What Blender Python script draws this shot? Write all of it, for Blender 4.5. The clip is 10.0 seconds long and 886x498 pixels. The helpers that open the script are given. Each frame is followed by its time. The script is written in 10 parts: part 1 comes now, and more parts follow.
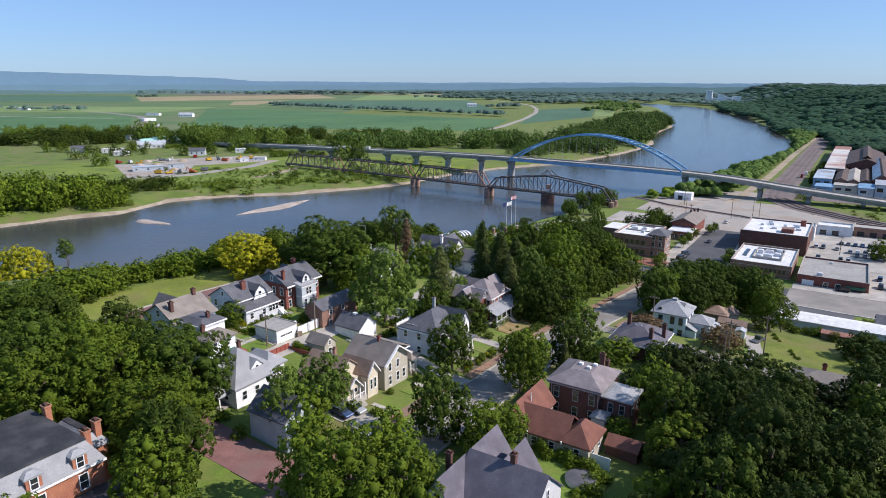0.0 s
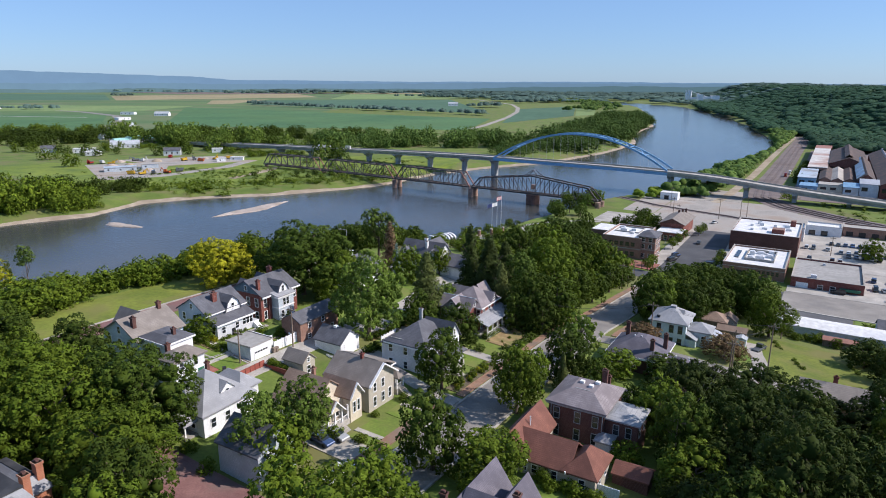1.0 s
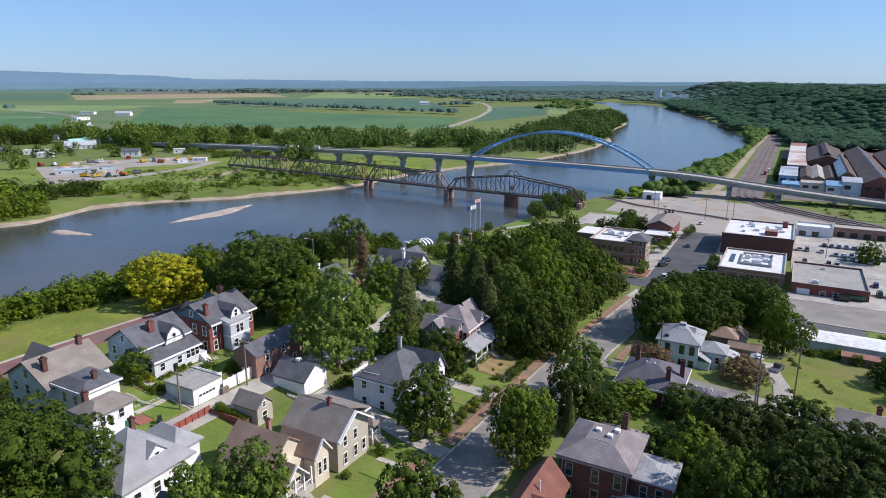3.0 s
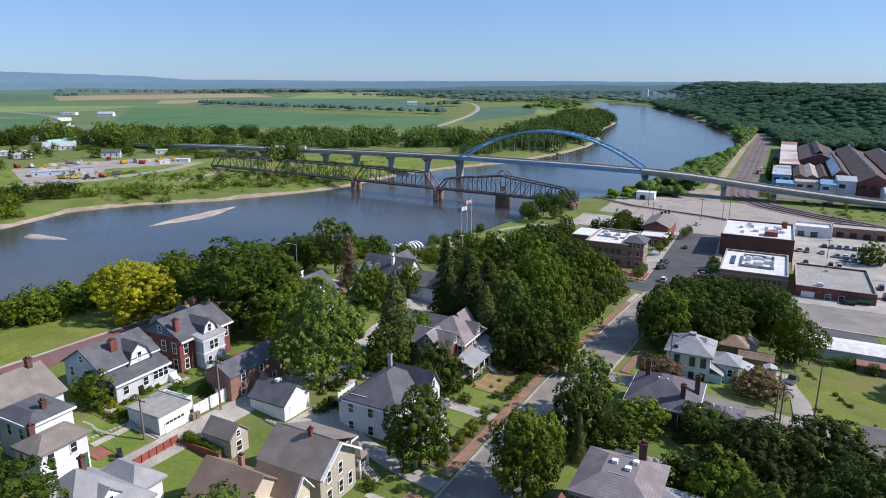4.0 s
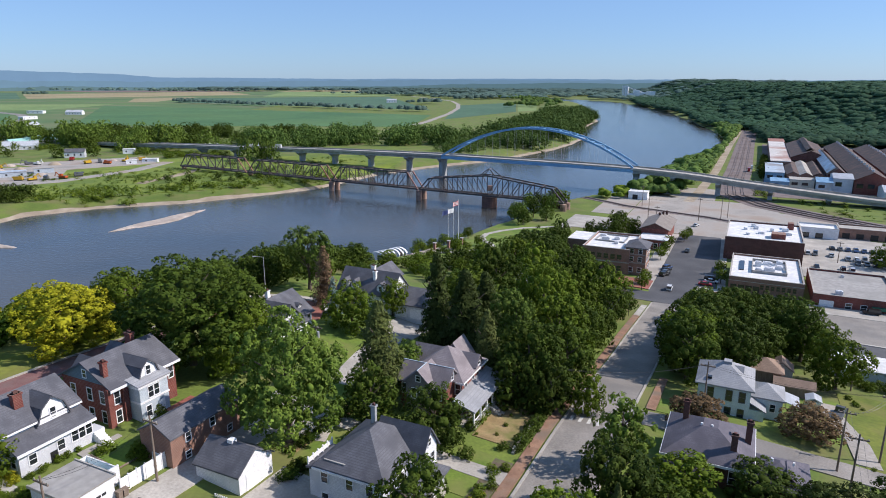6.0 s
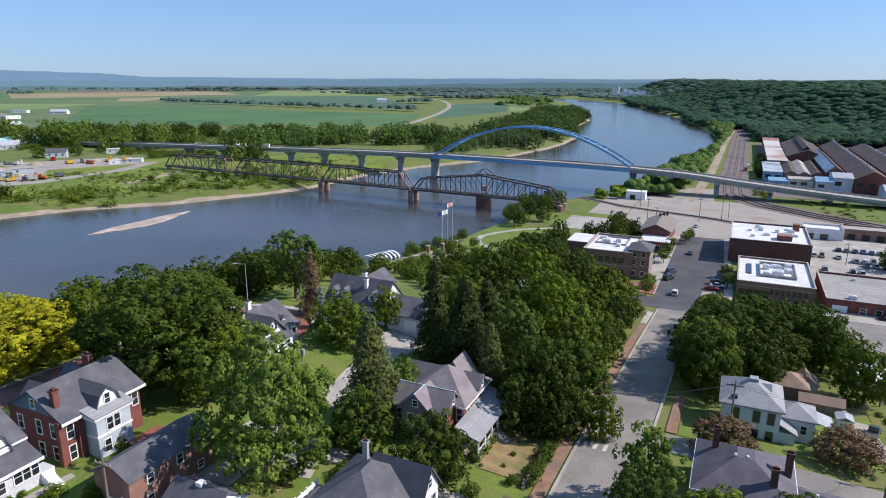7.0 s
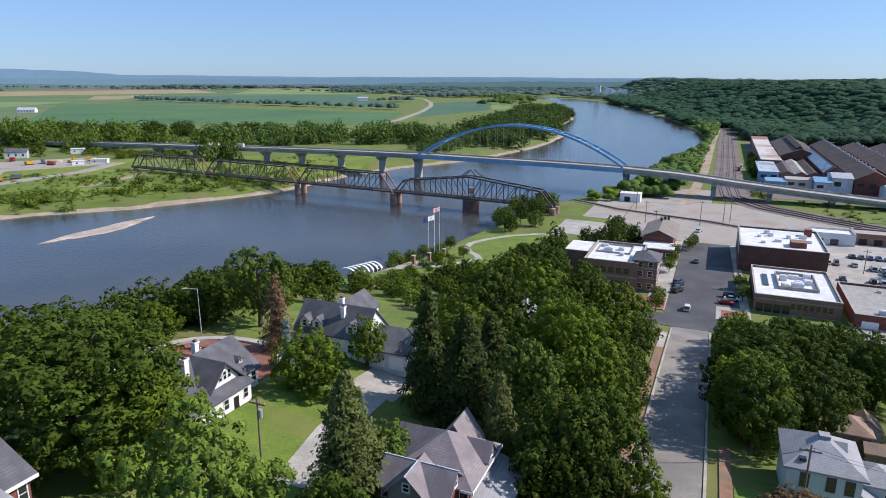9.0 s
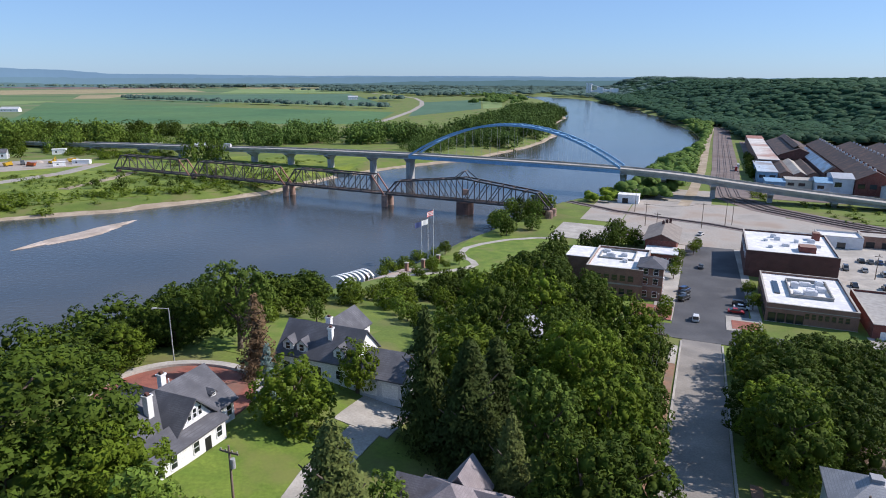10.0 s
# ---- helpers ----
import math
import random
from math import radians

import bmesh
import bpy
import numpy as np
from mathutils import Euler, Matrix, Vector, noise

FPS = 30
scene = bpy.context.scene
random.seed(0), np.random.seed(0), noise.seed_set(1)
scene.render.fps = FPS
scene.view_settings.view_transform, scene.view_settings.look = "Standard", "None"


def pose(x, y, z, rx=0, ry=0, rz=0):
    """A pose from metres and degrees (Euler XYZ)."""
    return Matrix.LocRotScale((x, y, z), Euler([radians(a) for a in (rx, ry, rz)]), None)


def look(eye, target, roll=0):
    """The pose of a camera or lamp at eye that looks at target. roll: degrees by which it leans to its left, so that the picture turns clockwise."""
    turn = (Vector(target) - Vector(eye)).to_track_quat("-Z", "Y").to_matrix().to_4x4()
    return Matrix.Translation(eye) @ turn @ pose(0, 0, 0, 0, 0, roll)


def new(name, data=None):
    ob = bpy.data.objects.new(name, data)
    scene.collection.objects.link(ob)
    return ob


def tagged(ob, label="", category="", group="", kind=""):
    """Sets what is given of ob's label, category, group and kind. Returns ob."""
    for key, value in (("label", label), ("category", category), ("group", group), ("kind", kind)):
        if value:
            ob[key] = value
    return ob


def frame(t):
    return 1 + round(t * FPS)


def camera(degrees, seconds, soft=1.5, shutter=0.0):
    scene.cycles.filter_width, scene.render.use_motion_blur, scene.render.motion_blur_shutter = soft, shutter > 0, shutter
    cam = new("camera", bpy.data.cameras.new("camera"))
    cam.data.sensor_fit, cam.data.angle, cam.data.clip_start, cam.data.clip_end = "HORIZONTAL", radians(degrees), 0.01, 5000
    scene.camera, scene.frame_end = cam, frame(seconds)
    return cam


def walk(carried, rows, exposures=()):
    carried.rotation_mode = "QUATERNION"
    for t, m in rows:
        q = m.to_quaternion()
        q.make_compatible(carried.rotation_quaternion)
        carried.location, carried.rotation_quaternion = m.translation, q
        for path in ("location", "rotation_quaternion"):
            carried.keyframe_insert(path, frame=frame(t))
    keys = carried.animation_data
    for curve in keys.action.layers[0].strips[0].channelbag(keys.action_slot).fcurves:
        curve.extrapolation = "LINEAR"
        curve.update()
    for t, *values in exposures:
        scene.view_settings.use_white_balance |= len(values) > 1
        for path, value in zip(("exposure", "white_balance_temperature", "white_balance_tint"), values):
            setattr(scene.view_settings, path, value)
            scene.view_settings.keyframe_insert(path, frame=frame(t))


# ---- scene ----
cam = camera(69.0, 10.0, soft=0.95)
PATH = [
    (0, (-0.427, 21.426, 77.878), (-0.413, 23.362, 77.378), 0.2),
    (0.5, (-1.113, 26.429, 77.481), (-1.069, 28.365, 76.98), 0.3),
    (1, (-1.654, 31.553, 76.993), (-1.582, 33.488, 76.491), 0.3),
    (1.5, (-2.076, 36.728, 76.431), (-1.98, 38.661, 75.93), 0.3),
    (2, (-2.3, 41.861, 75.912), (-2.182, 43.793, 75.41), 0.3),
    (2.5, (-2.437, 46.995, 75.453), (-2.299, 48.926, 74.95), 0.3),
    (4, (-2.553, 62.52, 73.415), (-2.36, 64.446, 72.913), 0.2),
    (4.5, (-2.562, 67.766, 72.929), (-2.353, 69.69, 72.425), 0.2),
    (5, (-2.535, 73.058, 72.423), (-2.311, 74.98, 71.917), 0.2),
    (5.5, (-2.479, 78.453, 71.919), (-2.24, 80.373, 71.412), 0.2),
    (7, (-2.234, 94.728, 69.65), (-1.953, 96.642, 69.143), 0.2),
    (7.5, (-1.973, 100.205, 69.158), (-1.677, 102.116, 68.649), 0.3),
    (8, (-1.642, 105.703, 68.677), (-1.333, 107.612, 68.168), 0.2),
    (8.5, (-1.238, 111.272, 68.254), (-0.915, 113.179, 67.745), 0.2),
    (9, (-0.788, 116.765, 67.877), (-0.451, 118.669, 67.367), 0.3),
    (9.5, (-0.413, 122.271, 67.623), (-0.063, 124.172, 67.112), 0.3),
    (10, (0.047, 127.841, 67.487), (0.411, 129.74, 66.974), 0.3),
]
walk(cam, [(t, look(eye, target, roll)) for t, eye, target, roll in PATH], exposures=[(0, 0.22, 6080, 16), (4, 0.20, 6080, 16), (10, 0.24, 6080, 16)])

# ---- light: clear summer sky, sun to the east of the view ----
SUN_ELEVATION, SUN_AZIMUTH = 39.0, -8.0          # azimuth: degrees from +x towards +y
world = bpy.data.worlds.new("sky")
scene.world = world
world.use_nodes = True
sky = world.node_tree.nodes.new("ShaderNodeTexSky")
sky.sky_type, sky.sun_disc = "NISHITA", False
sky.sun_elevation, sky.sun_rotation = radians(SUN_ELEVATION), radians(90 - SUN_AZIMUTH)
sky.air_density, sky.dust_density, sky.ozone_density, sky.altitude = 1.0, 0.3, 4.0, 300
background = world.node_tree.nodes["Background"]
background.inputs["Strength"].default_value = 0.087
tint = world.node_tree.nodes.new("ShaderNodeMix")          # a clear, rather blue summer sky
tint.data_type, tint.blend_type, tint.inputs[0].default_value, tint.inputs[7].default_value = "RGBA", "MULTIPLY", 1.0, (0.70, 0.87, 1.16, 1)
world.node_tree.links.new(sky.outputs["Color"], tint.inputs[6])
veil = world.node_tree.nodes.new("ShaderNodeMix")          # thin even summer haze over the whole sky
veil.data_type, veil.inputs[0].default_value, veil.inputs[7].default_value = "RGBA", 0.32, (4.7, 7.2, 9.5, 1)
world.node_tree.links.new(tint.outputs[2], veil.inputs[6])
world.node_tree.links.new(veil.outputs[2], background.inputs["Color"])
sun = new("sun", bpy.data.lights.new("sun", "SUN"))
sun.data.energy, sun.data.angle, sun.data.color = 5.0, radians(0.55), (1.0, 0.895, 0.755)
sun.matrix_world = look((math.cos(radians(SUN_AZIMUTH)) * 400, math.sin(radians(SUN_AZIMUTH)) * 400, 400 * math.tan(radians(SUN_ELEVATION))), (0, 0, 0))

# ---- the lie of the land ----
# The town's grid runs along the street: s metres along it, w metres to its right, both from a point on its left kerb.
OX, OY, HEADING = 38.6, 189.2, math.radians(33.0)
UX, UY, VX, VY = math.sin(HEADING), math.cos(HEADING), math.cos(HEADING), -math.sin(HEADING)


def at(s, w):
    return OX + s * UX + w * VX, OY + s * UY + w * VY


def grid_of(x, y):
    return (x - OX) * UX + (y - OY) * UY, (x - OX) * VX + (y - OY) * VY


NEAR_SHORE = [(-900, 60), (-420, 130), (-260, 180), (-132, 238), (-97, 264), (-66, 283), (-40, 303), (0, 325), (28, 350), (56, 385), (76, 405),
              (100, 440), (139, 468), (184, 488), (252, 578), (355, 692), (430, 800), (494, 931), (600, 1200), (698, 1483), (800, 1850), (886, 2247), (800, 2800)]
FAR_SHORE = [(-900, 180), (-420, 280), (-300, 335), (-241, 368), (-221, 388), (-194, 405), (-180, 447), (-150, 466), (-104, 477), (-58, 503), (-32, 520),
             (11, 580), (54, 619), (125, 663), (200, 745), (242, 806), (290, 900), (315, 992), (375, 1120), (430, 1225), (530, 1550), (640, 1900), (728, 2234), (640, 2800)]


def smooth(a, b, v):
    k = np.clip((v - a) / (b - a), 0, 1)
    return k * k * (3 - 2 * k)


def line_distance(x, y, line):
    best = np.full(np.shape(x), 1e9)
    for (ax, ay), (bx, by) in zip(line, line[1:]):
        dx, dy = bx - ax, by - ay
        k = np.clip(((x - ax) * dx + (y - ay) * dy) / (dx * dx + dy * dy), 0, 1)
        best = np.minimum(best, np.hypot(x - ax - k * dx, y - ay - k * dy))
    return best


def in_river(x, y):
    ring, inside = NEAR_SHORE + FAR_SHORE[::-1], np.zeros(np.shape(x), bool)
    for (ax, ay), (bx, by) in zip(ring, ring[1:] + ring[:1]):
        if ay != by:
            inside ^= ((ay > y) != (by > y)) & (x < (bx - ax) * (y - ay) / (by - ay) + ax)
    return inside


def town_height(x, y):
    s, w = grid_of(x, y)
    left = np.interp(s, [-160, -120, -70, -50, -20, 0, 15, 30, 60, 100, 140, 180], [28, 26.5, 25.3, 24.6, 22.8, 22, 20.6, 18, 12, 6.2, 3.8, 2.6])
    mid = np.interp(s, [-160, -100, -60, -20, 0, 20, 50, 70, 90, 110, 140], [24, 22, 20, 17.6, 15.6, 12.4, 9, 6.4, 3.8, 2.6, 2.0])
    right = np.interp(s, [-160, -60, -10, 20, 40, 70, 100, 140], [19, 16.5, 13.5, 9.5, 7.5, 5, 3.0, 2.0])
    k, r = np.clip(-w / 52, 0, 1) ** 1.3, smooth(0, 1, (w - 9) / 60)
    return mid + k * (left - mid) + r * (right - mid)


def height(x, y):
    x, y = np.asarray(x, float), np.asarray(y, float)
    s, w = grid_of(x, y)
    near, far, wet = line_distance(x, y, NEAR_SHORE), line_distance(x, y, FAR_SHORE), in_river(x, y)
    west = (far < near) & ~wet
    hill = 58 * smooth(0, 260, w - np.interp(s, [250, 900, 1100, 2300, 3500], [150, 120, -60, -300, -600])) * smooth(180, 420, s)
    hill = hill * (0.86 + 0.10 * np.sin(x / 170 + 1) * np.cos(y / 210) + 0.06 * np.sin(x / 61 + y / 83))
    town = np.minimum(town_height(x, y) + hill, 0.25 + 0.5 * near)
    plain = np.minimum(4.2, 0.15 + 0.22 * far)
    bed = -np.minimum(3.0, 0.3 * np.minimum(near, far))
    return np.where(wet, bed, np.where(west, plain, town))


def ground_at(x, y):
    return float(height(np.array([x]), np.array([y]))[0])

# ---- materials ----
def material(name, dark, light, scale=1.0, rough=0.85, metal=0.0, bump=0.0, fine=8.0, stain=None, stain_scale=0.1, vary=0.0, stretch=(1, 1, 1), island=0.0):
    """A surface with a coarse and a fine grain between two colours, an optional stain, relief, and change from object to object."""
    m = bpy.data.materials.new(name)
    m.use_nodes = True
    n, l = m.node_tree.nodes, m.node_tree.links
    surface = n["Principled BSDF"]
    surface.inputs["Roughness"].default_value, surface.inputs["Metallic"].default_value = rough, metal
    place, mapping = n.new("ShaderNodeTexCoord"), n.new("ShaderNodeMapping")
    mapping.inputs["Scale"].default_value = stretch
    l.new(place.outputs["Object"], mapping.inputs["Vector"])

    def grain(size, detail=3.0):
        node = n.new("ShaderNodeTexNoise")
        node.inputs["Scale"].default_value, node.inputs["Detail"].default_value = size, detail
        l.new(mapping.outputs["Vector"], node.inputs["Vector"])
        return node.outputs["Fac"]

    def mix(kind, fac, a, b):
        node = n.new("ShaderNodeMix")
        node.data_type, node.blend_type = "RGBA", kind
        for socket, value in ((node.inputs[0], fac), (node.inputs[6], a), (node.inputs[7], b)):
            if isinstance(value, (int, float)):
                socket.default_value = value
            elif isinstance(value, tuple):
                socket.default_value = (*value, 1)
            else:
                l.new(value, socket)
        return node.outputs[2]

    def stretch_range(value, low, high, to_low=0.0, to_high=1.0):
        node = n.new("ShaderNodeMapRange")
        node.inputs["From Min"].default_value, node.inputs["From Max"].default_value = low, high
        node.inputs["To Min"].default_value, node.inputs["To Max"].default_value = to_low, to_high
        l.new(value, node.inputs["Value"])
        return node.outputs["Result"]

    small = grain(scale * fine)
    colour = mix("MIX", stretch_range(grain(scale), 0.32, 0.68), dark, light)
    colour = mix("MULTIPLY", 0.45, colour, mix("MIX", stretch_range(small, 0.3, 0.7), (0.55, 0.55, 0.55), (1.25, 1.25, 1.25)))
    if stain:
        colour = mix("MIX", stretch_range(grain(stain_scale, 4.0), 0.48, 0.66, 0.0, 0.8), colour, stain)
    if vary:
        info = n.new("ShaderNodeObjectInfo")
        colour = mix("MULTIPLY", 1.0, colour, mix("MIX", info.outputs["Random"], (1 - vary, 1 - vary, 1 - vary), (1 + vary, 1 + vary, 1 + vary * 0.9)))
    if island:
        info = n.new("ShaderNodeNewGeometry")
        colour = mix("MULTIPLY", 1.0, colour, mix("MIX", info.outputs["Random Per Island"], (1 - island,) * 3, (1 + island,) * 3))
    l.new(colour, surface.inputs["Base Color"])
    if bump:
        node = n.new("ShaderNodeBump")
        node.inputs["Strength"].default_value, node.inputs["Distance"].default_value = bump, 0.05
        l.new(small, node.inputs["Height"])
        l.new(node.outputs["Normal"], surface.inputs["Normal"])
    return m


def banded(name, dark, light, joint, rows, rough=0.9, axis=2, width=0.12, scale=0.6):
    """Courses of brick, boards or shingles: fine level bands over a grained colour."""
    m = material(name, dark, light, scale=scale, rough=rough, fine=12, vary=0.06, stain=tuple(c * 0.86 for c in dark), stain_scale=0.35)
    n, l = m.node_tree.nodes, m.node_tree.links
    surface = n["Principled BSDF"]
    before = surface.inputs["Base Color"].links[0].from_socket
    place, split, wave = n.new("ShaderNodeTexCoord"), n.new("ShaderNodeSeparateXYZ"), n.new("ShaderNodeMath")
    l.new(place.outputs["Object"], split.inputs[0])
    times = n.new("ShaderNodeMath")
    times.operation, times.inputs[1].default_value = "MULTIPLY", rows
    l.new(split.outputs[axis], times.inputs[0])
    wave.operation = "FRACT"
    l.new(times.outputs[0], wave.inputs[0])
    less = n.new("ShaderNodeMath")
    less.operation, less.inputs[1].default_value = "LESS_THAN", width
    l.new(wave.outputs[0], less.inputs[0])
    node = n.new("ShaderNodeMix")
    node.data_type = "RGBA"
    l.new(less.outputs[0], node.inputs[0])
    l.new(before, node.inputs[6])
    node.inputs[7].default_value = (*joint, 1)
    l.new(node.outputs[2], surface.inputs["Base Color"])
    return m


def leaf_material(name, dark, light, island=0.3, vary=0.24):
    m = material(name, dark, light, scale=0.35, rough=0.75, fine=5, vary=vary, island=island)
    n, l = m.node_tree.nodes, m.node_tree.links
    surface = n["Principled BSDF"]
    surface.inputs["Specular IOR Level"].default_value = 0.12
    through_leaf, both = n.new("ShaderNodeBsdfTranslucent"), n.new("ShaderNodeMixShader")
    l.new(surface.inputs["Base Color"].links[0].from_socket, through_leaf.inputs["Color"])
    both.inputs[0].default_value = 0.2
    l.new(surface.outputs[0], both.inputs[1])
    l.new(through_leaf.outputs[0], both.inputs[2])
    l.new(both.outputs[0], n["Material Output"].inputs["Surface"])
    return m


def glass_pane(name):
    m = bpy.data.materials.new(name)
    m.use_nodes = True
    surface = m.node_tree.nodes["Principled BSDF"]
    surface.inputs["Base Color"].default_value, surface.inputs["Roughness"].default_value = (0.02, 0.025, 0.03, 1), 0.06
    surface.inputs["Specular IOR Level"].default_value = 0.8
    return m


GRASS = material("grass", (0.088, 0.138, 0.018), (0.142, 0.192, 0.030), scale=0.09, fine=20, stain=(0.155, 0.145, 0.055), stain_scale=0.07, rough=1.0)
LAWN = material("lawn", (0.090, 0.155, 0.016), (0.150, 0.215, 0.028), scale=0.25, fine=9, stain=(0.155, 0.17, 0.045), stain_scale=0.16, rough=1.0)
MULCH = material("wood_mulch", (0.22, 0.155, 0.07), (0.32, 0.235, 0.115), scale=0.5, fine=9, stain=(0.13, 0.15, 0.035), stain_scale=0.3, rough=1.0)
ROUGH_LOT = material("rough_grass", (0.092, 0.132, 0.014), (0.160, 0.185, 0.024), scale=0.12, fine=9, stain=(0.155, 0.145, 0.045), stain_scale=0.09, rough=1.0)
BLUFF_LAWN = material("sunny_lawn", (0.125, 0.165, 0.017), (0.195, 0.225, 0.028), scale=0.12, fine=9, stain=(0.17, 0.165, 0.045), stain_scale=0.09, rough=1.0)
MEADOW = material("meadow", (0.110, 0.170, 0.014), (0.195, 0.245, 0.026), scale=0.05, fine=9, stain=(0.085, 0.135, 0.020), stain_scale=0.06, rough=1.0)
FIELD = material("crop_field", (0.045, 0.125, 0.042), (0.078, 0.17, 0.056), scale=0.006, fine=18, stain=(0.07, 0.14, 0.04), stain_scale=0.004, rough=1.0)
FIELD_WIDE = material("farmland", (0.06, 0.13, 0.042), (0.105, 0.175, 0.052), scale=0.002, fine=9, stain=(0.16, 0.165, 0.08), stain_scale=0.003, stretch=(1, 3, 1), rough=1.0)
FIELD_TEAL = material("dense_crop_field", (0.046, 0.115, 0.062), (0.07, 0.145, 0.08), scale=0.005, fine=14, rough=1.0)
FIELD_LIGHT = material("pale_crop_field", (0.14, 0.22, 0.07), (0.20, 0.27, 0.09), scale=0.006, fine=14, rough=1.0)
STUBBLE = material("stubble_field", (0.25, 0.21, 0.11), (0.33, 0.28, 0.15), scale=0.006, fine=14, rough=1.0)
PLOUGHED = material("ploughed_field", (0.14, 0.10, 0.085), (0.19, 0.14, 0.12), scale=0.006, fine=14, rough=1.0)
SAND = material("sand", (0.28, 0.23, 0.165), (0.42, 0.355, 0.27), scale=0.15, fine=10, rough=1.0, stain=(0.25, 0.2, 0.14), stain_scale=0.05)
BAR_SAND = material("bar_sand", (0.36, 0.30, 0.255), (0.50, 0.43, 0.375), scale=0.12, fine=9, rough=1.0, stain=(0.27, 0.225, 0.18), stain_scale=0.08)
GRAVEL = material("gravel", (0.28, 0.262, 0.237), (0.42, 0.393, 0.357), scale=0.05, fine=30, rough=1.0, stain=(0.27, 0.21, 0.165), stain_scale=0.05)
BALLAST = material("ballast", (0.145, 0.118, 0.112), (0.205, 0.170, 0.160), scale=0.2, fine=20, rough=1.0, stain=(0.12, 0.09, 0.08), stain_scale=0.04)
ASPHALT = material("asphalt", (0.055, 0.058, 0.066), (0.085, 0.088, 0.096), scale=0.12, fine=25, rough=0.9, stain=(0.11, 0.11, 0.115), stain_scale=0.06)
OLD_ASPHALT = material("weathered_asphalt", (0.200, 0.186, 0.168), (0.285, 0.265, 0.240), scale=0.15, fine=22, rough=0.92, stain=(0.16, 0.155, 0.15), stain_scale=0.09)
CONCRETE = material("concrete", (0.32, 0.305, 0.275), (0.45, 0.425, 0.385), scale=0.25, fine=12, rough=0.9, stain=(0.27, 0.255, 0.23), stain_scale=0.1)
CONCRETE_PIER = material("pier_concrete", (0.30, 0.32, 0.33), (0.40, 0.42, 0.42), scale=0.2, fine=9, rough=0.9, stain=(0.22, 0.22, 0.22), stain_scale=0.15)
BRICK_PAVING = material("brick_paving", (0.22, 0.075, 0.055), (0.32, 0.12, 0.085), scale=0.5, fine=9, rough=0.9, stain=(0.2, 0.12, 0.09), stain_scale=0.2)
OLD_BRICK_PAVING = material("old_brick_paving", (0.17, 0.085, 0.08), (0.24, 0.125, 0.115), scale=0.4, fine=10, rough=0.9, stain=(0.15, 0.11, 0.1), stain_scale=0.2)
BRICK = banded("red_brick", (0.15, 0.038, 0.030), (0.22, 0.060, 0.044), (0.24, 0.15, 0.12), 5.0, width=0.16)
DARK_BRICK = banded("dark_brick", (0.085, 0.036, 0.030), (0.14, 0.058, 0.046), (0.15, 0.095, 0.08), 5.0, width=0.16)
ORANGE_BRICK = banded("orange_brick", (0.32, 0.11, 0.06), (0.42, 0.16, 0.085), (0.38, 0.24, 0.17), 5.0, width=0.16)
CLAY_BRICK = banded("brown_brick", (0.22, 0.12, 0.09), (0.30, 0.165, 0.12), (0.28, 0.2, 0.16), 5.0, width=0.16)
WHITE_BOARD = banded("white_clapboard", (0.76, 0.78, 0.80), (0.85, 0.86, 0.87), (0.56, 0.58, 0.61), 5.0, width=0.14, rough=0.6)
GREY_BOARD = banded("grey_blue_clapboard", (0.42, 0.48, 0.54), (0.52, 0.58, 0.63), (0.32, 0.37, 0.41), 5.0, width=0.14, rough=0.6)
BLUE_GABLE = banded("slate_blue_shingle", (0.12, 0.18, 0.22), (0.16, 0.23, 0.27), (0.09, 0.13, 0.16), 5.0, width=0.2)
PALE_BOARD = banded("pale_grey_clapboard", (0.60, 0.62, 0.66), (0.70, 0.72, 0.75), (0.48, 0.5, 0.53), 5.0, width=0.14, rough=0.6)
BEIGE_BOARD = banded("beige_clapboard", (0.44, 0.41, 0.345), (0.53, 0.495, 0.42), (0.34, 0.315, 0.265), 5.0, width=0.14, rough=0.6)
TAN_BOARD = banded("cream_clapboard", (0.60, 0.54, 0.43), (0.68, 0.62, 0.50), (0.47, 0.42, 0.33), 5.0, width=0.14, rough=0.6)
WHITE_PAINT = material("white_paint", (0.76, 0.77, 0.78), (0.85, 0.855, 0.86), scale=0.8, fine=6, rough=0.55)
BLACK_METAL = material("black_metal", (0.02, 0.02, 0.022), (0.04, 0.04, 0.042), scale=2, rough=0.5, metal=0.4)
SLATE = banded("charcoal_shingles", (0.082, 0.085, 0.100), (0.135, 0.138, 0.158), (0.084, 0.087, 0.100), 5.5, width=0.18)
PURPLE_SLATE = banded("purple_slate", (0.10, 0.095, 0.12), (0.155, 0.145, 0.175), (0.102, 0.096, 0.118), 5.5, width=0.18)
TAUPE_SHINGLE = banded("taupe_shingles", (0.20, 0.175, 0.155), (0.27, 0.24, 0.215), (0.188, 0.166, 0.148), 5.5, width=0.18)
BROWN_SHINGLE = banded("brown_shingles", (0.23, 0.160, 0.120), (0.31, 0.222, 0.170), (0.216, 0.152, 0.116), 5.5, width=0.18)
MAUVE_SLATE = banded("mauve_shingles", (0.19, 0.165, 0.175), (0.28, 0.25, 0.26), (0.188, 0.166, 0.174), 5.5, width=0.18)
RED_SHINGLE = banded("red_shingles", (0.150, 0.062, 0.046), (0.225, 0.094, 0.068), (0.146, 0.063, 0.047), 5.5, width=0.18)
PALE_SHINGLE = banded("pale_grey_shingles", (0.27, 0.28, 0.30), (0.35, 0.36, 0.38), (0.25, 0.256, 0.27), 5.5, width=0.18)
TIN = banded("galvanised_roof", (0.42, 0.44, 0.47), (0.52, 0.54, 0.57), (0.33, 0.35, 0.38), 1.6, rough=0.45, axis=0, width=0.1)
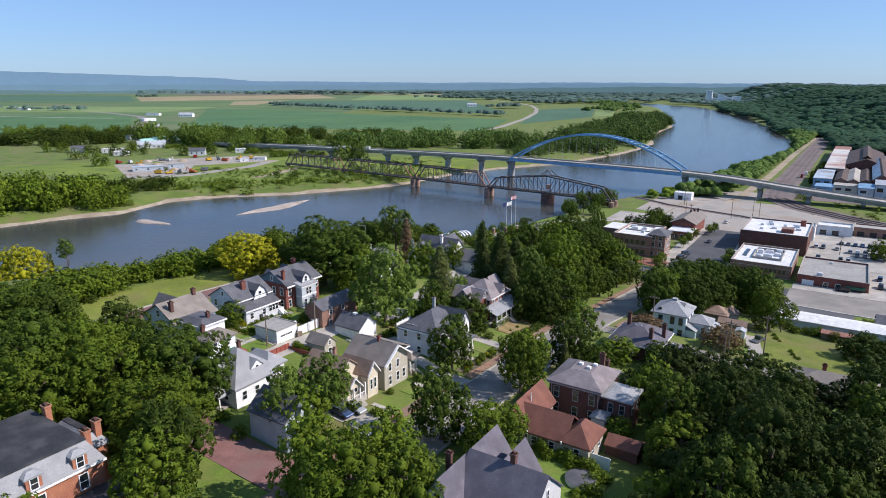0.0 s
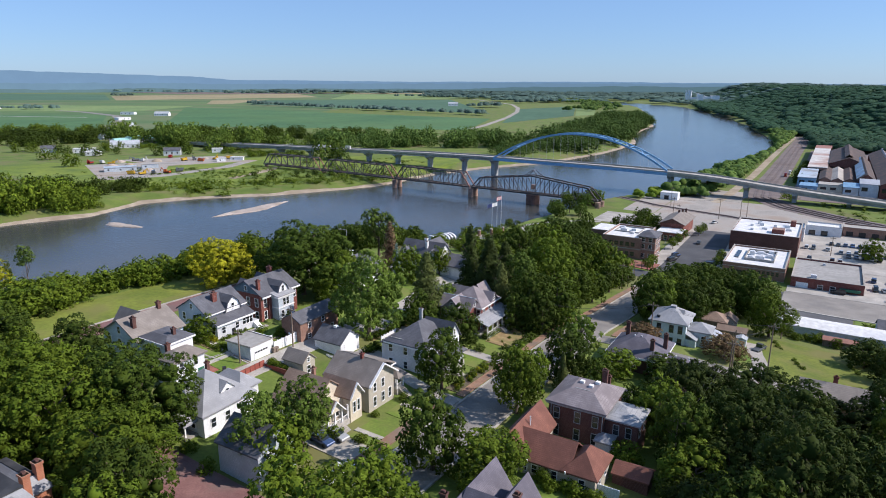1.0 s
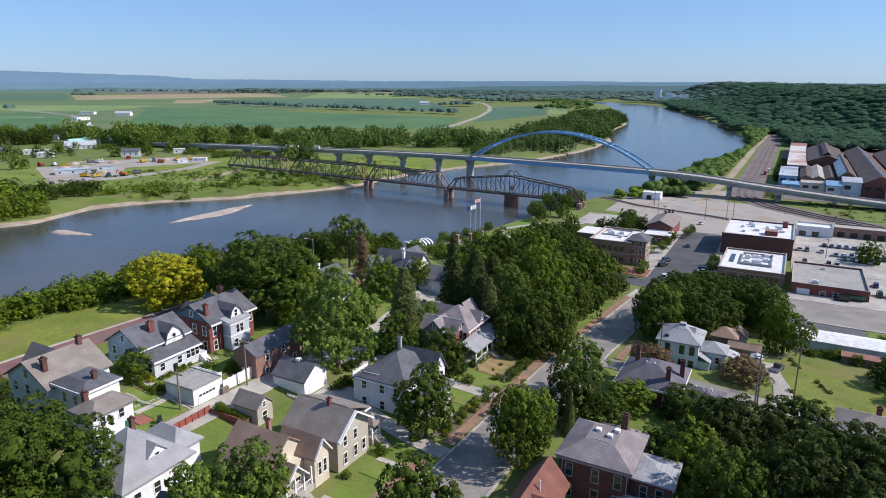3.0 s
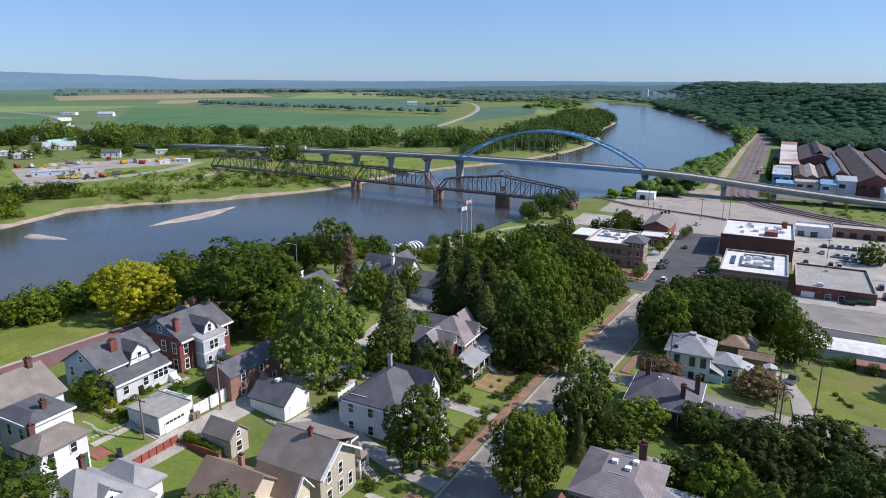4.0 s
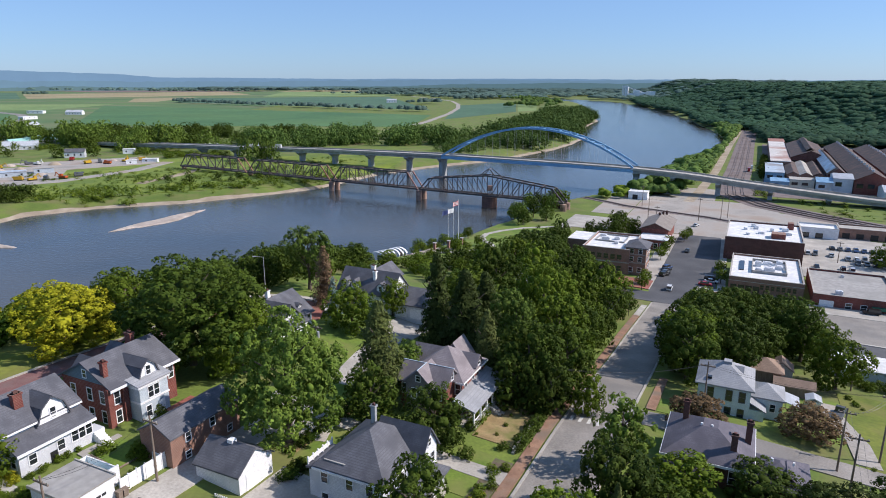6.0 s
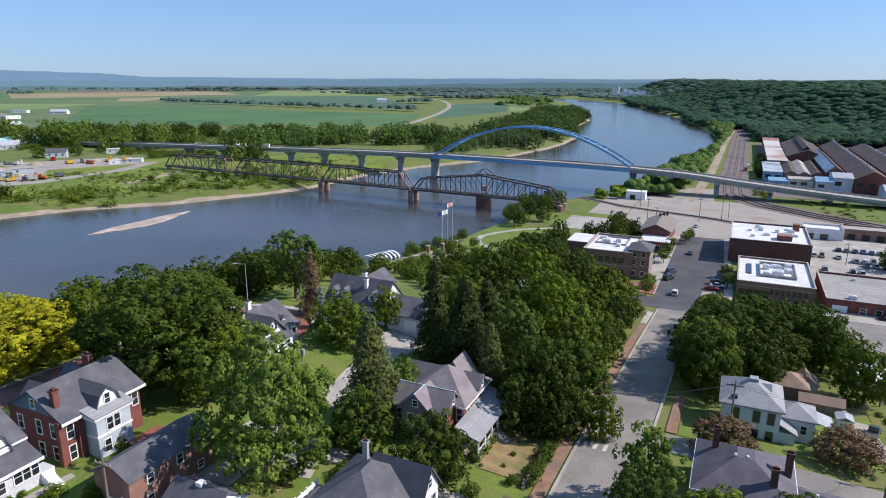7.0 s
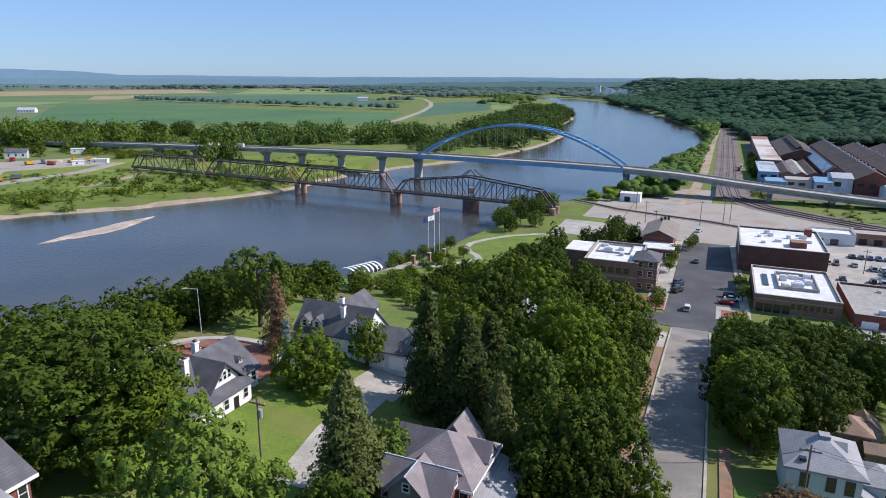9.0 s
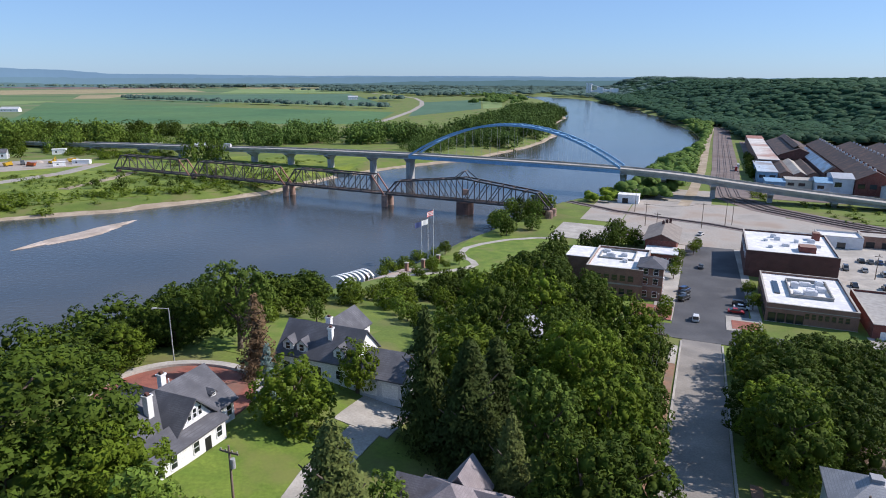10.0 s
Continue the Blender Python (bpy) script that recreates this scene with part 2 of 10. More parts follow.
DARK_MEMBRANE = material("black_roofing", (0.022, 0.024, 0.028), (0.045, 0.047, 0.052), scale=0.3, fine=6, rough=0.8, stain=(0.07, 0.07, 0.075), stain_scale=0.3)
WHITE_MEMBRANE = material("white_roofing", (0.68, 0.68, 0.67), (0.80, 0.80, 0.79), scale=0.15, fine=5, rough=0.6, stain=(0.55, 0.56, 0.58), stain_scale=0.12)
GREY_MEMBRANE = material("grey_roofing", (0.30, 0.29, 0.275), (0.37, 0.36, 0.34), scale=0.15, fine=5, rough=0.85, stain=(0.24, 0.235, 0.22), stain_scale=0.1)
BLUE_STEEL = material("blue_bridge_paint", (0.16, 0.34, 0.56), (0.22, 0.42, 0.66), scale=0.3, fine=6, rough=0.45)
BLUE_SHEET = banded("blue_sheet_metal", (0.16, 0.30, 0.45), (0.24, 0.40, 0.56), (0.12, 0.22, 0.34), 1.5, rough=0.5, axis=0, width=0.1)
RUST = material("rusted_steel", (0.045, 0.034, 0.032), (0.085, 0.060, 0.052), scale=0.4, fine=8, rough=0.8, stain=(0.13, 0.075, 0.055), stain_scale=0.2)
RUST_RED = material("rust_red_steel", (0.26, 0.12, 0.09), (0.34, 0.17, 0.13), scale=0.4, fine=8, rough=0.8)
PIER_STONE = material("stained_stone", (0.30, 0.19, 0.15), (0.42, 0.28, 0.22), scale=0.4, fine=5, rough=0.95, stain=(0.16, 0.11, 0.09), stain_scale=0.3)
OLD_PIER = material("dark_pier_stone", (0.10, 0.06, 0.05), (0.18, 0.10, 0.08), scale=0.4, fine=5, rough=0.95)
RAIL_STEEL = material("rail_steel", (0.13, 0.10, 0.09), (0.2, 0.16, 0.14), scale=2, rough=0.5, metal=0.6)
TIMBER = material("weathered_timber", (0.16, 0.12, 0.09), (0.24, 0.19, 0.15), scale=1.0, fine=8, rough=0.95, stretch=(4, 4, 0.6))
RED_FENCE = material("red_fence_paint", (0.24, 0.06, 0.045), (0.32, 0.09, 0.065), scale=1.0, fine=8, rough=0.8)
BARK = material("bark", (0.08, 0.06, 0.045), (0.16, 0.125, 0.10), scale=1.5, fine=6, rough=1.0, stretch=(3, 3, 0.5))
# colour for the bluish shade inside the white-walled court
COURT_BLUE = material("court_shade_blue", (0.12, 0.38, 0.5), (0.18, 0.46, 0.58), scale=0.5, rough=0.1)
GREEN_PAINT = material("green_paint", (0.02, 0.12, 0.07), (0.035, 0.16, 0.09), scale=1, rough=0.6)
PANE = glass_pane("window_glass")
WALK_BRICK = material("worn_brick_paving", (0.20, 0.115, 0.075), (0.32, 0.19, 0.125), scale=0.6, fine=10, rough=0.95, stain=(0.16, 0.13, 0.10), stain_scale=0.3)
SOIL = material("garden_soil", (0.085, 0.065, 0.045), (0.15, 0.12, 0.085), scale=0.8, fine=6, rough=1.0, stain=(0.10, 0.14, 0.04), stain_scale=0.7)
TRUSS_STEEL = material("old_truss_steel", (0.05, 0.05, 0.055), (0.095, 0.088, 0.088), scale=0.4, fine=8, rough=0.75, stain=(0.12, 0.075, 0.06), stain_scale=0.15)
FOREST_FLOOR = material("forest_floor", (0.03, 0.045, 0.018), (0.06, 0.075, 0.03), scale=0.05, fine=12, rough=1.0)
TEAL_ROOF = material("teal_roofing", (0.25, 0.5, 0.45), (0.33, 0.58, 0.52), scale=0.4, rough=0.6)
PALE_SHEET = material("pale_blue_sheet", (0.42, 0.52, 0.60), (0.60, 0.68, 0.74), scale=0.3, fine=8, rough=0.5, stain=(0.3, 0.25, 0.2), stain_scale=0.15)
PLAZA_PAVING = material("plaza_paving", (0.34, 0.27, 0.225), (0.44, 0.355, 0.30), scale=0.5, fine=9, rough=0.9, stain=(0.36, 0.32, 0.28), stain_scale=0.2)
PATCHED_ROOF = material("patched_flat_roofing", (0.48, 0.46, 0.44), (0.62, 0.60, 0.57), scale=0.08, fine=8, rough=0.8, stain=(0.30, 0.15, 0.11), stain_scale=0.05)
PATCHED_SHEET = material("patched_sheet_roofing", (0.34, 0.42, 0.50), (0.50, 0.58, 0.65), scale=0.12, fine=8, rough=0.6, stain=(0.20, 0.16, 0.14), stain_scale=0.08)
SKY_BOARD = banded("pale_blue_clapboard", (0.60, 0.70, 0.76), (0.70, 0.79, 0.84), (0.48, 0.57, 0.62), 5.0, width=0.14, rough=0.6)
LINE_PAINT = material("road_paint", (0.42, 0.42, 0.41), (0.58, 0.58, 0.55), scale=1.5, fine=8, rough=0.8)
LEAVES = {
    "dark": leaf_material("dark_leaves", (0.032, 0.058, 0.007), (0.078, 0.115, 0.013)),
    "deep": leaf_material("deep_green_leaves", (0.023, 0.041, 0.007), (0.055, 0.080, 0.012)),
    "mid": leaf_material("green_leaves", (0.060, 0.102, 0.008), (0.134, 0.184, 0.015)),
    "light": leaf_material("light_leaves", (0.075, 0.128, 0.018), (0.150, 0.215, 0.034)),
    "yellow": leaf_material("yellow_leaves", (0.20, 0.215, 0.011), (0.37, 0.355, 0.016)),
    "olive": leaf_material("olive_needles", (0.085, 0.110, 0.030), (0.145, 0.175, 0.050)),
    "conifer": leaf_material("dark_needles", (0.034, 0.054, 0.013), (0.072, 0.098, 0.022)),
    "spruce": leaf_material("blue_spruce_needles", (0.13, 0.20, 0.19), (0.22, 0.30, 0.28)),
    "brown": leaf_material("bronze_leaves", (0.15, 0.10, 0.05), (0.25, 0.17, 0.09)),
    "bare": leaf_material("bare_twigs", (0.13, 0.085, 0.05), (0.22, 0.15, 0.085)),
    # bluff forest: a blue tint in the leaf colour stands in for haze
    "bluff": leaf_material("hazed_bluff_leaves", (0.029, 0.072, 0.039), (0.049, 0.106, 0.053), 0.10),
    # far woods: leaf colour paled and blued, so the haze is painted in
    "distant": leaf_material("hazed_wood_leaves", (0.095, 0.160, 0.135), (0.130, 0.200, 0.165), 0.12),
    "far": leaf_material("woodland_leaves", (0.058, 0.112, 0.024), (0.118, 0.182, 0.038), 0.25),
}

# river: silty water with small ripples
RIVER = bpy.data.materials.new("river_water")
RIVER.use_nodes = True
wn, wl = RIVER.node_tree.nodes, RIVER.node_tree.links
ws = wn["Principled BSDF"]
ws.inputs["Roughness"].default_value, ws.inputs["IOR"].default_value = 0.12, 1.33
wp = wn.new("ShaderNodeTexCoord")
wa, wb, wr, wu = wn.new("ShaderNodeTexNoise"), wn.new("ShaderNodeTexNoise"), wn.new("ShaderNodeValToRGB"), wn.new("ShaderNodeBump")
wa.inputs["Scale"].default_value, wb.inputs["Scale"].default_value = 0.012, 0.55
wb.inputs["Detail"].default_value = 6.0
wr.color_ramp.elements[0].position, wr.color_ramp.elements[0].color = 0.35, (0.046, 0.053, 0.057, 1)
wr.color_ramp.elements[1].position, wr.color_ramp.elements[1].color = 0.65, (0.076, 0.076, 0.070, 1)
wu.inputs["Strength"].default_value, wu.inputs["Distance"].default_value = 0.5, 0.25
for a, b in ((wp.outputs["Object"], wa.inputs["Vector"]), (wp.outputs["Object"], wb.inputs["Vector"]), (wa.outputs["Fac"], wr.inputs["Fac"]),
             (wr.outputs["Color"], ws.inputs["Base Color"]), (wb.outputs["Fac"], wu.inputs["Height"]), (wu.outputs["Normal"], ws.inputs["Normal"])):
    wl.new(a, b)

# ---- building blocks ----
def mesh_of(name, bm, mat):
    bmesh.ops.recalc_face_normals(bm, faces=bm.faces)
    me = bpy.data.meshes.new(name)
    bm.to_mesh(me)
    bm.free()
    for one in (mat if isinstance(mat, list) else [mat]):
        me.materials.append(one)
    return me


def part(name, bm, mat, parent, label=""):
    """One bmesh, or a ready mesh, as ONE mesh object under a thing or a part."""
    if name in SPLIT and not isinstance(bm, bpy.types.Mesh):
        pieces = islands(bm)
        if len(pieces) > 1:
            made = []
            for one in pieces:
                ob = new(name, mesh_of(name, one, mat))
                ob.parent = parent
                made.append(tagged(ob, label))
            return made[0]
        bm = pieces[0]
    ob = new(name, bm if isinstance(bm, bpy.types.Mesh) else mesh_of(name, bm, mat))
    ob.parent = parent
    return tagged(ob, label)


# parts whose loose pieces are told apart: each slope, gable, board or rail is an object of its own
SPLIT = ("roof", "gable", "eave_board", "verge_board", "roof_well", "wall", "dormer_roof", "bay_roof", "coping", "parapet", "band", "railing", "rim", "pier", "corner_pilaster", "top_bracing", "rail", "steps")


def islands(bm):
    """One bmesh for each loose piece."""
    left, out = set(bm.verts), []
    while left:
        seed = next(iter(left))
        group, edge = {seed}, [seed]
        while edge:
            v = edge.pop()
            for e in v.link_edges:
                o = e.other_vert(v)
                if o not in group:
                    group.add(o)
                    edge.append(o)
        left -= group
        one, twin = bmesh.new(), {}
        for v in sorted(group, key=lambda v: v.index if v.index >= 0 else 0):
            twin[v] = one.verts.new(v.co)
        for f in {f for v in group for f in v.link_faces}:
            one.faces.new([twin[v] for v in f.verts])
        out.append(one)
    bm.free()
    out.sort(key=lambda b: tuple(round(c, 4) for c in sum((v.co for v in b.verts), Vector())))
    return out


def thing(name, m, label, category, group="", kind=""):
    ob = new(name)
    ob.matrix_basis = m
    ob.empty_display_size = 0.5
    return tagged(ob, label, category, group, kind)


def solid(name, bm, mat, label, category, m=None, group="", kind=""):
    ob = new(name, bm if isinstance(bm, bpy.types.Mesh) else mesh_of(name, bm, mat))
    if m is not None:
        ob.matrix_basis = m
    return tagged(ob, label, category, group, kind)


def box(bm, x0, x1, y0, y1, z0, z1):
    v = [bm.verts.new(p) for p in ((x0, y0, z0), (x1, y0, z0), (x1, y1, z0), (x0, y1, z0), (x0, y0, z1), (x1, y0, z1), (x1, y1, z1), (x0, y1, z1))]
    for f in ((0, 3, 2, 1), (4, 5, 6, 7), (0, 1, 5, 4), (1, 2, 6, 5), (2, 3, 7, 6), (3, 0, 4, 7)):
        bm.faces.new([v[i] for i in f])
    return bm


def boxes(*rows):
    bm = bmesh.new()
    for row in rows:
        box(bm, *row)
    return bm


def prism(bm, profile, axis, a, b):
    """A profile of (u, z) points drawn out from a to b along x or y."""
    rings = [[bm.verts.new((k, u, z) if axis == "x" else (u, k, z)) for u, z in profile] for k in (a, b)]
    n = len(profile)
    for i in range(n):
        bm.faces.new((rings[0][i], rings[0][(i + 1) % n], rings[1][(i + 1) % n], rings[1][i]))
    bm.faces.new(rings[0])
    bm.faces.new(rings[1][::-1])
    return bm


def beam(bm, p, q, width, depth=None):
    """A square bar from p to q."""
    p, q = Vector(p), Vector(q)
    way = (q - p).normalized()
    side = way.cross(Vector((0, 0, 1)))
    side = side.normalized() if side.length > 1e-4 else Vector((1, 0, 0))
    up = side.cross(way)
    a, b = side * width / 2, up * (depth or width) / 2
    v = [bm.verts.new(e + k * a + j * b) for e in (p, q) for k, j in ((-1, -1), (1, -1), (1, 1), (-1, 1))]
    for f in ((0, 1, 2, 3), (7, 6, 5, 4), (0, 4, 5, 1), (1, 5, 6, 2), (2, 6, 7, 3), (3, 7, 4, 0)):
        bm.faces.new([v[i] for i in f])
    return bm


def rod(bm, p, q, r0, r1=None, sides=8):
    p, q = Vector(p), Vector(q)
    way = (q - p).normalized()
    side = way.orthogonal().normalized()
    up = way.cross(side)
    r1 = r0 if r1 is None else r1
    rings = [[bm.verts.new(e + (side * math.cos(k) + up * math.sin(k)) * r) for k in (2 * math.pi * i / sides for i in range(sides))] for e, r in ((p, r0), (q, r1))]
    for i in range(sides):
        bm.faces.new((rings[0][i], rings[0][(i + 1) % sides], rings[1][(i + 1) % sides], rings[1][i]))
    bm.faces.new(rings[0][::-1])
    bm.faces.new(rings[1])
    return bm


def gable_roof(bm, x0, x1, y0, y1, eave, ridge, axis, over=0.45, thick=0.22):
    """Two sloping slabs; axis names the way that the ridge runs."""
    if axis == "x":
        c, half, a, b = (y0 + y1) / 2, (y1 - y0) / 2, x0 - over * 0.7, x1 + over * 0.7
    else:
        c, half, a, b = (x0 + x1) / 2, (x1 - x0) / 2, y0 - over * 0.7, y1 + over * 0.7
    drop = (ridge - eave) * over / half
    for side in (-1, 1):
        prism(bm, [(c, ridge), (c + side * (half + over), eave - drop), (c + side * (half + over), eave - drop + thick), (c, ridge + thick)], axis, a, b)
    return bm


def gable_walls(bm, x0, x1, y0, y1, eave, ridge, axis):
    if axis == "x":
        prism(bm, [(y0, eave), (y1, eave), ((y0 + y1) / 2, ridge)], "x", x0, x1)
    else:
        prism(bm, [(x0, eave), (x1, eave), ((x0 + x1) / 2, ridge)], "y", y0, y1)
    return bm


def hip_roof(bm, x0, x1, y0, y1, eave, top, over=0.5, flat=0.0, run=None, thick=0.25):
    """A hipped roof with an eave board; run: how far in the slopes go, flat: the least half width left on top."""
    x0, x1, y0, y1 = x0 - over, x1 + over, y0 - over, y1 + over
    k = min(x1 - x0, y1 - y0) / 2 - flat if run is None else run
    rings = []
    for dz, d in ((eave - thick, 0), (eave, 0), (top, k)):
        a, b, c, e = x0 + d, x1 - d, y0 + d, y1 - d
        if b - a < 0.05:
            a, b = (a + b) / 2 - 0.05, (a + b) / 2 + 0.05
        if e - c < 0.05:
            c, e = (c + e) / 2 - 0.05, (c + e) / 2 + 0.05
        rings.append([bm.verts.new(p) for p in ((a, c, dz), (b, c, dz), (b, e, dz), (a, e, dz))])
    for low, high in zip(rings, rings[1:]):
        for i in range(4):
            bm.faces.new((low[i], low[(i + 1) % 4], high[(i + 1) % 4], high[i]))
    bm.faces.new(rings[0][::-1])
    bm.faces.new(rings[2])
    return bm


WINDOW_MESHES = {}


def window(house, face, k, u, z, wide=0.9, high=1.5, name="window", frame_mat=None):
    """A sash window on a wall: face is the side that the wall looks to, k its place, u the middle along it, z the sill."""
    frame_mat = frame_mat or WHITE_PAINT
    key = (wide, high, frame_mat.name)
    if key not in WINDOW_MESHES:
        w, h, t = wide / 2, high, 0.11
        surround = boxes((-w - t, -w, -0.06, 0.08, -t, h + t), (w, w + t, -0.06, 0.08, -t, h + t), (-w, w, -0.06, 0.08, h, h + t), (-w, w, -0.06, 0.12, -t, 0), (-w, w, -0.06, 0.05, h / 2 - 0.03, h / 2 + 0.03))
        WINDOW_MESHES[key] = mesh_of("window", surround, frame_mat), mesh_of("pane", boxes((-w, w, -0.05, 0.025, 0, h)), PANE)
    frame_mesh, pane_mesh = WINDOW_MESHES[key]
    turn, x, y = {"y-": (180, u, k), "y+": (0, u, k), "x+": (-90, k, u), "x-": (90, k, u)}[face]
    ob = part(name, frame_mesh, None, house)
    ob.matrix_basis = pose(x, y, z, 0, 0, turn)
    part("pane", pane_mesh, None, ob)
    return ob


def panel(house, name, face, k, u, z, wide, high, mat, out=0.06, label=""):
    turn, x, y = {"y-": (180, u, k), "y+": (0, u, k), "x+": (-90, k, u), "x-": (90, k, u)}[face]
    bm = boxes((-wide / 2, wide / 2, -0.05, out, 0, high))
    ob = part(name, bm, mat, house, label)
    ob.matrix_basis = pose(x, y, z, 0, 0, turn)
    return ob


def chimney(house, x, y, z0, z1, wide=0.8, deep=0.6, mat=None, label="brick chimney"):
    bm = boxes((x - wide / 2, x + wide / 2, y - deep / 2, y + deep / 2, z0, z1), (x - wide / 2 - 0.1, x + wide / 2 + 0.1, y - deep / 2 - 0.1, y + deep / 2 + 0.1, z1 - 0.25, z1))
    ob = part("chimney", bm, mat or BRICK, house, label)
    part("chimney_cap", boxes((x - wide / 4, x + wide / 4, y - deep / 4, y + deep / 4, z1, z1 + 0.3)), DARK_BRICK, ob)


def posts(house, rows, z0, z1, wide=0.22, name="porch_post"):
    for x, y in rows:
        part(name, boxes((x - wide / 2, x + wide / 2, y - wide / 2, y + wide / 2, z0, z1)), WHITE_PAINT, house)


def house_at(s, w, label, name="house", z=None, group="houses of the town", category="house"):
    """An Empty whose x runs with w, whose y runs with s."""
    x, y = at(s, w)
    return thing(name, pose(x, y, ground_at(x, y) if z is None else z, 0, 0, -33), label, category, group)


def steps(house, face, k, u, z0, z1, wide, mat=None):
    n = max(2, round((z1 - z0) / 0.19))
    rows = []
    for i in range(n):
        a, b, top = i * 0.3, (i + 1) * 0.3, z1 - i * (z1 - z0) / n
        rows.append({"x+": (k + a, k + b, u - wide / 2, u + wide / 2, z0 - 0.3, top), "y-": (u - wide / 2, u + wide / 2, k - b, k - a, z0 - 0.3, top), "y+": (u - wide / 2, u + wide / 2, k + a, k + b, z0 - 0.3, top)}[face])
    part("steps", boxes(*rows), mat or CONCRETE, house)


# sheets laid on the ground
def sheet(name, corners, mat, label, category, lift=0.12, step=3.0, thick=0.0):
    """A four-cornered sheet that follows the ground, lifted a little above it."""
    a, b, c, d = [np.array(p, float) for p in corners]
    nu = max(1, int(max(np.linalg.norm(b - a), np.linalg.norm(c - d)) / step))
    nv = max(1, int(max(np.linalg.norm(d - a), np.linalg.norm(c - b)) / step))
    u, v = np.meshgrid(np.linspace(0, 1, nu + 1), np.linspace(0, 1, nv + 1))
    p = a * ((1 - u) * (1 - v))[..., None] + b * (u * (1 - v))[..., None] + c * (u * v)[..., None] + d * ((1 - u) * v)[..., None]
    return laid(name, p, mat, label, category, lift)


def laid(name, p, mat, label, category, lift, kind="structure"):
    rows, cols = p.shape[:2]
    z = height(p[..., 0], p[..., 1]) + lift
    verts = np.concatenate((p, z[..., None]), axis=2).reshape(-1, 3)
    i = np.arange((rows - 1) * cols).reshape(rows - 1, cols)[:, :-1].ravel()
    faces = np.stack((i, i + 1, i + cols + 1, i + cols), axis=1)
    me = bpy.data.meshes.new(name)
    me.from_pydata(verts.tolist(), [], faces.tolist())
    me.materials.append(mat)
    bm = bmesh.new()
    bm.from_mesh(me)
    bmesh.ops.recalc_face_normals(bm, faces=bm.faces)
    if sum(f.normal.z for f in bm.faces) < 0:
        bmesh.ops.reverse_faces(bm, faces=bm.faces)
    edges = [e for e in bm.edges if e.is_boundary]
    out = bmesh.ops.extrude_edge_only(bm, edges=edges)
    for v in out["geom"]:
        if isinstance(v, bmesh.types.BMVert):
            v.co.z -= lift + 0.1
    bm.to_mesh(me)
    bm.free()
    return tagged(new(name, me), label, category, kind=kind)


def strip(name, line, width, mat, label, category, lift=0.14, step=3.0, offset=0.0):
    """A band of even width along a line of ground points."""
    pts = [np.array(p, float) for p in line]
    run = []
    for a, b in zip(pts, pts[1:]):
        n = max(1, int(np.linalg.norm(b - a) / step))
        run += [a + (b - a) * i / n for i in range(n)]
    run.append(pts[-1])
    run = np.array(run)
    way = np.gradient(run, axis=0)
    way /= np.linalg.norm(way, axis=1)[:, None]
    side = np.stack((way[:, 1], -way[:, 0]), axis=1)
    across = np.linspace(-0.5, 0.5, max(2, int(width / step) + 2)) * width + offset
    p = run[:, None, :] + side[:, None, :] * across[None, :, None]
    return laid(name, p, mat, label, category, lift)


def block(s0, s1, w0, w1):
    return [at(s0, w0), at(s0, w1), at(s1, w1), at(s1, w0)]

# ---- ground, river, far hills ----
def spread(fine0, fine1, fine, low, high, growth):
    run, k, d = list(np.arange(fine0, fine1 + 0.1, fine)), fine1, fine
    while k < high:
        d = min(d * growth, 160)
        k += d
        run.append(k)
    k, d = fine0, fine
    while k > low:
        d = min(d * growth, 160)
        k -= d
        run.insert(0, k)
    return np.array(run)


gx, gy = np.meshgrid(spread(-150, 330, 3.0, -4900, 4900, 1.05), spread(50, 430, 3.0, -1200, 4950, 1.045))
gz = height(gx, gy)
verts = np.stack((gx, gy, gz), axis=2).reshape(-1, 3)
i = np.arange((gx.shape[0] - 1) * gx.shape[1]).reshape(gx.shape[0] - 1, -1)[:, :-1].ravel()
me = bpy.data.meshes.new("ground")
me.from_pydata(verts.tolist(), [], np.stack((i, i + 1, i + gx.shape[1] + 1, i + gx.shape[1]), axis=1).tolist())
me.materials.append(GRASS)
me.polygons.foreach_set("use_smooth", [True] * len(me.polygons))
tagged(new("ground", me), "grassy ground sloping from the bluff to the river plain", "ground", kind="structure")

bm = bmesh.new()
rim = [bm.verts.new((x, y, 0)) for x, y in ((-950, 20), (-100, 20), (1150, 480), (1150, 2900), (300, 2900), (-950, 900))]
bm.faces.new(rim)
solid("water", bm, RIVER, "wide brown-blue river with small ripples", "river", kind="structure")


def beach(name, line, width, lift, label):
    """A bank whose inland edge wanders."""
    pts = [np.array(p, float) for p in line]
    run = np.array([a + (b - a) * i / max(1, int(np.linalg.norm(b - a) / 4)) for a, b in zip(pts, pts[1:]) for i in range(max(1, int(np.linalg.norm(b - a) / 4)))])
    way = np.gradient(run, axis=0)
    way /= np.linalg.norm(way, axis=1)[:, None]
    side = np.stack((way[:, 1], -way[:, 0]), axis=1)
    rough = np.array([[0.5 + 0.55 * noise.noise((i * 0.13, e, 2)) + 0.3 * noise.noise((i * 0.45, e, 5)) for e in (0.0, 9.0)] for i in range(len(run))]) * width
    rough = np.clip(rough, 0.5, None)
    p = np.stack((run - side * rough[:, :1], run, run + side * rough[:, 1:]), axis=1)
    return laid(name, p, SAND, label, "river bank", lift)


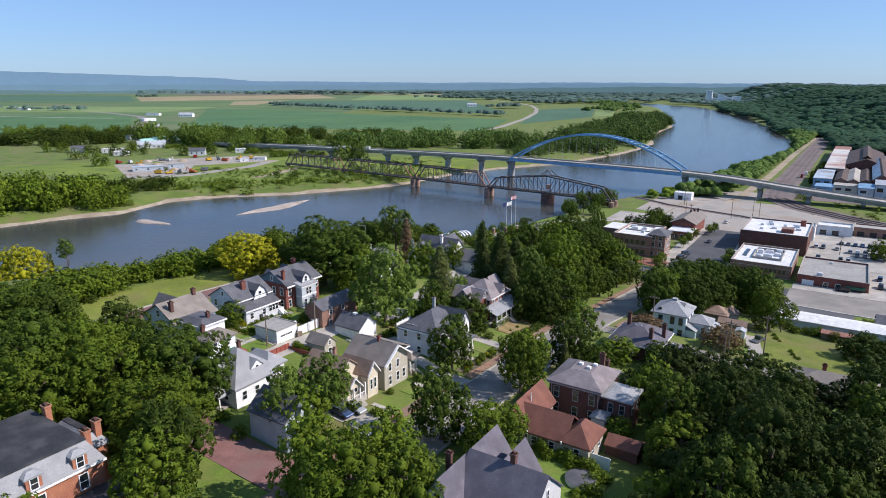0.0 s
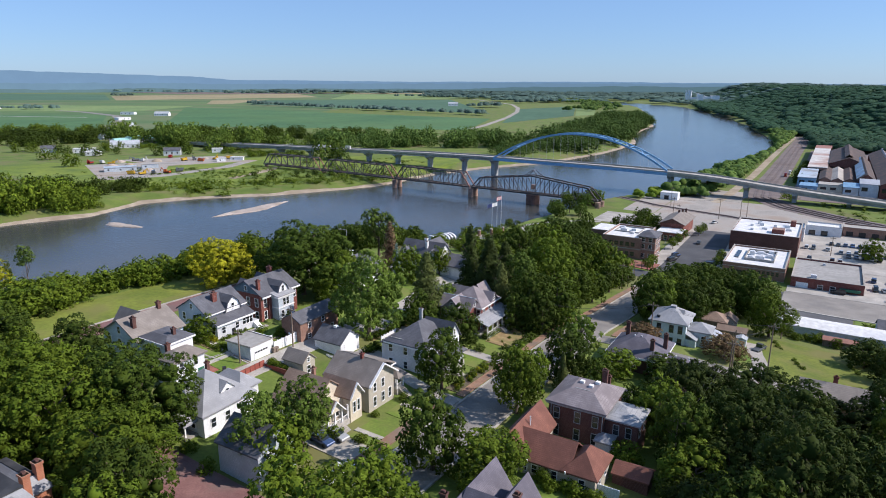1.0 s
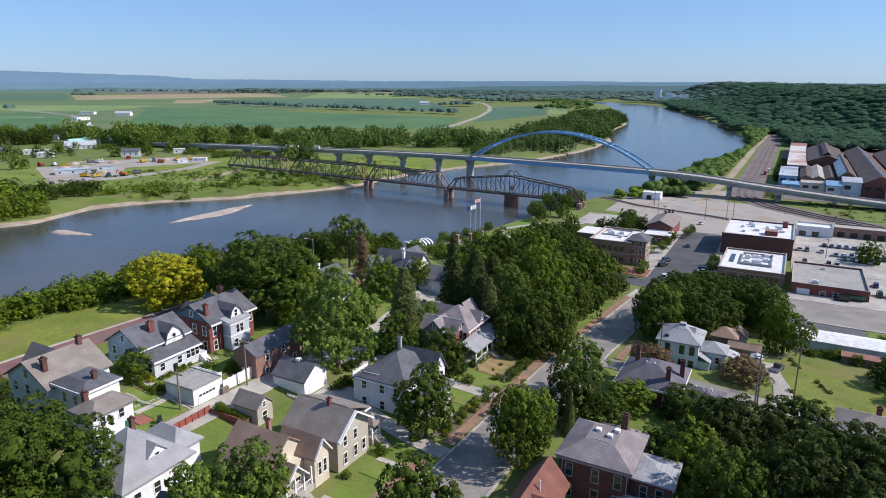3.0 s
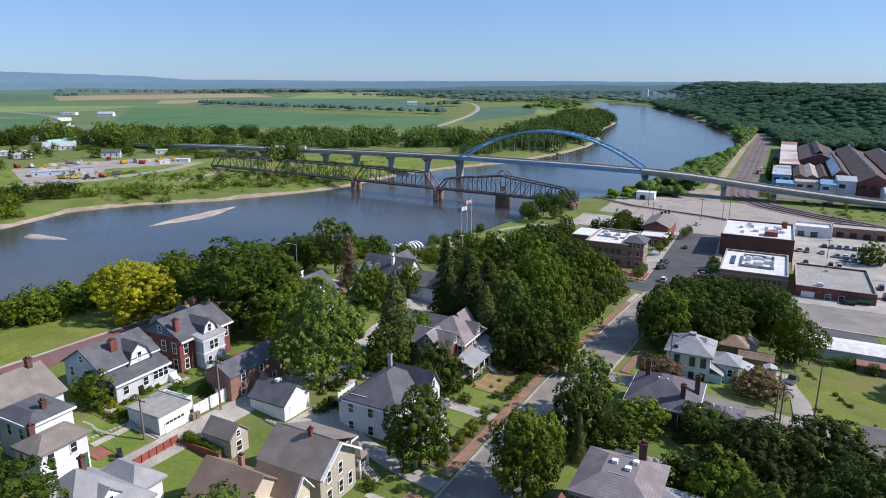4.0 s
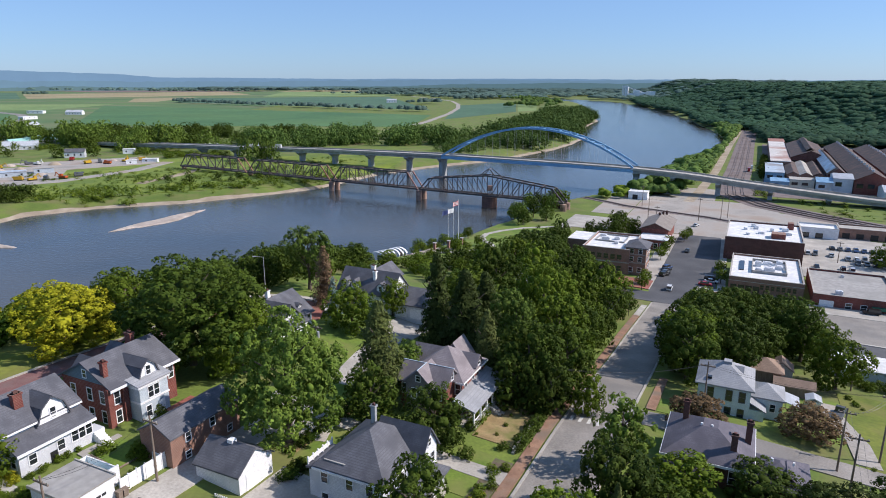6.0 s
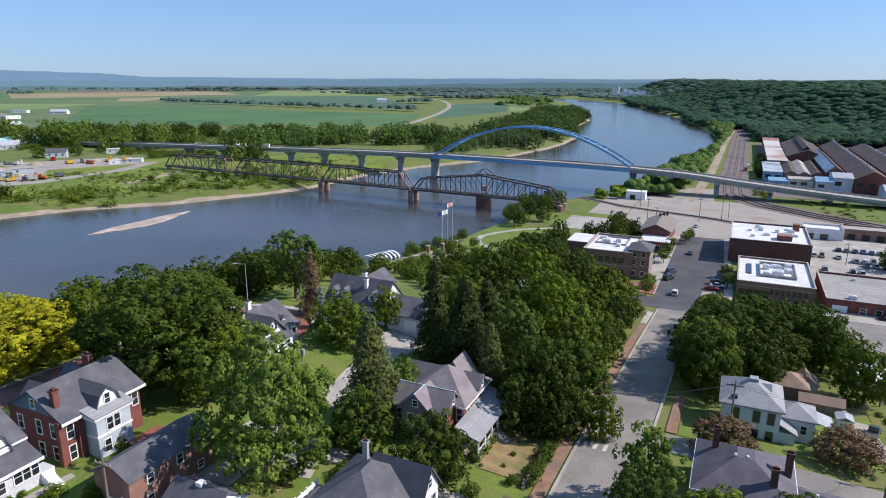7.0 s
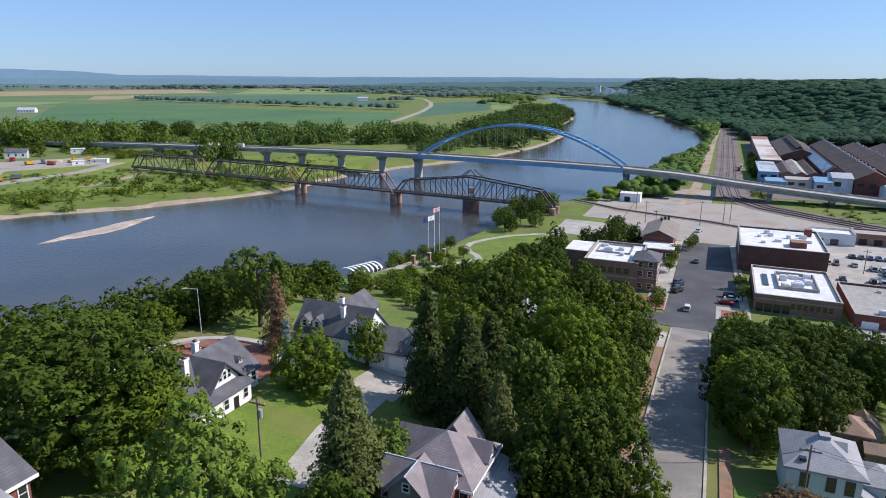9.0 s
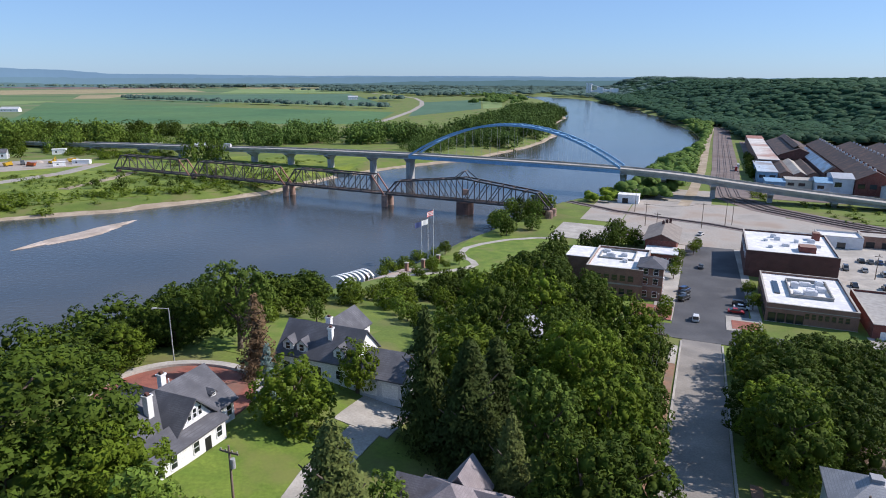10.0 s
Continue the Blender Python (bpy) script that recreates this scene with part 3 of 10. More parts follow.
beach("bank", [(-146, 530), (-138, 550), (-130, 575), (-124, 600)], 8, 0.22, "bare pebbly patch on the river meadow")
beach("bank", [(x, y + 1.5) for x, y in FAR_SHORE[2:22]], 6, 0.15, "sandy mud bank along the far shore")
for k, (x, y, length, wide, turn) in enumerate(((-104, 429, 58, 13, 57), (-165, 383, 26, 8, -25), (105, 680, 80, 18, 44), (250, 835, 130, 16, 58), (395, 1185, 150, 14, 60))):
    bm = bmesh.new()
    ring = []
    for j in range(22):
        a = 2 * math.pi * j / 22
        r = 1 + 0.22 * math.sin(3 * a + k) + 0.1 * math.sin(7 * a)
        ring.append((math.cos(a) * length / 2 * r, math.sin(a) * wide / 2 * r))
    low = [bm.verts.new((px, py, -0.4)) for px, py in ring]
    high = [bm.verts.new((px * 0.8, py * 0.7, 0.45)) for px, py in ring]
    for j in range(22):
        bm.faces.new((low[j], low[(j + 1) % 22], high[(j + 1) % 22], high[j]))
    bm.faces.new(high)
    solid("sandbar", bm, BAR_SAND, "pale sandbar rising from the river water", "sandbar", pose(x, y, 0, 0, 0, turn))

# fields of the river plain
sheet("field", ((-2700, 1050), (-330, 1010), (120, 4300), (-2700, 4300)), FIELD_WIDE, "broad green farmland of the river plain", "field", lift=0.06, step=120.0)
for mat, label, corners in (
        (FIELD, "broad green field of young crops", ((-657, 1910), (144, 1375), (74, 1052), (-424, 1123))),
        (FIELD_TEAL, "blue-green field of dense crops", ((-608, 2594), (129, 2848), (167, 1595), (-541, 2165))),
        (FIELD, "green crop field beside the highway", ((-963, 1469), (-672, 1470), (-470, 995), (-620, 890))),
        (FIELD_TEAL, "blue-green field of dense crops", ((-2421, 3694), (-1625, 3516), (-1148, 2532), (-1623, 2477))),
        (STUBBLE, "pale straw-coloured stubble field", ((-1481, 3266), (-734, 4002), (-475, 3173), (-1128, 2534))),
        (STUBBLE, "pale straw-coloured stubble field", ((-787, 2565), (-612, 2750), (-612, 2230), (-690, 2197))),
        (FIELD_LIGHT, "pale green crop field", ((-1331, 2031), (-660, 1985), (-690, 1640), (-1086, 1658))),
        (FIELD_TEAL, "blue-green field beside the farm road", ((274, 1865), (490, 2090), (345, 1500), (150, 1230))),
        (FIELD_LIGHT, "pale green strip between crops", ((495, 2092), (560, 2102), (407, 1556), (350, 1502))),
        (PLOUGHED, "brown ploughed field far out", ((-1900, 4300), (-500, 4350), (-480, 4080), (-1300, 3700))),
        (STUBBLE, "pale stubble field far out", ((-420, 4450), (480, 4480), (430, 4150), (-440, 3950))),
        (FIELD_LIGHT, "pale green crop field far out", ((-400, 3900), (500, 4050), (420, 3050), (-380, 2850))),
        (STUBBLE, "bare earth patch by the trees", ((-17, 883), (4, 850), (4, 785), (-15, 785))),
        (MEADOW, "rough green meadow on the river flat", ((-420, 600), (-130, 680), (-60, 515), (-185, 470))),
        (MEADOW, "rough green meadow below the bridges", ((-130, 680), (60, 690), (20, 600), (-60, 515)))):
    sheet("field", corners, mat, label, "field", lift=0.12 if mat is not MEADOW else 0.09, step=14.0)

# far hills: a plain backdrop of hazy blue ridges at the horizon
# aerial haze is painted in: a blue-tinted base colour plus emission
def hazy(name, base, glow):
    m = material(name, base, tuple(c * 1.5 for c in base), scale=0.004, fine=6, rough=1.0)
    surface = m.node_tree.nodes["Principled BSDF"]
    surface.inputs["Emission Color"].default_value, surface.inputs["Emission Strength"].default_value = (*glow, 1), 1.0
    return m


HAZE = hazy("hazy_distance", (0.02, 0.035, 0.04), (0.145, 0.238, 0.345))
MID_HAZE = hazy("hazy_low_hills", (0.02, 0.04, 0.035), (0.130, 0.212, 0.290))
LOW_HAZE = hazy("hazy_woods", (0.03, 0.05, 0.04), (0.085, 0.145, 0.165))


def ridge(radius, a0, a1, tall, seed, label, mat, rough=1.0):
    bm, last = bmesh.new(), None
    for j in range(401):
        a = radians(a0 + (a1 - a0) * j / 400)
        x, y = radius * math.sin(a), 80 + radius * math.cos(a)
        z = tall(math.degrees(a)) + rough * (9 * noise.noise((j * 0.06, seed, 0)) + 5 * noise.noise((j * 0.31, seed, 3)) + 3.5 * noise.noise((j * 0.83, seed, 5)))
        col = [bm.verts.new((x, y, -20)), bm.verts.new((x, y, z)), bm.verts.new((x * 1.02, y * 1.02, z - 6))]
        if last:
            bm.faces.new((last[0], col[0], col[1], last[1]))
            bm.faces.new((last[1], col[1], col[2], last[2]))
        last = col
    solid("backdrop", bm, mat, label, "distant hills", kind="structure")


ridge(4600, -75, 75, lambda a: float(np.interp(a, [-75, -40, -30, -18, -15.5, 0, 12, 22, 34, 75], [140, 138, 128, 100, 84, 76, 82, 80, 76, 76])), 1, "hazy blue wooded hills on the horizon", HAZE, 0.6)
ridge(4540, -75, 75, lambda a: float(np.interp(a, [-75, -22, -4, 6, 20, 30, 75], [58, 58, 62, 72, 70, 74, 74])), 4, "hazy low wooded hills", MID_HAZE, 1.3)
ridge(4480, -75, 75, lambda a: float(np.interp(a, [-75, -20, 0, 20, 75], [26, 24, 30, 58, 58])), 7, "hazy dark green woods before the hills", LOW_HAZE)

# ---- highway bridge: concrete deck on piers, with a blue tied arch over the channel ----
BX0, BY0, BSLOPE = 9.0, 602.5, -0.70            # the straight line of the bridge in plan


def deck_z(x):
    return float(np.interp(x, [-340, -156, -97, -37, 15, 64, 103, 140, 176, 191, 205, 215, 227, 239, 251, 261, 273, 289, 330, 420], [6.0, 11.6, 13.1, 15.0, 16.2, 16.8, 16.6, 16.4, 15.7, 15.0, 14.1, 13.0, 11.6, 10.4, 9.2, 8.3, 7.3, 6.0, 5.0, 4.4]))


def on_bridge(x, side=0.0, z=0.0):
    k = 1 / math.hypot(1, BSLOPE)
    return Vector((x + side * -BSLOPE * k * -1 * -1, BY0 + BSLOPE * (x - BX0) + side * k, z))


bridge = thing("highway_bridge", pose(0, 0, 0), "highway bridge with blue steel arch and grey concrete approach spans", "bridge")
ARCH_A, ARCH_B = 63.0, 177.0


def ribbon(xs, side0, side1, z0, z1):
    """A solid band along the bridge between two offsets, with heights relative to the deck."""
    bm, last = bmesh.new(), None
    for x in xs:
        d = deck_z(x)
        col = [bm.verts.new(on_bridge(x, s, d + z)) for s, z in ((side0, z0), (side1, z0), (side1, z1), (side0, z1))]
        if last:
            for i in range(4):
                bm.faces.new((last[i], last[(i + 1) % 4], col[(i + 1) % 4], col[i]))
        else:
            bm.faces.new(col)
        last = col
    bm.faces.new(last[::-1])
    return bm


west, mid, east = np.linspace(-330, ARCH_A, 40), np.linspace(ARCH_A, ARCH_B, 14), np.linspace(ARCH_B, 420, 30)
for name, xs in (("deck_west", west), ("deck_middle", mid), ("deck_east", east)):
    part("deck", ribbon(xs, -7, 7, -0.5, 0), CONCRETE, bridge, "pale concrete road deck")
    for side in (-7, 6.6):
        part("parapet", ribbon(xs, side, side + 0.4, 0.004, 0.95), CONCRETE, bridge, "pale concrete parapet")
for xs in (west, east):
    for side in (-5.4, -1.8, 1.8, 5.4):
        part("girder", ribbon(xs, side - 0.3, side + 0.3, -2.4, -0.5), CONCRETE_PIER, bridge, "grey weathered girder")
part("floor_beam", ribbon(mid, -6.4, 6.4, -1.2, -0.504), BLUE_STEEL, bridge, "blue steel floor system")
for side in (-7.6, 7.0):
    part("tie_girder", ribbon(mid, side, side + 0.6, -1.9, 0.1), BLUE_STEEL, bridge, "blue steel tie girder")


def arch_z(x):
    k = (x - ARCH_A) / (ARCH_B - ARCH_A)
    return 16.9 + 22.4 * (1 - (2 * k - 1) ** 2)


xs = np.linspace(ARCH_A, ARCH_B, 25)
for side in (-7.3, 7.3):
    lean = lambda x: side * (1 - 0.28 * (arch_z(x) - 16.9) / 22.4)
    bm = bmesh.new()
    for a, b in zip(xs, xs[1:]):
        beam(bm, on_bridge(a, lean(a), arch_z(a)), on_bridge(b, lean(b), arch_z(b)), 0.9, 1.3)
    part("arch_rib", bm, BLUE_STEEL, bridge, "blue steel arch rib")
    for x in xs[2:-2:1]:
        bm = rod(bmesh.new(), on_bridge(x, side, deck_z(x)), on_bridge(x, lean(x), arch_z(x) - 0.5), 0.05, sides=5)
        part("hanger", bm, CONCRETE_PIER, bridge)
for j in range(3, 22):
    x, x2 = xs[j], xs[j + 1] if j < 21 else xs[j]
    lean = lambda x: 7.3 * (1 - 0.28 * (arch_z(x) - 16.9) / 22.4)
    if j % 2:
        part("brace", beam(bmesh.new(), on_bridge(x, -lean(x), arch_z(x)), on_bridge(x, lean(x), arch_z(x)), 0.5), BLUE_STEEL, bridge)
    if j < 21:
        a = 1 if j % 2 else -1
        part("brace", beam(bmesh.new(), on_bridge(x, -a * lean(x), arch_z(x)), on_bridge(x2, a * lean(x2), arch_z(x2)), 0.4), BLUE_STEEL, bridge)
turn = math.degrees(math.atan2(BSLOPE, 1))
for x, wide, arch in ((-282, 5, 0), (-236, 5, 0), (-190, 5, 0), (-144, 5, 0), (-110, 5, 0), (-79, 5, 0), (-49, 5, 0), (-21, 5, 0), (8, 5, 0), (37, 5, 0), (ARCH_A - 2, 8, 1), (ARCH_B + 1, 8, 1), (197, 5, 0), (219, 5, 0), (243, 5, 0), (268, 5, 0), (295, 5, 0)):
    p, top = on_bridge(x), deck_z(x) - (2.4 if not arch else 1.9)
    bm = bmesh.new()
    low = -2.5 if arch else ground_at(p.x, p.y) - 0.5
    prism(bm, [(-wide / 2, low), (wide / 2, low), (wide / 2, top - 3.0), (7, top - 0.6), (7, top), (-7, top), (-7, top - 0.6), (-wide / 2, top - 3.0)], "x", -1.3, 1.3)
    ob = part("pier", bm, CONCRETE_PIER, bridge, "grey concrete hammerhead pier")
    ob.matrix_basis = pose(p.x, p.y, 0, 0, 0, turn)

# ---- railway bridge: dark riveted trusses on stone piers, with a swing span ----
RX0, RY0, RSLOPE = 36.0, 474.0, -0.757
RLEN = math.hypot(1, RSLOPE)


def on_rail(x, side=0.0, z=0.0):
    return Vector((x - side * RSLOPE / RLEN, RY0 + RSLOPE * (x - RX0) + side / RLEN, z))


rail_bridge = thing("railway_bridge", pose(0, 0, 0), "old dark rusty steel truss railway bridge with a swing span", "bridge")


def truss(x0, x1, panels, tops, red=None):
    """One through-truss span. tops: the height of the top chord over the bottom chord at each joint."""
    xs = np.linspace(x0, x1, panels + 1)
    for side in (-3.2, 3.2):
        bm = bmesh.new()
        low = [on_rail(x, side, 6.8) for x in xs]
        high = [on_rail(x, side, 6.8 + t) for x, t in zip(xs, tops)]
        beam(bm, low[0], low[-1], 0.55, 0.8)
        for j in range(panels):
            if tops[j] > 0 and tops[j + 1] > 0:
                beam(bm, high[j], high[j + 1], 0.55, 0.7)
            if 0 < j:
                beam(bm, low[j], high[j], 0.4)
            if 0 < j < panels - 1:
                a, b = (high[j], low[j + 1]) if j < panels / 2 else (low[j], high[j + 1])
                beam(bm, a, b, 0.32)
        part("truss", bm, TRUSS_STEEL, rail_bridge, "dark rusty steel truss")
        for a, b in ((low[0], high[1]), (low[-1], high[-2])):
            part("end_post", beam(bmesh.new(), a, b, 0.6), RUST_RED if red and b is high[-2] and a is low[-1] else TRUSS_STEEL, rail_bridge)
    bm = bmesh.new()
    for j in range(1, panels):
        beam(bm, on_rail(xs[j], -3.2, 6.8 + tops[j]), on_rail(xs[j], 3.2, 6.8 + tops[j]), 0.35)
        if 1 <= j < panels - 1:
            beam(bm, on_rail(xs[j], -3.2, 6.8 + tops[j]), on_rail(xs[j + 1], 3.2, 6.8 + tops[j + 1]), 0.2)
    part("top_bracing", bm, TRUSS_STEEL, rail_bridge)
    bm = bmesh.new()
    for x in np.arange(x0 + 0.4, x1, 0.9):
        beam(bm, on_rail(x, -2.6, 7.2), on_rail(x, 2.6, 7.2), 0.3)
    for side in (-0.72, 0.72):
        beam(bm, on_rail(x0, side, 7.45), on_rail(x1, side, 7.45), 0.12, 0.16)
    for side in (-2.4, 2.4):
        beam(bm, on_rail(x0, side, 6.7), on_rail(x1, side, 6.7), 0.4, 0.9)
    part("track", bm, TRUSS_STEEL, rail_bridge, "dark timber ties and rails")


even = lambda n, h: [0] + [h] * (n - 1) + [0]
truss(-136, -80, 9, even(9, 9.2), red=True)
truss(-79, -19, 10, even(10, 9.2), red=True)
truss(-18, 35, 9, even(9, 9.6), red=True)
truss(36, 109, 14, [0] + [7.2 + 4.4 * (1 - abs(j - 7) / 6) for j in range(1, 14)] + [0])
# open peaked tower over the pivot, with a cabin inside the span
bm = bmesh.new()
for side in (-3.2, 3.2):
    for dx in (-4.2, 4.2):
        beam(bm, on_rail(72.5 + dx, side, 18.0), on_rail(72.5 + dx * 0.12, side * 0.5, 22.0), 0.4)
beam(bm, on_rail(72.5, -1.8, 22.0), on_rail(72.5, 1.8, 22.0), 0.5)
part("tower_peak", bm, TRUSS_STEEL, rail_bridge, "dark peaked steel tower over the pivot")
p = on_rail(72.5)
part("cabin", boxes((p.x - 1.5, p.x + 1.5, p.y - 1.5, p.y + 1.5, 9.6, 12.4)), PIER_STONE, rail_bridge, "small control cabin on the swing span")
for x, kind in ((-18.5, 0), (35.5, 0), (72.5, 1), (109, 0), (-79.5, 2), (-136, 2)):
    p, bm = on_rail(x), bmesh.new()
    if kind == 1:
        rod(bm, (p.x, p.y, -3), (p.x, p.y, 6.0), 4.6, 4.4, 20)
        part("pivot_pier", bm, OLD_PIER, rail_bridge, "round dark stone pivot pier")
    else:
        for side in ((-3, 3) if kind == 0 else (0,)):
            q = on_rail(x, side)
            rod(bm, (q.x, q.y, -3), (q.x, q.y, 6.2), 1.9, 1.7, 12)
        part("pier", bm, PIER_STONE, rail_bridge, "rust-stained stone pier")

# ---- streets and pavements of the town ----
strip("road", [at(-175, 4.5), at(91.5, 4.5)], 9.2, OLD_ASPHALT, "weathered grey residential street running downhill", "street", lift=0.1)
strip("road", [at(103.2, 6.8), at(201, 6.8)], 20.0, ASPHALT, "dark asphalt downtown street", "street", lift=0.1)
strip("road", [at(97.4, -14), at(97.4, 44)], 11.6, ASPHALT, "dark asphalt cross street", "street", lift=0.13)
strip("road", [at(-38, -1), at(-38, -42)], 3.2, CONCRETE, "pale concrete driveway between gardens", "driveway", lift=0.15)
strip("road", [at(-8, 9), at(-8, 110)], 6.0, OLD_ASPHALT, "weathered grey side street", "street", lift=0.13)
strip("road", [at(-93, -37), at(-45, -36.5), at(-42, -28)], 4.6, CONCRETE, "pale concrete back alley between garages", "alley", lift=0.14)
strip("road", [at(-112, -76.2), at(-78, -76.6), at(-52, -76.7), at(-24, -77.5)], 6.2, OLD_BRICK_PAVING, "dark red brick street along the bluff", "street", lift=0.12)
strip("kerb", [at(-112, -79.5), at(-78, -79.9), at(-52, -80.0), at(-24, -80.8)], 0.5, CONCRETE, "pale stone kerb along the brick street", "kerb", lift=0.3)
strip("road", [at(-105, -44), at(-105, 0)], 7.5, OLD_BRICK_PAVING, "purple-red brick cross street", "street", lift=0.12)
sheet("driveway", block(-2.5, 6.5, -44, -35.5), CONCRETE, "pale concrete forecourt before the garage", "driveway", lift=0.16)
strip("road", [at(-28, -36), at(-15, -38.5), at(-2.5, -39.0)], 4.5, CONCRETE, "pale concrete drive under the trees", "driveway", lift=0.14)
for side in (-0.2, 9.4):
    strip("kerb", [at(-172, side), at(90, side)], 0.4, CONCRETE, "pale concrete kerb", "kerb", lift=0.26)
strip("pavement", [at(-58, -1.6), at(68, -1.6)], 1.7, WALK_BRICK, "red brick pavement beside the street", "pavement", lift=0.2)
strip("pavement", [at(-172, -2.8), at(-64, -2.8)], 2.0, WALK_BRICK, "red brick pavement beside the street", "pavement", lift=0.2)
strip("pavement", [at(-4, 12), at(16, 12)], 1.6, WALK_BRICK, "red brick pavement beside the street", "pavement", lift=0.2)
strip("pavement", [at(68, -1.6), at(84, -1.6)], 1.6, CONCRETE, "pale concrete pavement at the corner", "pavement", lift=0.24)
strip("pavement", [at(106, -6.2), at(200, -6.2)], 5.8, CONCRETE, "pale concrete downtown pavement", "pavement", lift=0.2)
sheet("pavement", block(106, 118, -15, -3.6), BRICK_PAVING, "red brick corner pavement", "pavement", lift=0.26)
sheet("pavement", block(106.5, 114, 12, 19), BRICK_PAVING, "red brick corner pavement", "pavement", lift=0.26)
sheet("pavement", block(104.5, 117.5, 10.6, 19.9), CONCRETE, "pale concrete corner pavement", "pavement", lift=0.2)
strip("pavement", [at(117.6, 18.6), at(200, 16.0)], 2.6, CONCRETE, "pale concrete downtown pavement", "pavement", lift=0.2)
# downtown lots and the gravel yard by the river
sheet("parking_lot", block(150, 222, 45, 112), CONCRETE, "pale concrete parking lot", "parking lot", lift=0.17, step=6)
sheet("parking_lot", block(106, 150, 69.2, 118), CONCRETE, "pale concrete parking lot", "parking lot", lift=0.1, step=6)
sheet("road", block(78.2, 105, 44, 130), OLD_ASPHALT, "broad weathered grey cross street", "street", lift=0.1, step=6)
sheet("parking_lot", block(57, 77, 45.5, 65), ASPHALT, "dark asphalt parking lot behind the white building", "parking lot", lift=0.1, step=4)
sheet("pavement", block(105.2, 114.2, 44.5, 118), CONCRETE, "pale concrete pavement before the brick hall", "pavement", lift=0.15, step=6)
sheet("lawn", block(57, 77, 65.5, 120), LAWN, "green verge with bushes beside the lot", "lawn", lift=0.09, step=6)
strip("kerb", [at(77.6, 45), at(77.6, 122)], 0.9, CONCRETE, "pale concrete kerb along the cross street", "kerb", lift=0.28)
sheet("parking_lot", block(192, 222, -58, -34), CONCRETE, "pale concrete riverside parking lot", "parking lot", lift=0.1, step=6)
sheet("gravel_yard", block(201, 300, -33, 75), GRAVEL, "pale gravel yard below the bridge", "yard", lift=0.1, step=6)
sheet("gravel_yard", block(232, 310, -52, -33.5), GRAVEL, "pale gravel yard by the river", "yard", lift=0.1, step=6)
sheet("gravel_yard", block(300.5, 345, -30, 6), GRAVEL, "pale gravel yard under the bridge", "yard", lift=0.1, step=6)
sheet("gravel_yard", block(331, 362, 24, 78), BALLAST, "dark cinder ground beside the works", "yard", lift=0.1, step=6)
sheet("lawn", block(276, 330, 40, 100), GRASS, "weedy green patch beside the tracks", "grass", lift=0.13, step=6)
sheet("gravel_yard", block(199.5, 216, 17, 45), GRAVEL, "pale gravel yard edge", "yard", lift=0.11, step=6)
# lawns
for rows, label in (((-72, -67, -8.5, -3.5), "bright front lawn"), ((-82, -75, -8.8, -3.5), "bright front lawn"), ((-67.5, -60.5, -25.5, -22.5), "small back lawn"),
                    ((-86, -73.8, -27, -23.6), "back lawn inside the red fence"), ((-81, -74.6, -51.5, -45.1), "garden with stepping stones"), ((-79.8, -74.3, -43.8, -39.3), "small garden beside the alley"), ((-64.2, -59.6, -48.8, -44), "clipped back garden"), ((-50, -33, -28.4, -25), "narrow sunlit lawn beside the white house"),
                    ((-43, -15, -42, -30), "mown lawn strip"), ((-44.5, -33, -11, -4), "sloping front lawn"), ((-26, 2, -52, -42), "bright mown lawn by the white house"),
                    ((-47, -36, -50, -40), "lawn beside the brick house"), ((10, 40, -81, -58.5), "lawn behind the white house"), ((-4, 3, 13, 24), "front lawn"), ((5, 26, 34, 44), "back yard grass"),
                    ((-84, -72, 30, 34), "small garden lawn"), ((-90, -76, 20, 34), "garden lawn"), ((-120, -108, -32, -12), "lawn beside the brick street")):
    sheet("lawn", block(*rows), LAWN, label, "lawn", lift=0.08)
sheet("lawn", [at(-118, -97), at(-118, -80.3), at(-25, -81), at(-25, -97)], BLUFF_LAWN, "long sunlit lawn on top of the bluff", "lawn", lift=0.08)
sheet("garden_bed", block(-57, -33.5, -5.4, -2.7), SOIL, "planted bed of dark soil and low shrubs beside the pavement", "garden bed", lift=0.1)
sheet("lawn", block(-6, 34, 44, 75), ROUGH_LOT, "open yellow-green grass lot", "lawn", lift=0.08)
strip("driveway", [at(-4, 44.6), at(6, 44.3), at(15, 42.4), at(24, 41.2)], 3.6, GRAVEL, "small gravel drive on the grass lot", "driveway", lift=0.16)
sheet("garden_bed", block(-29.5, -16.5, -10.8, -4), MULCH, "tan mulched terraced bank", "garden bed", lift=0.1)
sheet("garden_bed", block(-48.5, -31, -31, -28.9), MULCH, "tan mulched strip below the trees", "garden bed", lift=0.12)
# the riverside park: round lawn with a curving path
sheet("lawn", block(96, 186, -86, -50), LAWN, "mown riverside park lawn", "lawn", lift=0.08)
strip("path", [at(98, -96), at(106, -86), at(112.4, -80), at(120, -74.4), at(127, -70.8), at(132.6, -70.2), at(137.5, -73), at(142, -77.8), at(148, -81.2), at(156, -82.2), at(166, -79), at(178, -72), at(186, -62), at(190, -52)], 2.6, CONCRETE, "pale concrete path curving through the park", "path", lift=0.16, step=2.0)
# circular brick drive with a low wall
cx, cy = -22.5, 218.5
rings = np.array([[(cx + r * math.cos(a), cy + r * math.sin(a)) for r in (0.3, 4, 8, 11.8)] for a in np.linspace(0, 2 * math.pi, 49)])
laid("road", rings, BRICK_PAVING, "red brick turning circle beside the white house", "driveway", 0.16)
rings = np.array([[(cx + r * math.cos(a), cy + r * math.sin(a)) for r in (11.8, 12.6, 13.5)] for a in np.linspace(-0.1, 3.5, 48)])
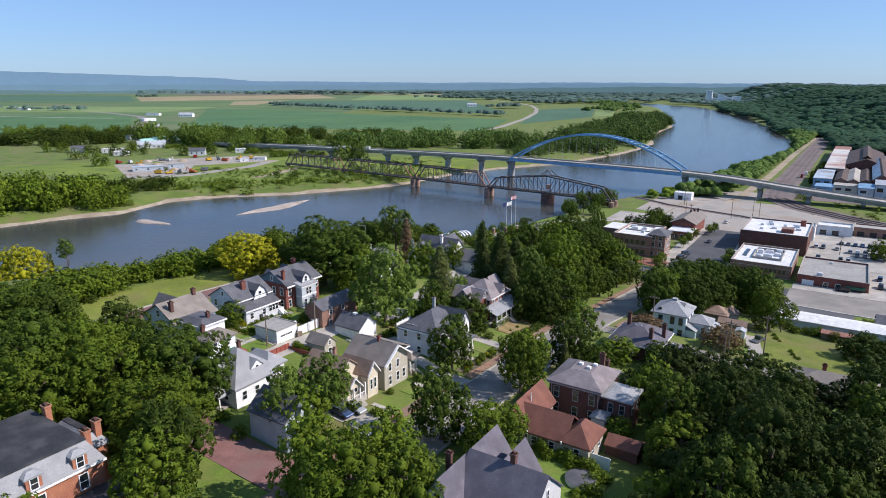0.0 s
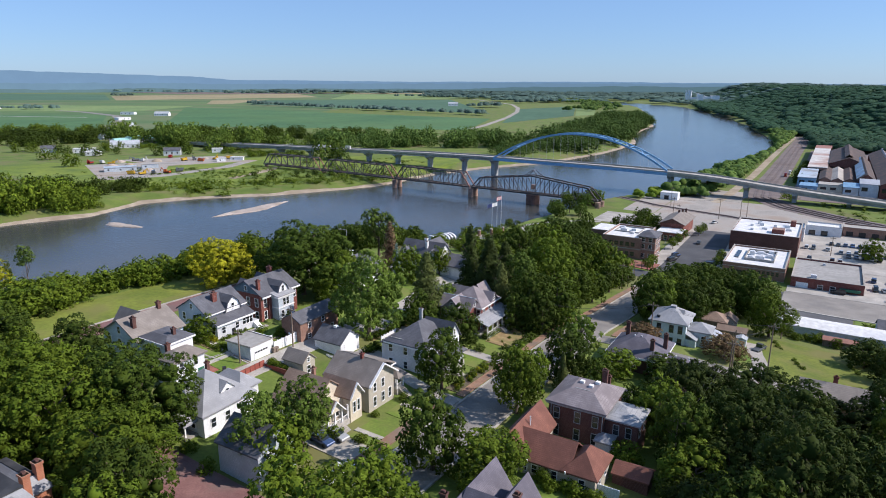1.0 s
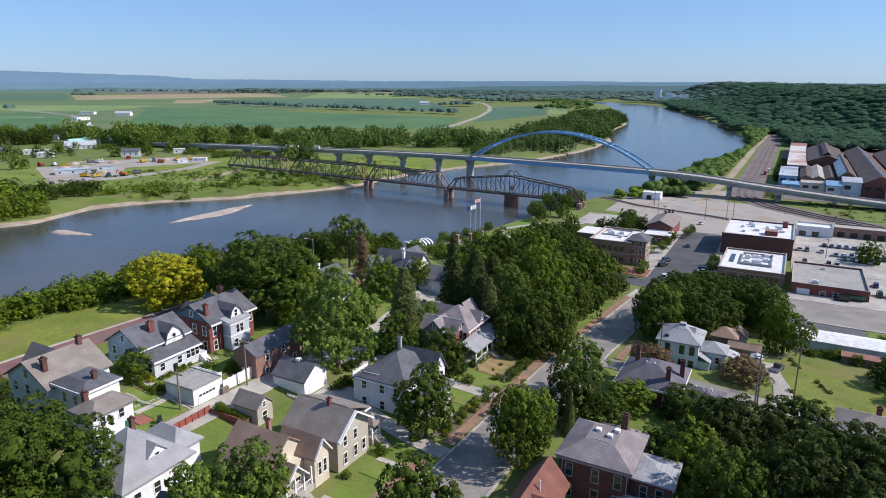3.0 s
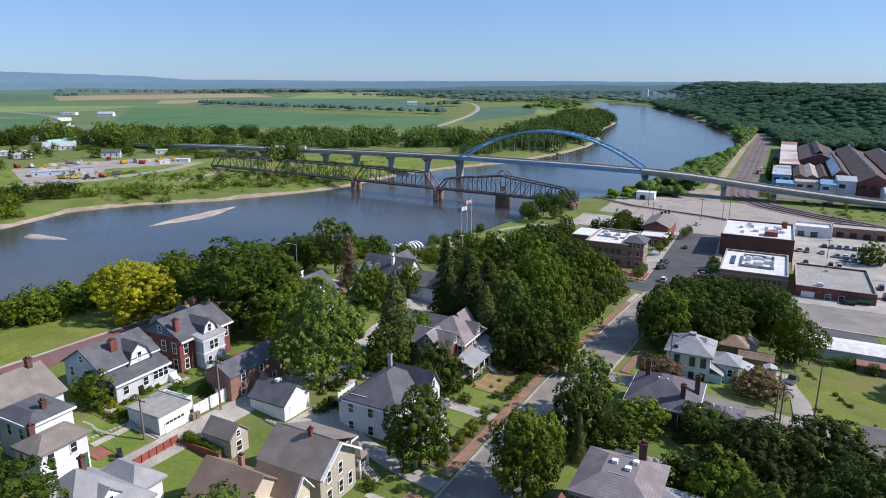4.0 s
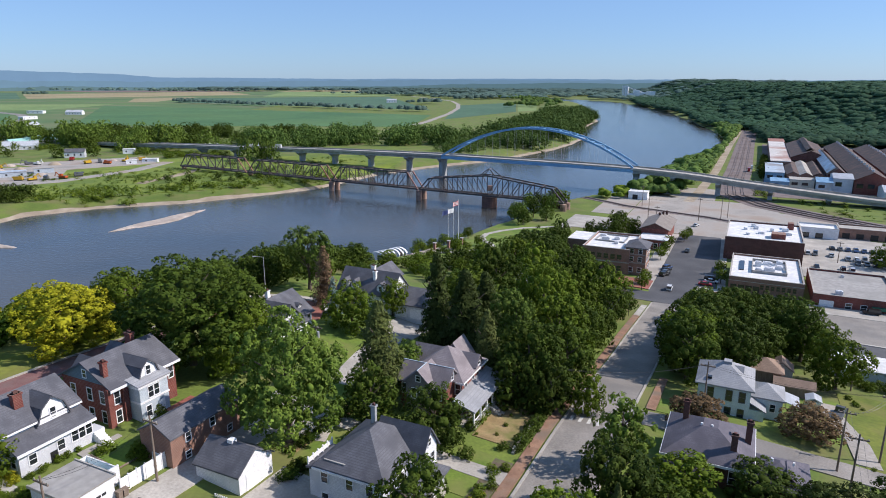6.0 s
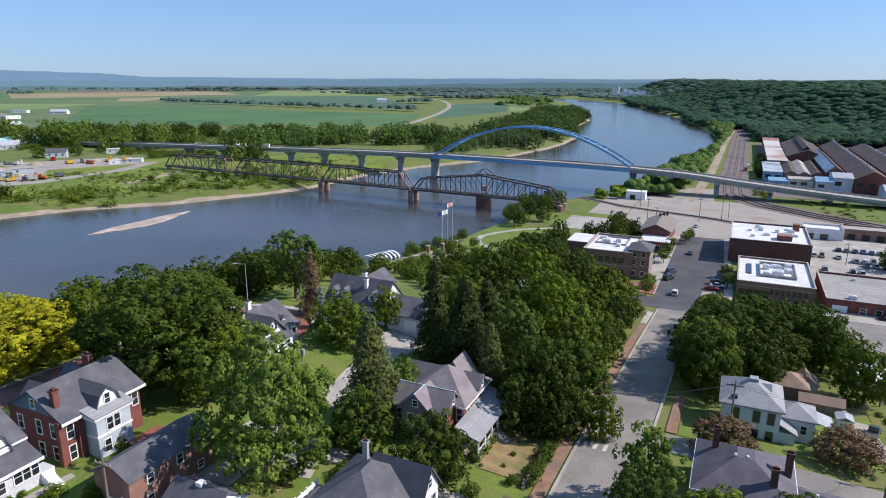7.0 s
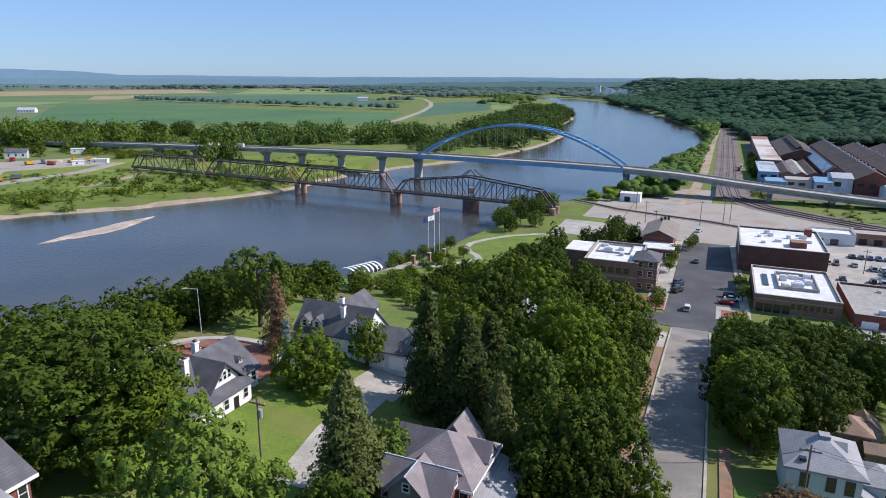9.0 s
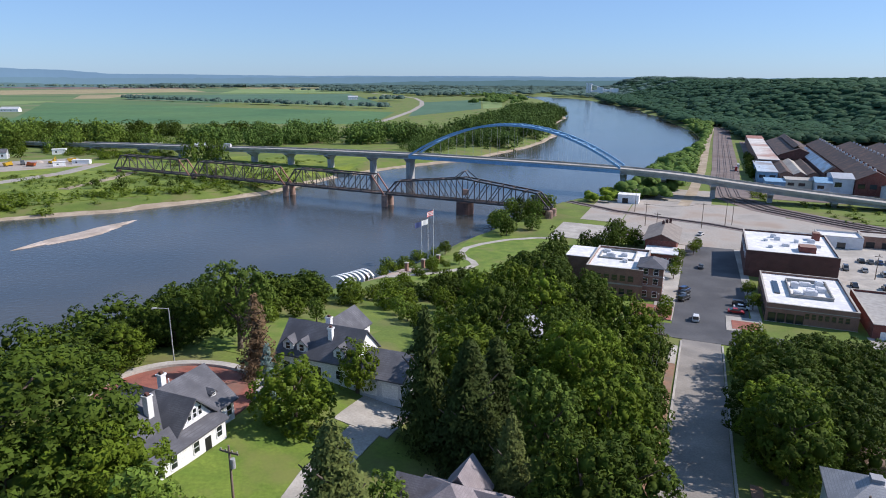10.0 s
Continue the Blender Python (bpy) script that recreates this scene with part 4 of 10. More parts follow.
laid("garden_wall", rings, CONCRETE, "low pale stone wall round the turning circle", "wall", 0.55)

strip("driveway", [at(-60.6, -0.6), at(-60.3, -4.5), at(-59.4, -9.6), at(-57.5, -15.6), at(-55.5, -22)], 3.2, CONCRETE, "pale concrete drive from the street to the back garage", "driveway", lift=0.15)
strip("path", [at(-80.5, -44.6), at(-74.2, -44.5)], 0.9, CONCRETE, "narrow concrete path between two gardens", "path", lift=0.16)
strip("path", [at(-74.2, -50.5), at(-74.2, -38.8)], 0.9, CONCRETE, "narrow concrete path behind the blue house", "path", lift=0.16)
strip("path", [at(-67.6, -8.2), at(-67.2, -1.4)], 1.1, CONCRETE, "concrete front path of the beige house", "path", lift=0.17)
strip("path", [at(-79.5, -9.0), at(-79.3, -2)], 1.1, CONCRETE, "concrete front path of the tan house", "path", lift=0.17)
sheet("path", block(-74.3, -72.9, -55.5, -49.6), CONCRETE, "pale stone terrace before the blue house", "path", lift=0.3)
sheet("garden_bed", block(-75.6, -74.5, -54.6, -48.2), MULCH, "brown planted bed below the terrace", "garden bed", lift=0.18)
sheet("path", block(-82.2, -80, -43.6, -41.2), BRICK_PAVING, "small red brick patch behind the house", "path", lift=0.17)
strip("path", [at(-64.7, -50.3), at(-64.7, -43.6)], 0.8, CONCRETE, "narrow path beside the back garden", "path", lift=0.16)
strip("path", [at(-64.7, -50.0), at(-59.2, -49.8)], 0.8, CONCRETE, "narrow path behind the blue house", "path", lift=0.16)
sheet("garden_bed", block(-73.8, -72.6, -50, -44.5), SOIL, "flower bed below the pale blue house", "garden bed", lift=0.12)
sheet("gravel_yard", block(362.5, 705, 32, 176), BALLAST, "dark cinder ground round the foundry", "yard", lift=0.1, step=12)

# ---- houses on the bluff; every house has its own x (towards the street) and y (downhill) ----
def walls(house, mat, *rows, label=""):
    return part("wall", boxes(*rows), mat, house, label)


def row_of(house, face, k, us, z, wide=0.9, high=1.5, **more):
    for u in us:
        window(house, face, k, u, z, wide, high, **more)


def gambrel(house, face, k0, k1, u, z, half, wall_mat, roof_mat, win=1):
    """A gambrel dormer that looks towards +x, from k0 (in the roof) to k1 (its front)."""
    lower, upper, top = half * 0.78, half * 0.72, half * 1.5
    shape = [(u - half, z), (u + half, z), (u + half * 0.66, z + top * 0.62), (u, z + top), (u - half * 0.66, z + top * 0.62)]
    dormer = part("dormer", prism(bmesh.new(), shape, "x", k0, k1), wall_mat, house, "gambrel dormer with pale front")
    bm = bmesh.new()
    for a, b in ((1, 2), (2, 3), (3, 4), (4, 0)):
        (ua, za), (ub, zb) = shape[a], shape[b]
        d = Vector((ub - ua, zb - za)).normalized()
        nu, nz = d.y * 0.16, -d.x * 0.16
        if nz < 0 and abs(d.x) > 0.3:
            nu, nz = -nu, -nz
        if abs(d.x) <= 0.3 and (ua + ub) / 2 < u:
            nu = -abs(nu)
        prism(bm, [(ua, za), (ub, zb), (ub + nu, zb + nz), (ua + nu, za + nz)], "x", k0, k1 + 0.3)
    part("dormer_roof", bm, roof_mat, house)
    for j in range(win):
        window(house, "x+", k1, u + (j - (win - 1) / 2) * 1.0, z + 0.35, 0.7, 1.3)


def gable_dormer(house, face, k0, k1, u, z, half, tall, wall_mat, roof_mat, glass=(0.6, 0.9)):
    """A small gabled dormer on a roof. face: the side that it looks to; k0 lies in the roof, k1 is its front."""
    axis, a, b = ("x", k0, k1) if face[0] == "x" else ("y", k0, k1)
    shape = [(u - half, z), (u + half, z), (u + half, z + tall), (u, z + tall + half * 0.9), (u - half, z + tall)]
    part("dormer", prism(bmesh.new(), shape, axis, a, b), wall_mat, house)
    bm, out = bmesh.new(), 0.2 if face[1] == "+" else -0.2
    for side in (-1, 1):
        prism(bm, [(u, z + tall + half * 0.9), (u + side * (half + 0.2), z + tall - 0.18), (u + side * (half + 0.2), z + tall - 0.02), (u, z + tall + half * 0.9 + 0.16)], axis, a, b + out)
    part("dormer_roof", bm, roof_mat, house)
    window(house, face, k1, u, z + 0.2, *glass)


def mansion():
    h = house_at(-130.9, -25.5, "red brick mansion with pale slate mansard and black flat roof", "mansion")
    x, y = 8.0, 7.2
    walls(h, ORANGE_BRICK, (-x, x, -y, y, -1.5, 6.6), label="orange-red brick wall")
    part("cornice", boxes((-x - 0.35, x + 0.35, -y - 0.35, y + 0.35, 6.3, 6.6)), WHITE_PAINT, h)
    part("mansard", hip_roof(bmesh.new(), -x, x, -y, y, 6.62, 9.4, over=0.3, run=1.5), PALE_SHINGLE, h, "pale slate mansard slope")
    part("roof", boxes((-x + 1.1, x - 1.1, -y + 1.1, y - 1.1, 9.404, 9.6)), DARK_MEMBRANE, h, "black flat roof")
    part("wing_wall", boxes((-5, 3.5, y, y + 3.2, -1.5, 6.0)), ORANGE_BRICK, h)
    part("wing_roof", hip_roof(bmesh.new(), -5, 3.5, y + 0.3, y + 3.2, 6.0, 7.6, over=0.3, run=1.2), PALE_SHINGLE, h)
    part("wing_flat_roof", boxes((-4.0, 2.5, y + 1.3, y + 2.2, 7.604, 7.75)), DARK_MEMBRANE, h)
    row_of(h, "x+", x, (-5.2, -0.5, 4.6), 0.6, 1.0, 2.0)
    row_of(h, "x+", x, (-5.2, -0.5, 4.6), 3.7, 1.0, 2.0)
    row_of(h, "y+", y, (5.5,), 3.7, 1.0, 2.0)
    row_of(h, "y-", -y, (-5, 0, 5), 3.7, 1.0, 2.0)
    for u in (-1.0, 4.4):
        part("dormer", boxes((x - 1.6, x + 0.15, u - 0.9, u + 0.9, 6.6, 8.6)), ORANGE_BRICK, h)
        part("dormer_roof", hip_roof(bmesh.new(), x - 2.2, x + 0.1, u - 0.9, u + 0.9, 8.62, 9.1, over=0.2, run=0.7), PALE_SHINGLE, h)
        window(h, "x+", x + 0.15, u, 6.9, 0.8, 1.4)
    for u, v, z in ((7.0, -6.2, 11.0), (-3.5, 6.6, 11.0), (2.6, 9.7, 9.2), (3.6, 7.7, 9.0), (-6.5, -4, 11)):
        chimney(h, u, v, 6, z, 1.0, 0.8, ORANGE_BRICK)
    part("porch_roof", hip_roof(bmesh.new(), x, x + 3.6, -3.0, y + 2.2, 3.0, 3.5, over=0.3, run=1.2), DARK_MEMBRANE, h, "black porch roof with white cornice")
    part("porch_floor", boxes((x, x + 3.6, -3.0, y + 2.2, -1.5, 0.3)), CONCRETE, h)
    posts(h, [(x + 3.3, v) for v in (-2.7, 1.2, 5.0, 8.9)] + [(x + 0.4, 8.9)], 0.3, 2.8, 0.3)


def purple_house():
    h = house_at(-94.6, 24.3, "pale grey house with steep purple slate cross gables")
    walls(h, PALE_BOARD, (-7, 7, -5, 5, -1.5, 4.6))
    w, r = bmesh.new(), bmesh.new()
    gable_walls(w, -4.0, 7, -5, 5, 4.6, 8.9, "x")
    gable_roof(r, -4.0, 7, -5, 5, 4.6, 8.9, "x")
    for u, half, y0, y1 in ((-4.6, 2.6, 0, 8.2), (0.4, 2.4, 0, 7.2), (-4.6, 2.4, -7.6, 0)):
        box(w, u - half, u + half, min(y0, y1) + 0.2, max(y0, y1) - 0.2, -1.5, 4.6)
        gable_walls(w, u - half, u + half, y0, y1, 4.6, 8.3, "y")
        gable_roof(r, u - half, u + half, y0, y1, 4.6, 8.3, "y")
    part("gable", w, PALE_BOARD, h, "pale grey gable wall")
    part("roof", r, PURPLE_SLATE, h, "purple-grey slate roof")
    part("porch_roof", gable_roof(bmesh.new(), 5.5, 11, -9.5, -5.2, 2.8, 4.4, "x"), PURPLE_SLATE, h)
    walls(h, PALE_BOARD, (6, 10.8, -9.2, -5, -1.5, 2.8))
    part("bay", boxes((-8.4, -3.6, -9.4, -7.6, -1.5, 2.6)), PALE_BOARD, h)
    part("bay_roof", hip_roof(bmesh.new(), -8.4, -3.6, -9.4, -7.4, 2.6, 3.3, run=0.9), PURPLE_SLATE, h)
    chimney(h, 2.2, 0.2, 7.5, 10.4, 0.7, 0.7, DARK_BRICK)
    chimney(h, -6.0, -2.5, 6, 9.2, 0.8, 0.6, DARK_BRICK)
    row_of(h, "y-", -5, (0.2, 3.6), 1.0, 1.6, 1.6)
    row_of(h, "y-", -7.6, (-4.6,), 4.8, 0.9, 1.6)
    row_of(h, "x+", 7, (-1.2, 1.6), 1.0)
    row_of(h, "x+", 7, (0.4,), 4.9, 0.6, 1.7)
    row_of(h, "y-", -9.4, (-7, -5), 0.4)
    # round covered pool in the yard
    x, y = at(-79.3, 30.4)
    yard = thing("pool_cover", pose(x, y, ground_at(x, y)), "round dark grey covered garden pool on the lawn", "garden pool")
    part("rim", rod(bmesh.new(), (0, 0, -0.2), (0, 0, 0.9), 2.3, 2.3, 24), PALE_BOARD, yard)
    part("cover", rod(bmesh.new(), (0, 0, 0.904), (0, 0, 1.25), 2.35, 0.5, 24), SLATE, yard, "dark grey cover")


def red_roof_house():
    h = house_at(-71.5, 23.5, "low cream house with a brick-red shingle roof")
    walls(h, BEIGE_BOARD, (-6, 6.3, -3.3, 3.6, -1.2, 3.0))
    w, r = bmesh.new(), bmesh.new()
    gable_walls(w, -6, 1.5, -3.3, 3.6, 3.0, 5.7, "x")
    gable_roof(r, -6.5, 2.2, -3.3, 3.6, 3.0, 5.7, "x")
    hip_roof(r, 1.6, 6.3, -3.3, 3.6, 3.0, 5.4, over=0.45)
    box(w, -9.6, -4.4, -3.6, 8.2, -1.2, 3.2)
    gable_walls(w, -9.6, -4.4, -3.6, 8.2, 3.2, 6.3, "y")
    gable_roof(r, -9.6, -4.4, -3.6, 8.2, 3.2, 6.3, "y")
    part("gable", w, BEIGE_BOARD, h)
    part("roof", r, RED_SHINGLE, h, "brick-red shingle roof")
    for k in (-3.9, 2.0):
        part("verge_board", boxes((k - 0.1, k + 0.1, -3.9, -3.7, 2.6, 3.1)), WHITE_PAINT, h)
    row_of(h, "y-", -3.3, (-4.5, -2.9, 0.2, 4.4), 0.9, 0.8, 1.3)
    row_of(h, "x+", 6.3, (-1.2, 1.6), 1.0, 0.8, 1.3)
    row_of(h, "y-", -3.6, (-7,), 1.0, 1.2, 1.4)
    part("vent_pipe", rod(bmesh.new(), (-6.0, 2.0, 5.2), (-6.0, 2.0, 6.8), 0.1), WHITE_PAINT, h)
    shed = house_at(-67.0, 33.2, "small garden shed with a brick-red roof", "shed", category="shed")
    walls(shed, DARK_BRICK, (-2.6, 2.6, -1.8, 1.8, -1, 2.0))
    part("roof", gable_roof(bmesh.new(), -2.6, 2.6, -1.8, 1.8, 2.0, 3.0, "x", over=0.3), RED_SHINGLE, shed)
    part("gable", gable_walls(bmesh.new(), -2.6, 2.6, -1.8, 1.8, 2.0, 3.0, "x"), DARK_BRICK, shed)
    fence = thing("garden_fence", pose(*at(-79.8, 26), ground_at(*at(-73.6, 27)), 0, 0, -33), "pale blue-grey board fence round the garden", "fence")
    for j in range(12):
        part("board", boxes((-5 + j * 1.0, -4.03 + j * 1.0, 6.2, 6.3, -0.8, 1.8)), SKY_BOARD, fence)


def brick_villa():
    h = house_at(-56, 22, "dark red brick house with a mauve hipped roof and pale cornice")
    walls(h, DARK_BRICK, (-4.8, 4.6, -5, 5, -1.5, 6.2))
    part("cornice", boxes((-5.15, 4.95, -5.35, 5.35, 6.0, 6.35)), CONCRETE_PIER, h)
    part("roof", hip_roof(bmesh.new(), -4.8, 4.6, -5, 5, 6.6, 8.2, over=0.5, run=3.2), MAUVE_SLATE, h, "mauve slate roof with a flat deck")
    part("wing", boxes((4.6, 9.8, -4.2, 1.8, -1.5, 5.3)), DARK_BRICK, h)
    part("wing_roof", hip_roof(bmesh.new(), 4.4, 9.8, -4.2, 1.8, 5.6, 6.4, over=0.45), PALE_SHINGLE, h, "pale grey hipped roof")
    part("entry", boxes((4.0, 6.4, -7.0, -4.2, -1.5, 2.6)), PALE_BOARD, h)
    part("entry_roof", hip_roof(bmesh.new(), 4.0, 6.4, -7.0, -4.4, 2.7, 3.6, over=0.3), PALE_SHINGLE, h)
    row_of(h, "y-", -5, (-3.4, 0.2, 3.2), 3.6, 0.9, 1.9, frame_mat=CONCRETE_PIER)
    row_of(h, "y-", -5, (-3.4, 0.2, 3.2), 0.5, 0.9, 1.9, frame_mat=CONCRETE_PIER)
    row_of(h, "y-", -4.2, (6.4, 8.4), 2.9, 0.8, 1.7, frame_mat=CONCRETE_PIER)
    row_of(h, "x+", 9.8, (-2.8, 0.2), 2.9, 0.8, 1.7, frame_mat=CONCRETE_PIER)
    row_of(h, "x-", -4.8, (-2.5, 2.5), 3.6, 0.9, 1.9, frame_mat=CONCRETE_PIER)
    for u, v in ((-1.0, 0.5), (0.8, -0.4), (1.4, 1.4)):
        part("roof_vent", boxes((u - 0.35, u + 0.35, v - 0.35, v + 0.35, 8.0, 8.6)), WHITE_PAINT, h)
    chimney(h, 1.8, 4.0, 7.2, 9.8, 0.9, 0.6, DARK_BRICK)
    part("downpipe", boxes((-4.4, -4.28, -5.14, -5.02, -1.2, 6.0)), CONCRETE_PIER, h)
    part("downpipe", boxes((4.3, 4.42, -5.14, -5.02, -1.2, 6.0)), CONCRETE_PIER, h)
    part("roof_seam", boxes((-1.4, 1.2, -2.02, -1.9, 8.2, 8.28)), CONCRETE_PIER, h)
    k = house_at(-45.5, 22.5, "dark brick outbuilding with a grey hipped roof", "outbuilding")
    walls(k, DARK_BRICK, (-3.5, 3.5, -2.6, 2.6, -1, 3.0))
    part("roof", hip_roof(bmesh.new(), -3.5, 3.5, -2.6, 2.6, 3.0, 4.8), MAUVE_SLATE, k)
    chimney(k, 0, 1, 3.5, 6.0, 0.6, 0.6, DARK_BRICK)


def beige_house():
    h = house_at(-70.2, -15.2, "beige clapboard house with a taupe gable roof")
    walls(h, BEIGE_BOARD, (-4.8, 4.6, -3.7, 3.7, -1.2, 5.2))
    part("gable", gable_walls(bmesh.new(), -4.8, 4.6, -3.7, 3.7, 5.2, 7.9, "x"), BEIGE_BOARD, h)
    part("roof", gable_roof(bmesh.new(), -4.8, 4.6, -3.7, 3.7, 5.2, 7.9, "x", over=0.6), TAUPE_SHINGLE, h, "taupe shingle roof")
    part("verge_board", gable_roof(bmesh.new(), 4.8, 5.1, -3.7, 3.7, 5.1, 7.75, "x", over=0.5, thick=0.3), WHITE_PAINT, h)
    walls(h, BEIGE_BOARD, (-3.6, 3.2, 3.7, 5.0, -1.2, 5.6), label="beige side bay")
    part("side_roof", prism(bmesh.new(), [(0.0, 7.98), (5.6, 5.5), (5.6, 5.72), (0.0, 8.2)], "x", -4.2, 3.9), TAUPE_SHINGLE, h, "taupe roof slope over the side bay")
    part("eave_board", boxes((-4.2, 3.9, 5.5, 5.62, 5.3, 5.5), (3.8, 3.92, 3.9, 5.5, 5.45, 5.7)), WHITE_PAINT, h)
    row_of(h, "x+", 3.2, (4.35,), 3.4, 0.7, 1.4)
    part("porch", boxes((0.5, 4.4, 5.0, 7.4, -1.2, 0.5)), BEIGE_BOARD, h)
    part("porch_roof", hip_roof(bmesh.new(), 0.0, 4.6, 5.0, 7.5, 3.0, 4.3, over=0.3), TAUPE_SHINGLE, h)
    part("porch_wall", boxes((-1.5, 1.5, 5.0, 7.0, 0.0, 3.0)), BEIGE_BOARD, h)
    posts(h, [(4.2, 5.2), (4.2, 7.2), (2.4, 7.2)], 0.5, 3.0, 0.25)
    part("railing", boxes((4.15, 4.25, 5.2, 7.2, 1.3, 1.4), *[(4.17, 4.23, v, v + 0.05, 0.5, 1.3) for v in np.arange(5.4, 7.2, 0.3)]), WHITE_PAINT, h)
    row_of(h, "x+", 4.6, (-2.0, 0.4), 3.3, 0.75, 1.5)
    row_of(h, "x+", 4.6, (-2.0, 0.4, 2.4), 0.5, 0.75, 1.7)
    row_of(h, "y-", -3.7, (-2.5, 1.5), 3.2, 0.8, 1.4)
    steps(h, "x+", 4.4, 6.2, -0.8, 0.5, 1.4)
    chimney(h, 0.6, -0.2, 7.0, 8.9, 0.5, 0.5, BRICK)


def tan_house():
    h = house_at(-79.8, -17.4, "tan house with a brown cross-gabled roof and white porch")
    walls(h, TAN_BOARD, (-5.4, 4.6, -4.2, 4.2, -1.5, 3.7))
    w, r, white = bmesh.new(), bmesh.new(), bmesh.new()
    gable_roof(r, -5.4, 3.2, -4.2, 4.2, 3.7, 7.0, "x")
    gable_walls(w, -5.4, 3.2, -4.2, 4.2, 3.7, 7.0, "x")
    for u, half, k, e, top in ((2.9, 1.5, 6.4, 4.2, 6.2), (-2.2, 1.9, 6.2, 2.9, 4.9)):
        gable_roof(r, 0, k, u - half, u + half, e, top, "x", over=0.35)
        gable_walls(w, 0, k, u - half, u + half, e, top, "x")
        gable_roof(white, k + 0.05, k + 0.3, u - half, u + half, e - 0.08, top - 0.1, "x", over=0.3, thick=0.25)
    box(w, 3.0, 6.4, 1.4, 4.4, -1.5, 4.2)
    part("gable", w, TAN_BOARD, h, "tan clapboard gable")
    part("roof", r, BROWN_SHINGLE, h, "brown shingle roof")
    part("verge_board", white, WHITE_PAINT, h)
    part("porch_floor", boxes((4.6, 6.4, -4.2, 1.2, -1.5, 0.4)), CONCRETE, h)
    posts(h, [(6.1, v) for v in (-3.9, -2.2, -0.5, 1.0)], 0.4, 2.9)
    part("railing", boxes((6.05, 6.15, -3.9, 1.0, 1.1, 1.2), *[(6.07, 6.13, v, v + 0.05, 0.4, 1.1) for v in np.arange(-3.7, 1.0, 0.35)]), WHITE_PAINT, h)
    row_of(h, "x+", 6.4, (2.4, 3.5), 1.0, 0.6, 1.9)
    row_of(h, "x+", 4.6, (-3, 0), 0.9, 0.9, 1.6)
    row_of(h, "y-", -4.2, (-3, 0, 2.6), 1.0)
    chimney(h, -1.6, 1.6, 5.4, 7.5, 0.6, 0.55, CLAY_BRICK)
    steps(h, "x+", 6.4, -1.2, -1.0, 0.4, 1.6)


def white_cottage():
    h = house_at(-91.5, -30.5, "white clapboard house with a pale grey hipped roof")
    walls(h, WHITE_BOARD, (-5, 5.5, -5, 5, -1.5, 3.6))
    part("roof", hip_roof(bmesh.new(), -5, 5.5, -5, 5, 3.6, 8.2, over=0.5), PALE_SHINGLE, h, "pale grey shingle roof")
    gable_dormer(h, "x+", 0, 4.2, 1.0, 4.3, 1.3, 1.0, WHITE_BOARD, PALE_SHINGLE)
    gable_dormer(h, "y-", 0, -4.2, -0.5, 4.3, 1.5, 1.0, WHITE_BOARD, PALE_SHINGLE)
    part("back_wing", boxes((-4, 3, 5, 8.5, -1.5, 3.2)), WHITE_BOARD, h)
    part("back_roof", hip_roof(bmesh.new(), -4, 3, 4.6, 8.5, 3.2, 5.2), PALE_SHINGLE, h)
    chimney(h, -1.0, 1.6, 6.5, 8.5, 0.55, 0.55, DARK_BRICK)
    row_of(h, "x+", 5.5, (-3.2, -0.4, 2.6), 0.9)
    row_of(h, "y-", -5, (-3, 0, 3), 0.9)
    part("porch_roof", hip_roof(bmesh.new(), -2, 4, -7.4, -5, 2.6, 3.4, over=0.3, run=1.2), PALE_SHINGLE, h)
    part("porch_floor", boxes((-2, 4, -7.4, -5, -1.5, 0.2)), CONCRETE, h)
    posts(h, [(-1.7, -7.1), (1, -7.1), (3.7, -7.1)], 0.2, 2.5)


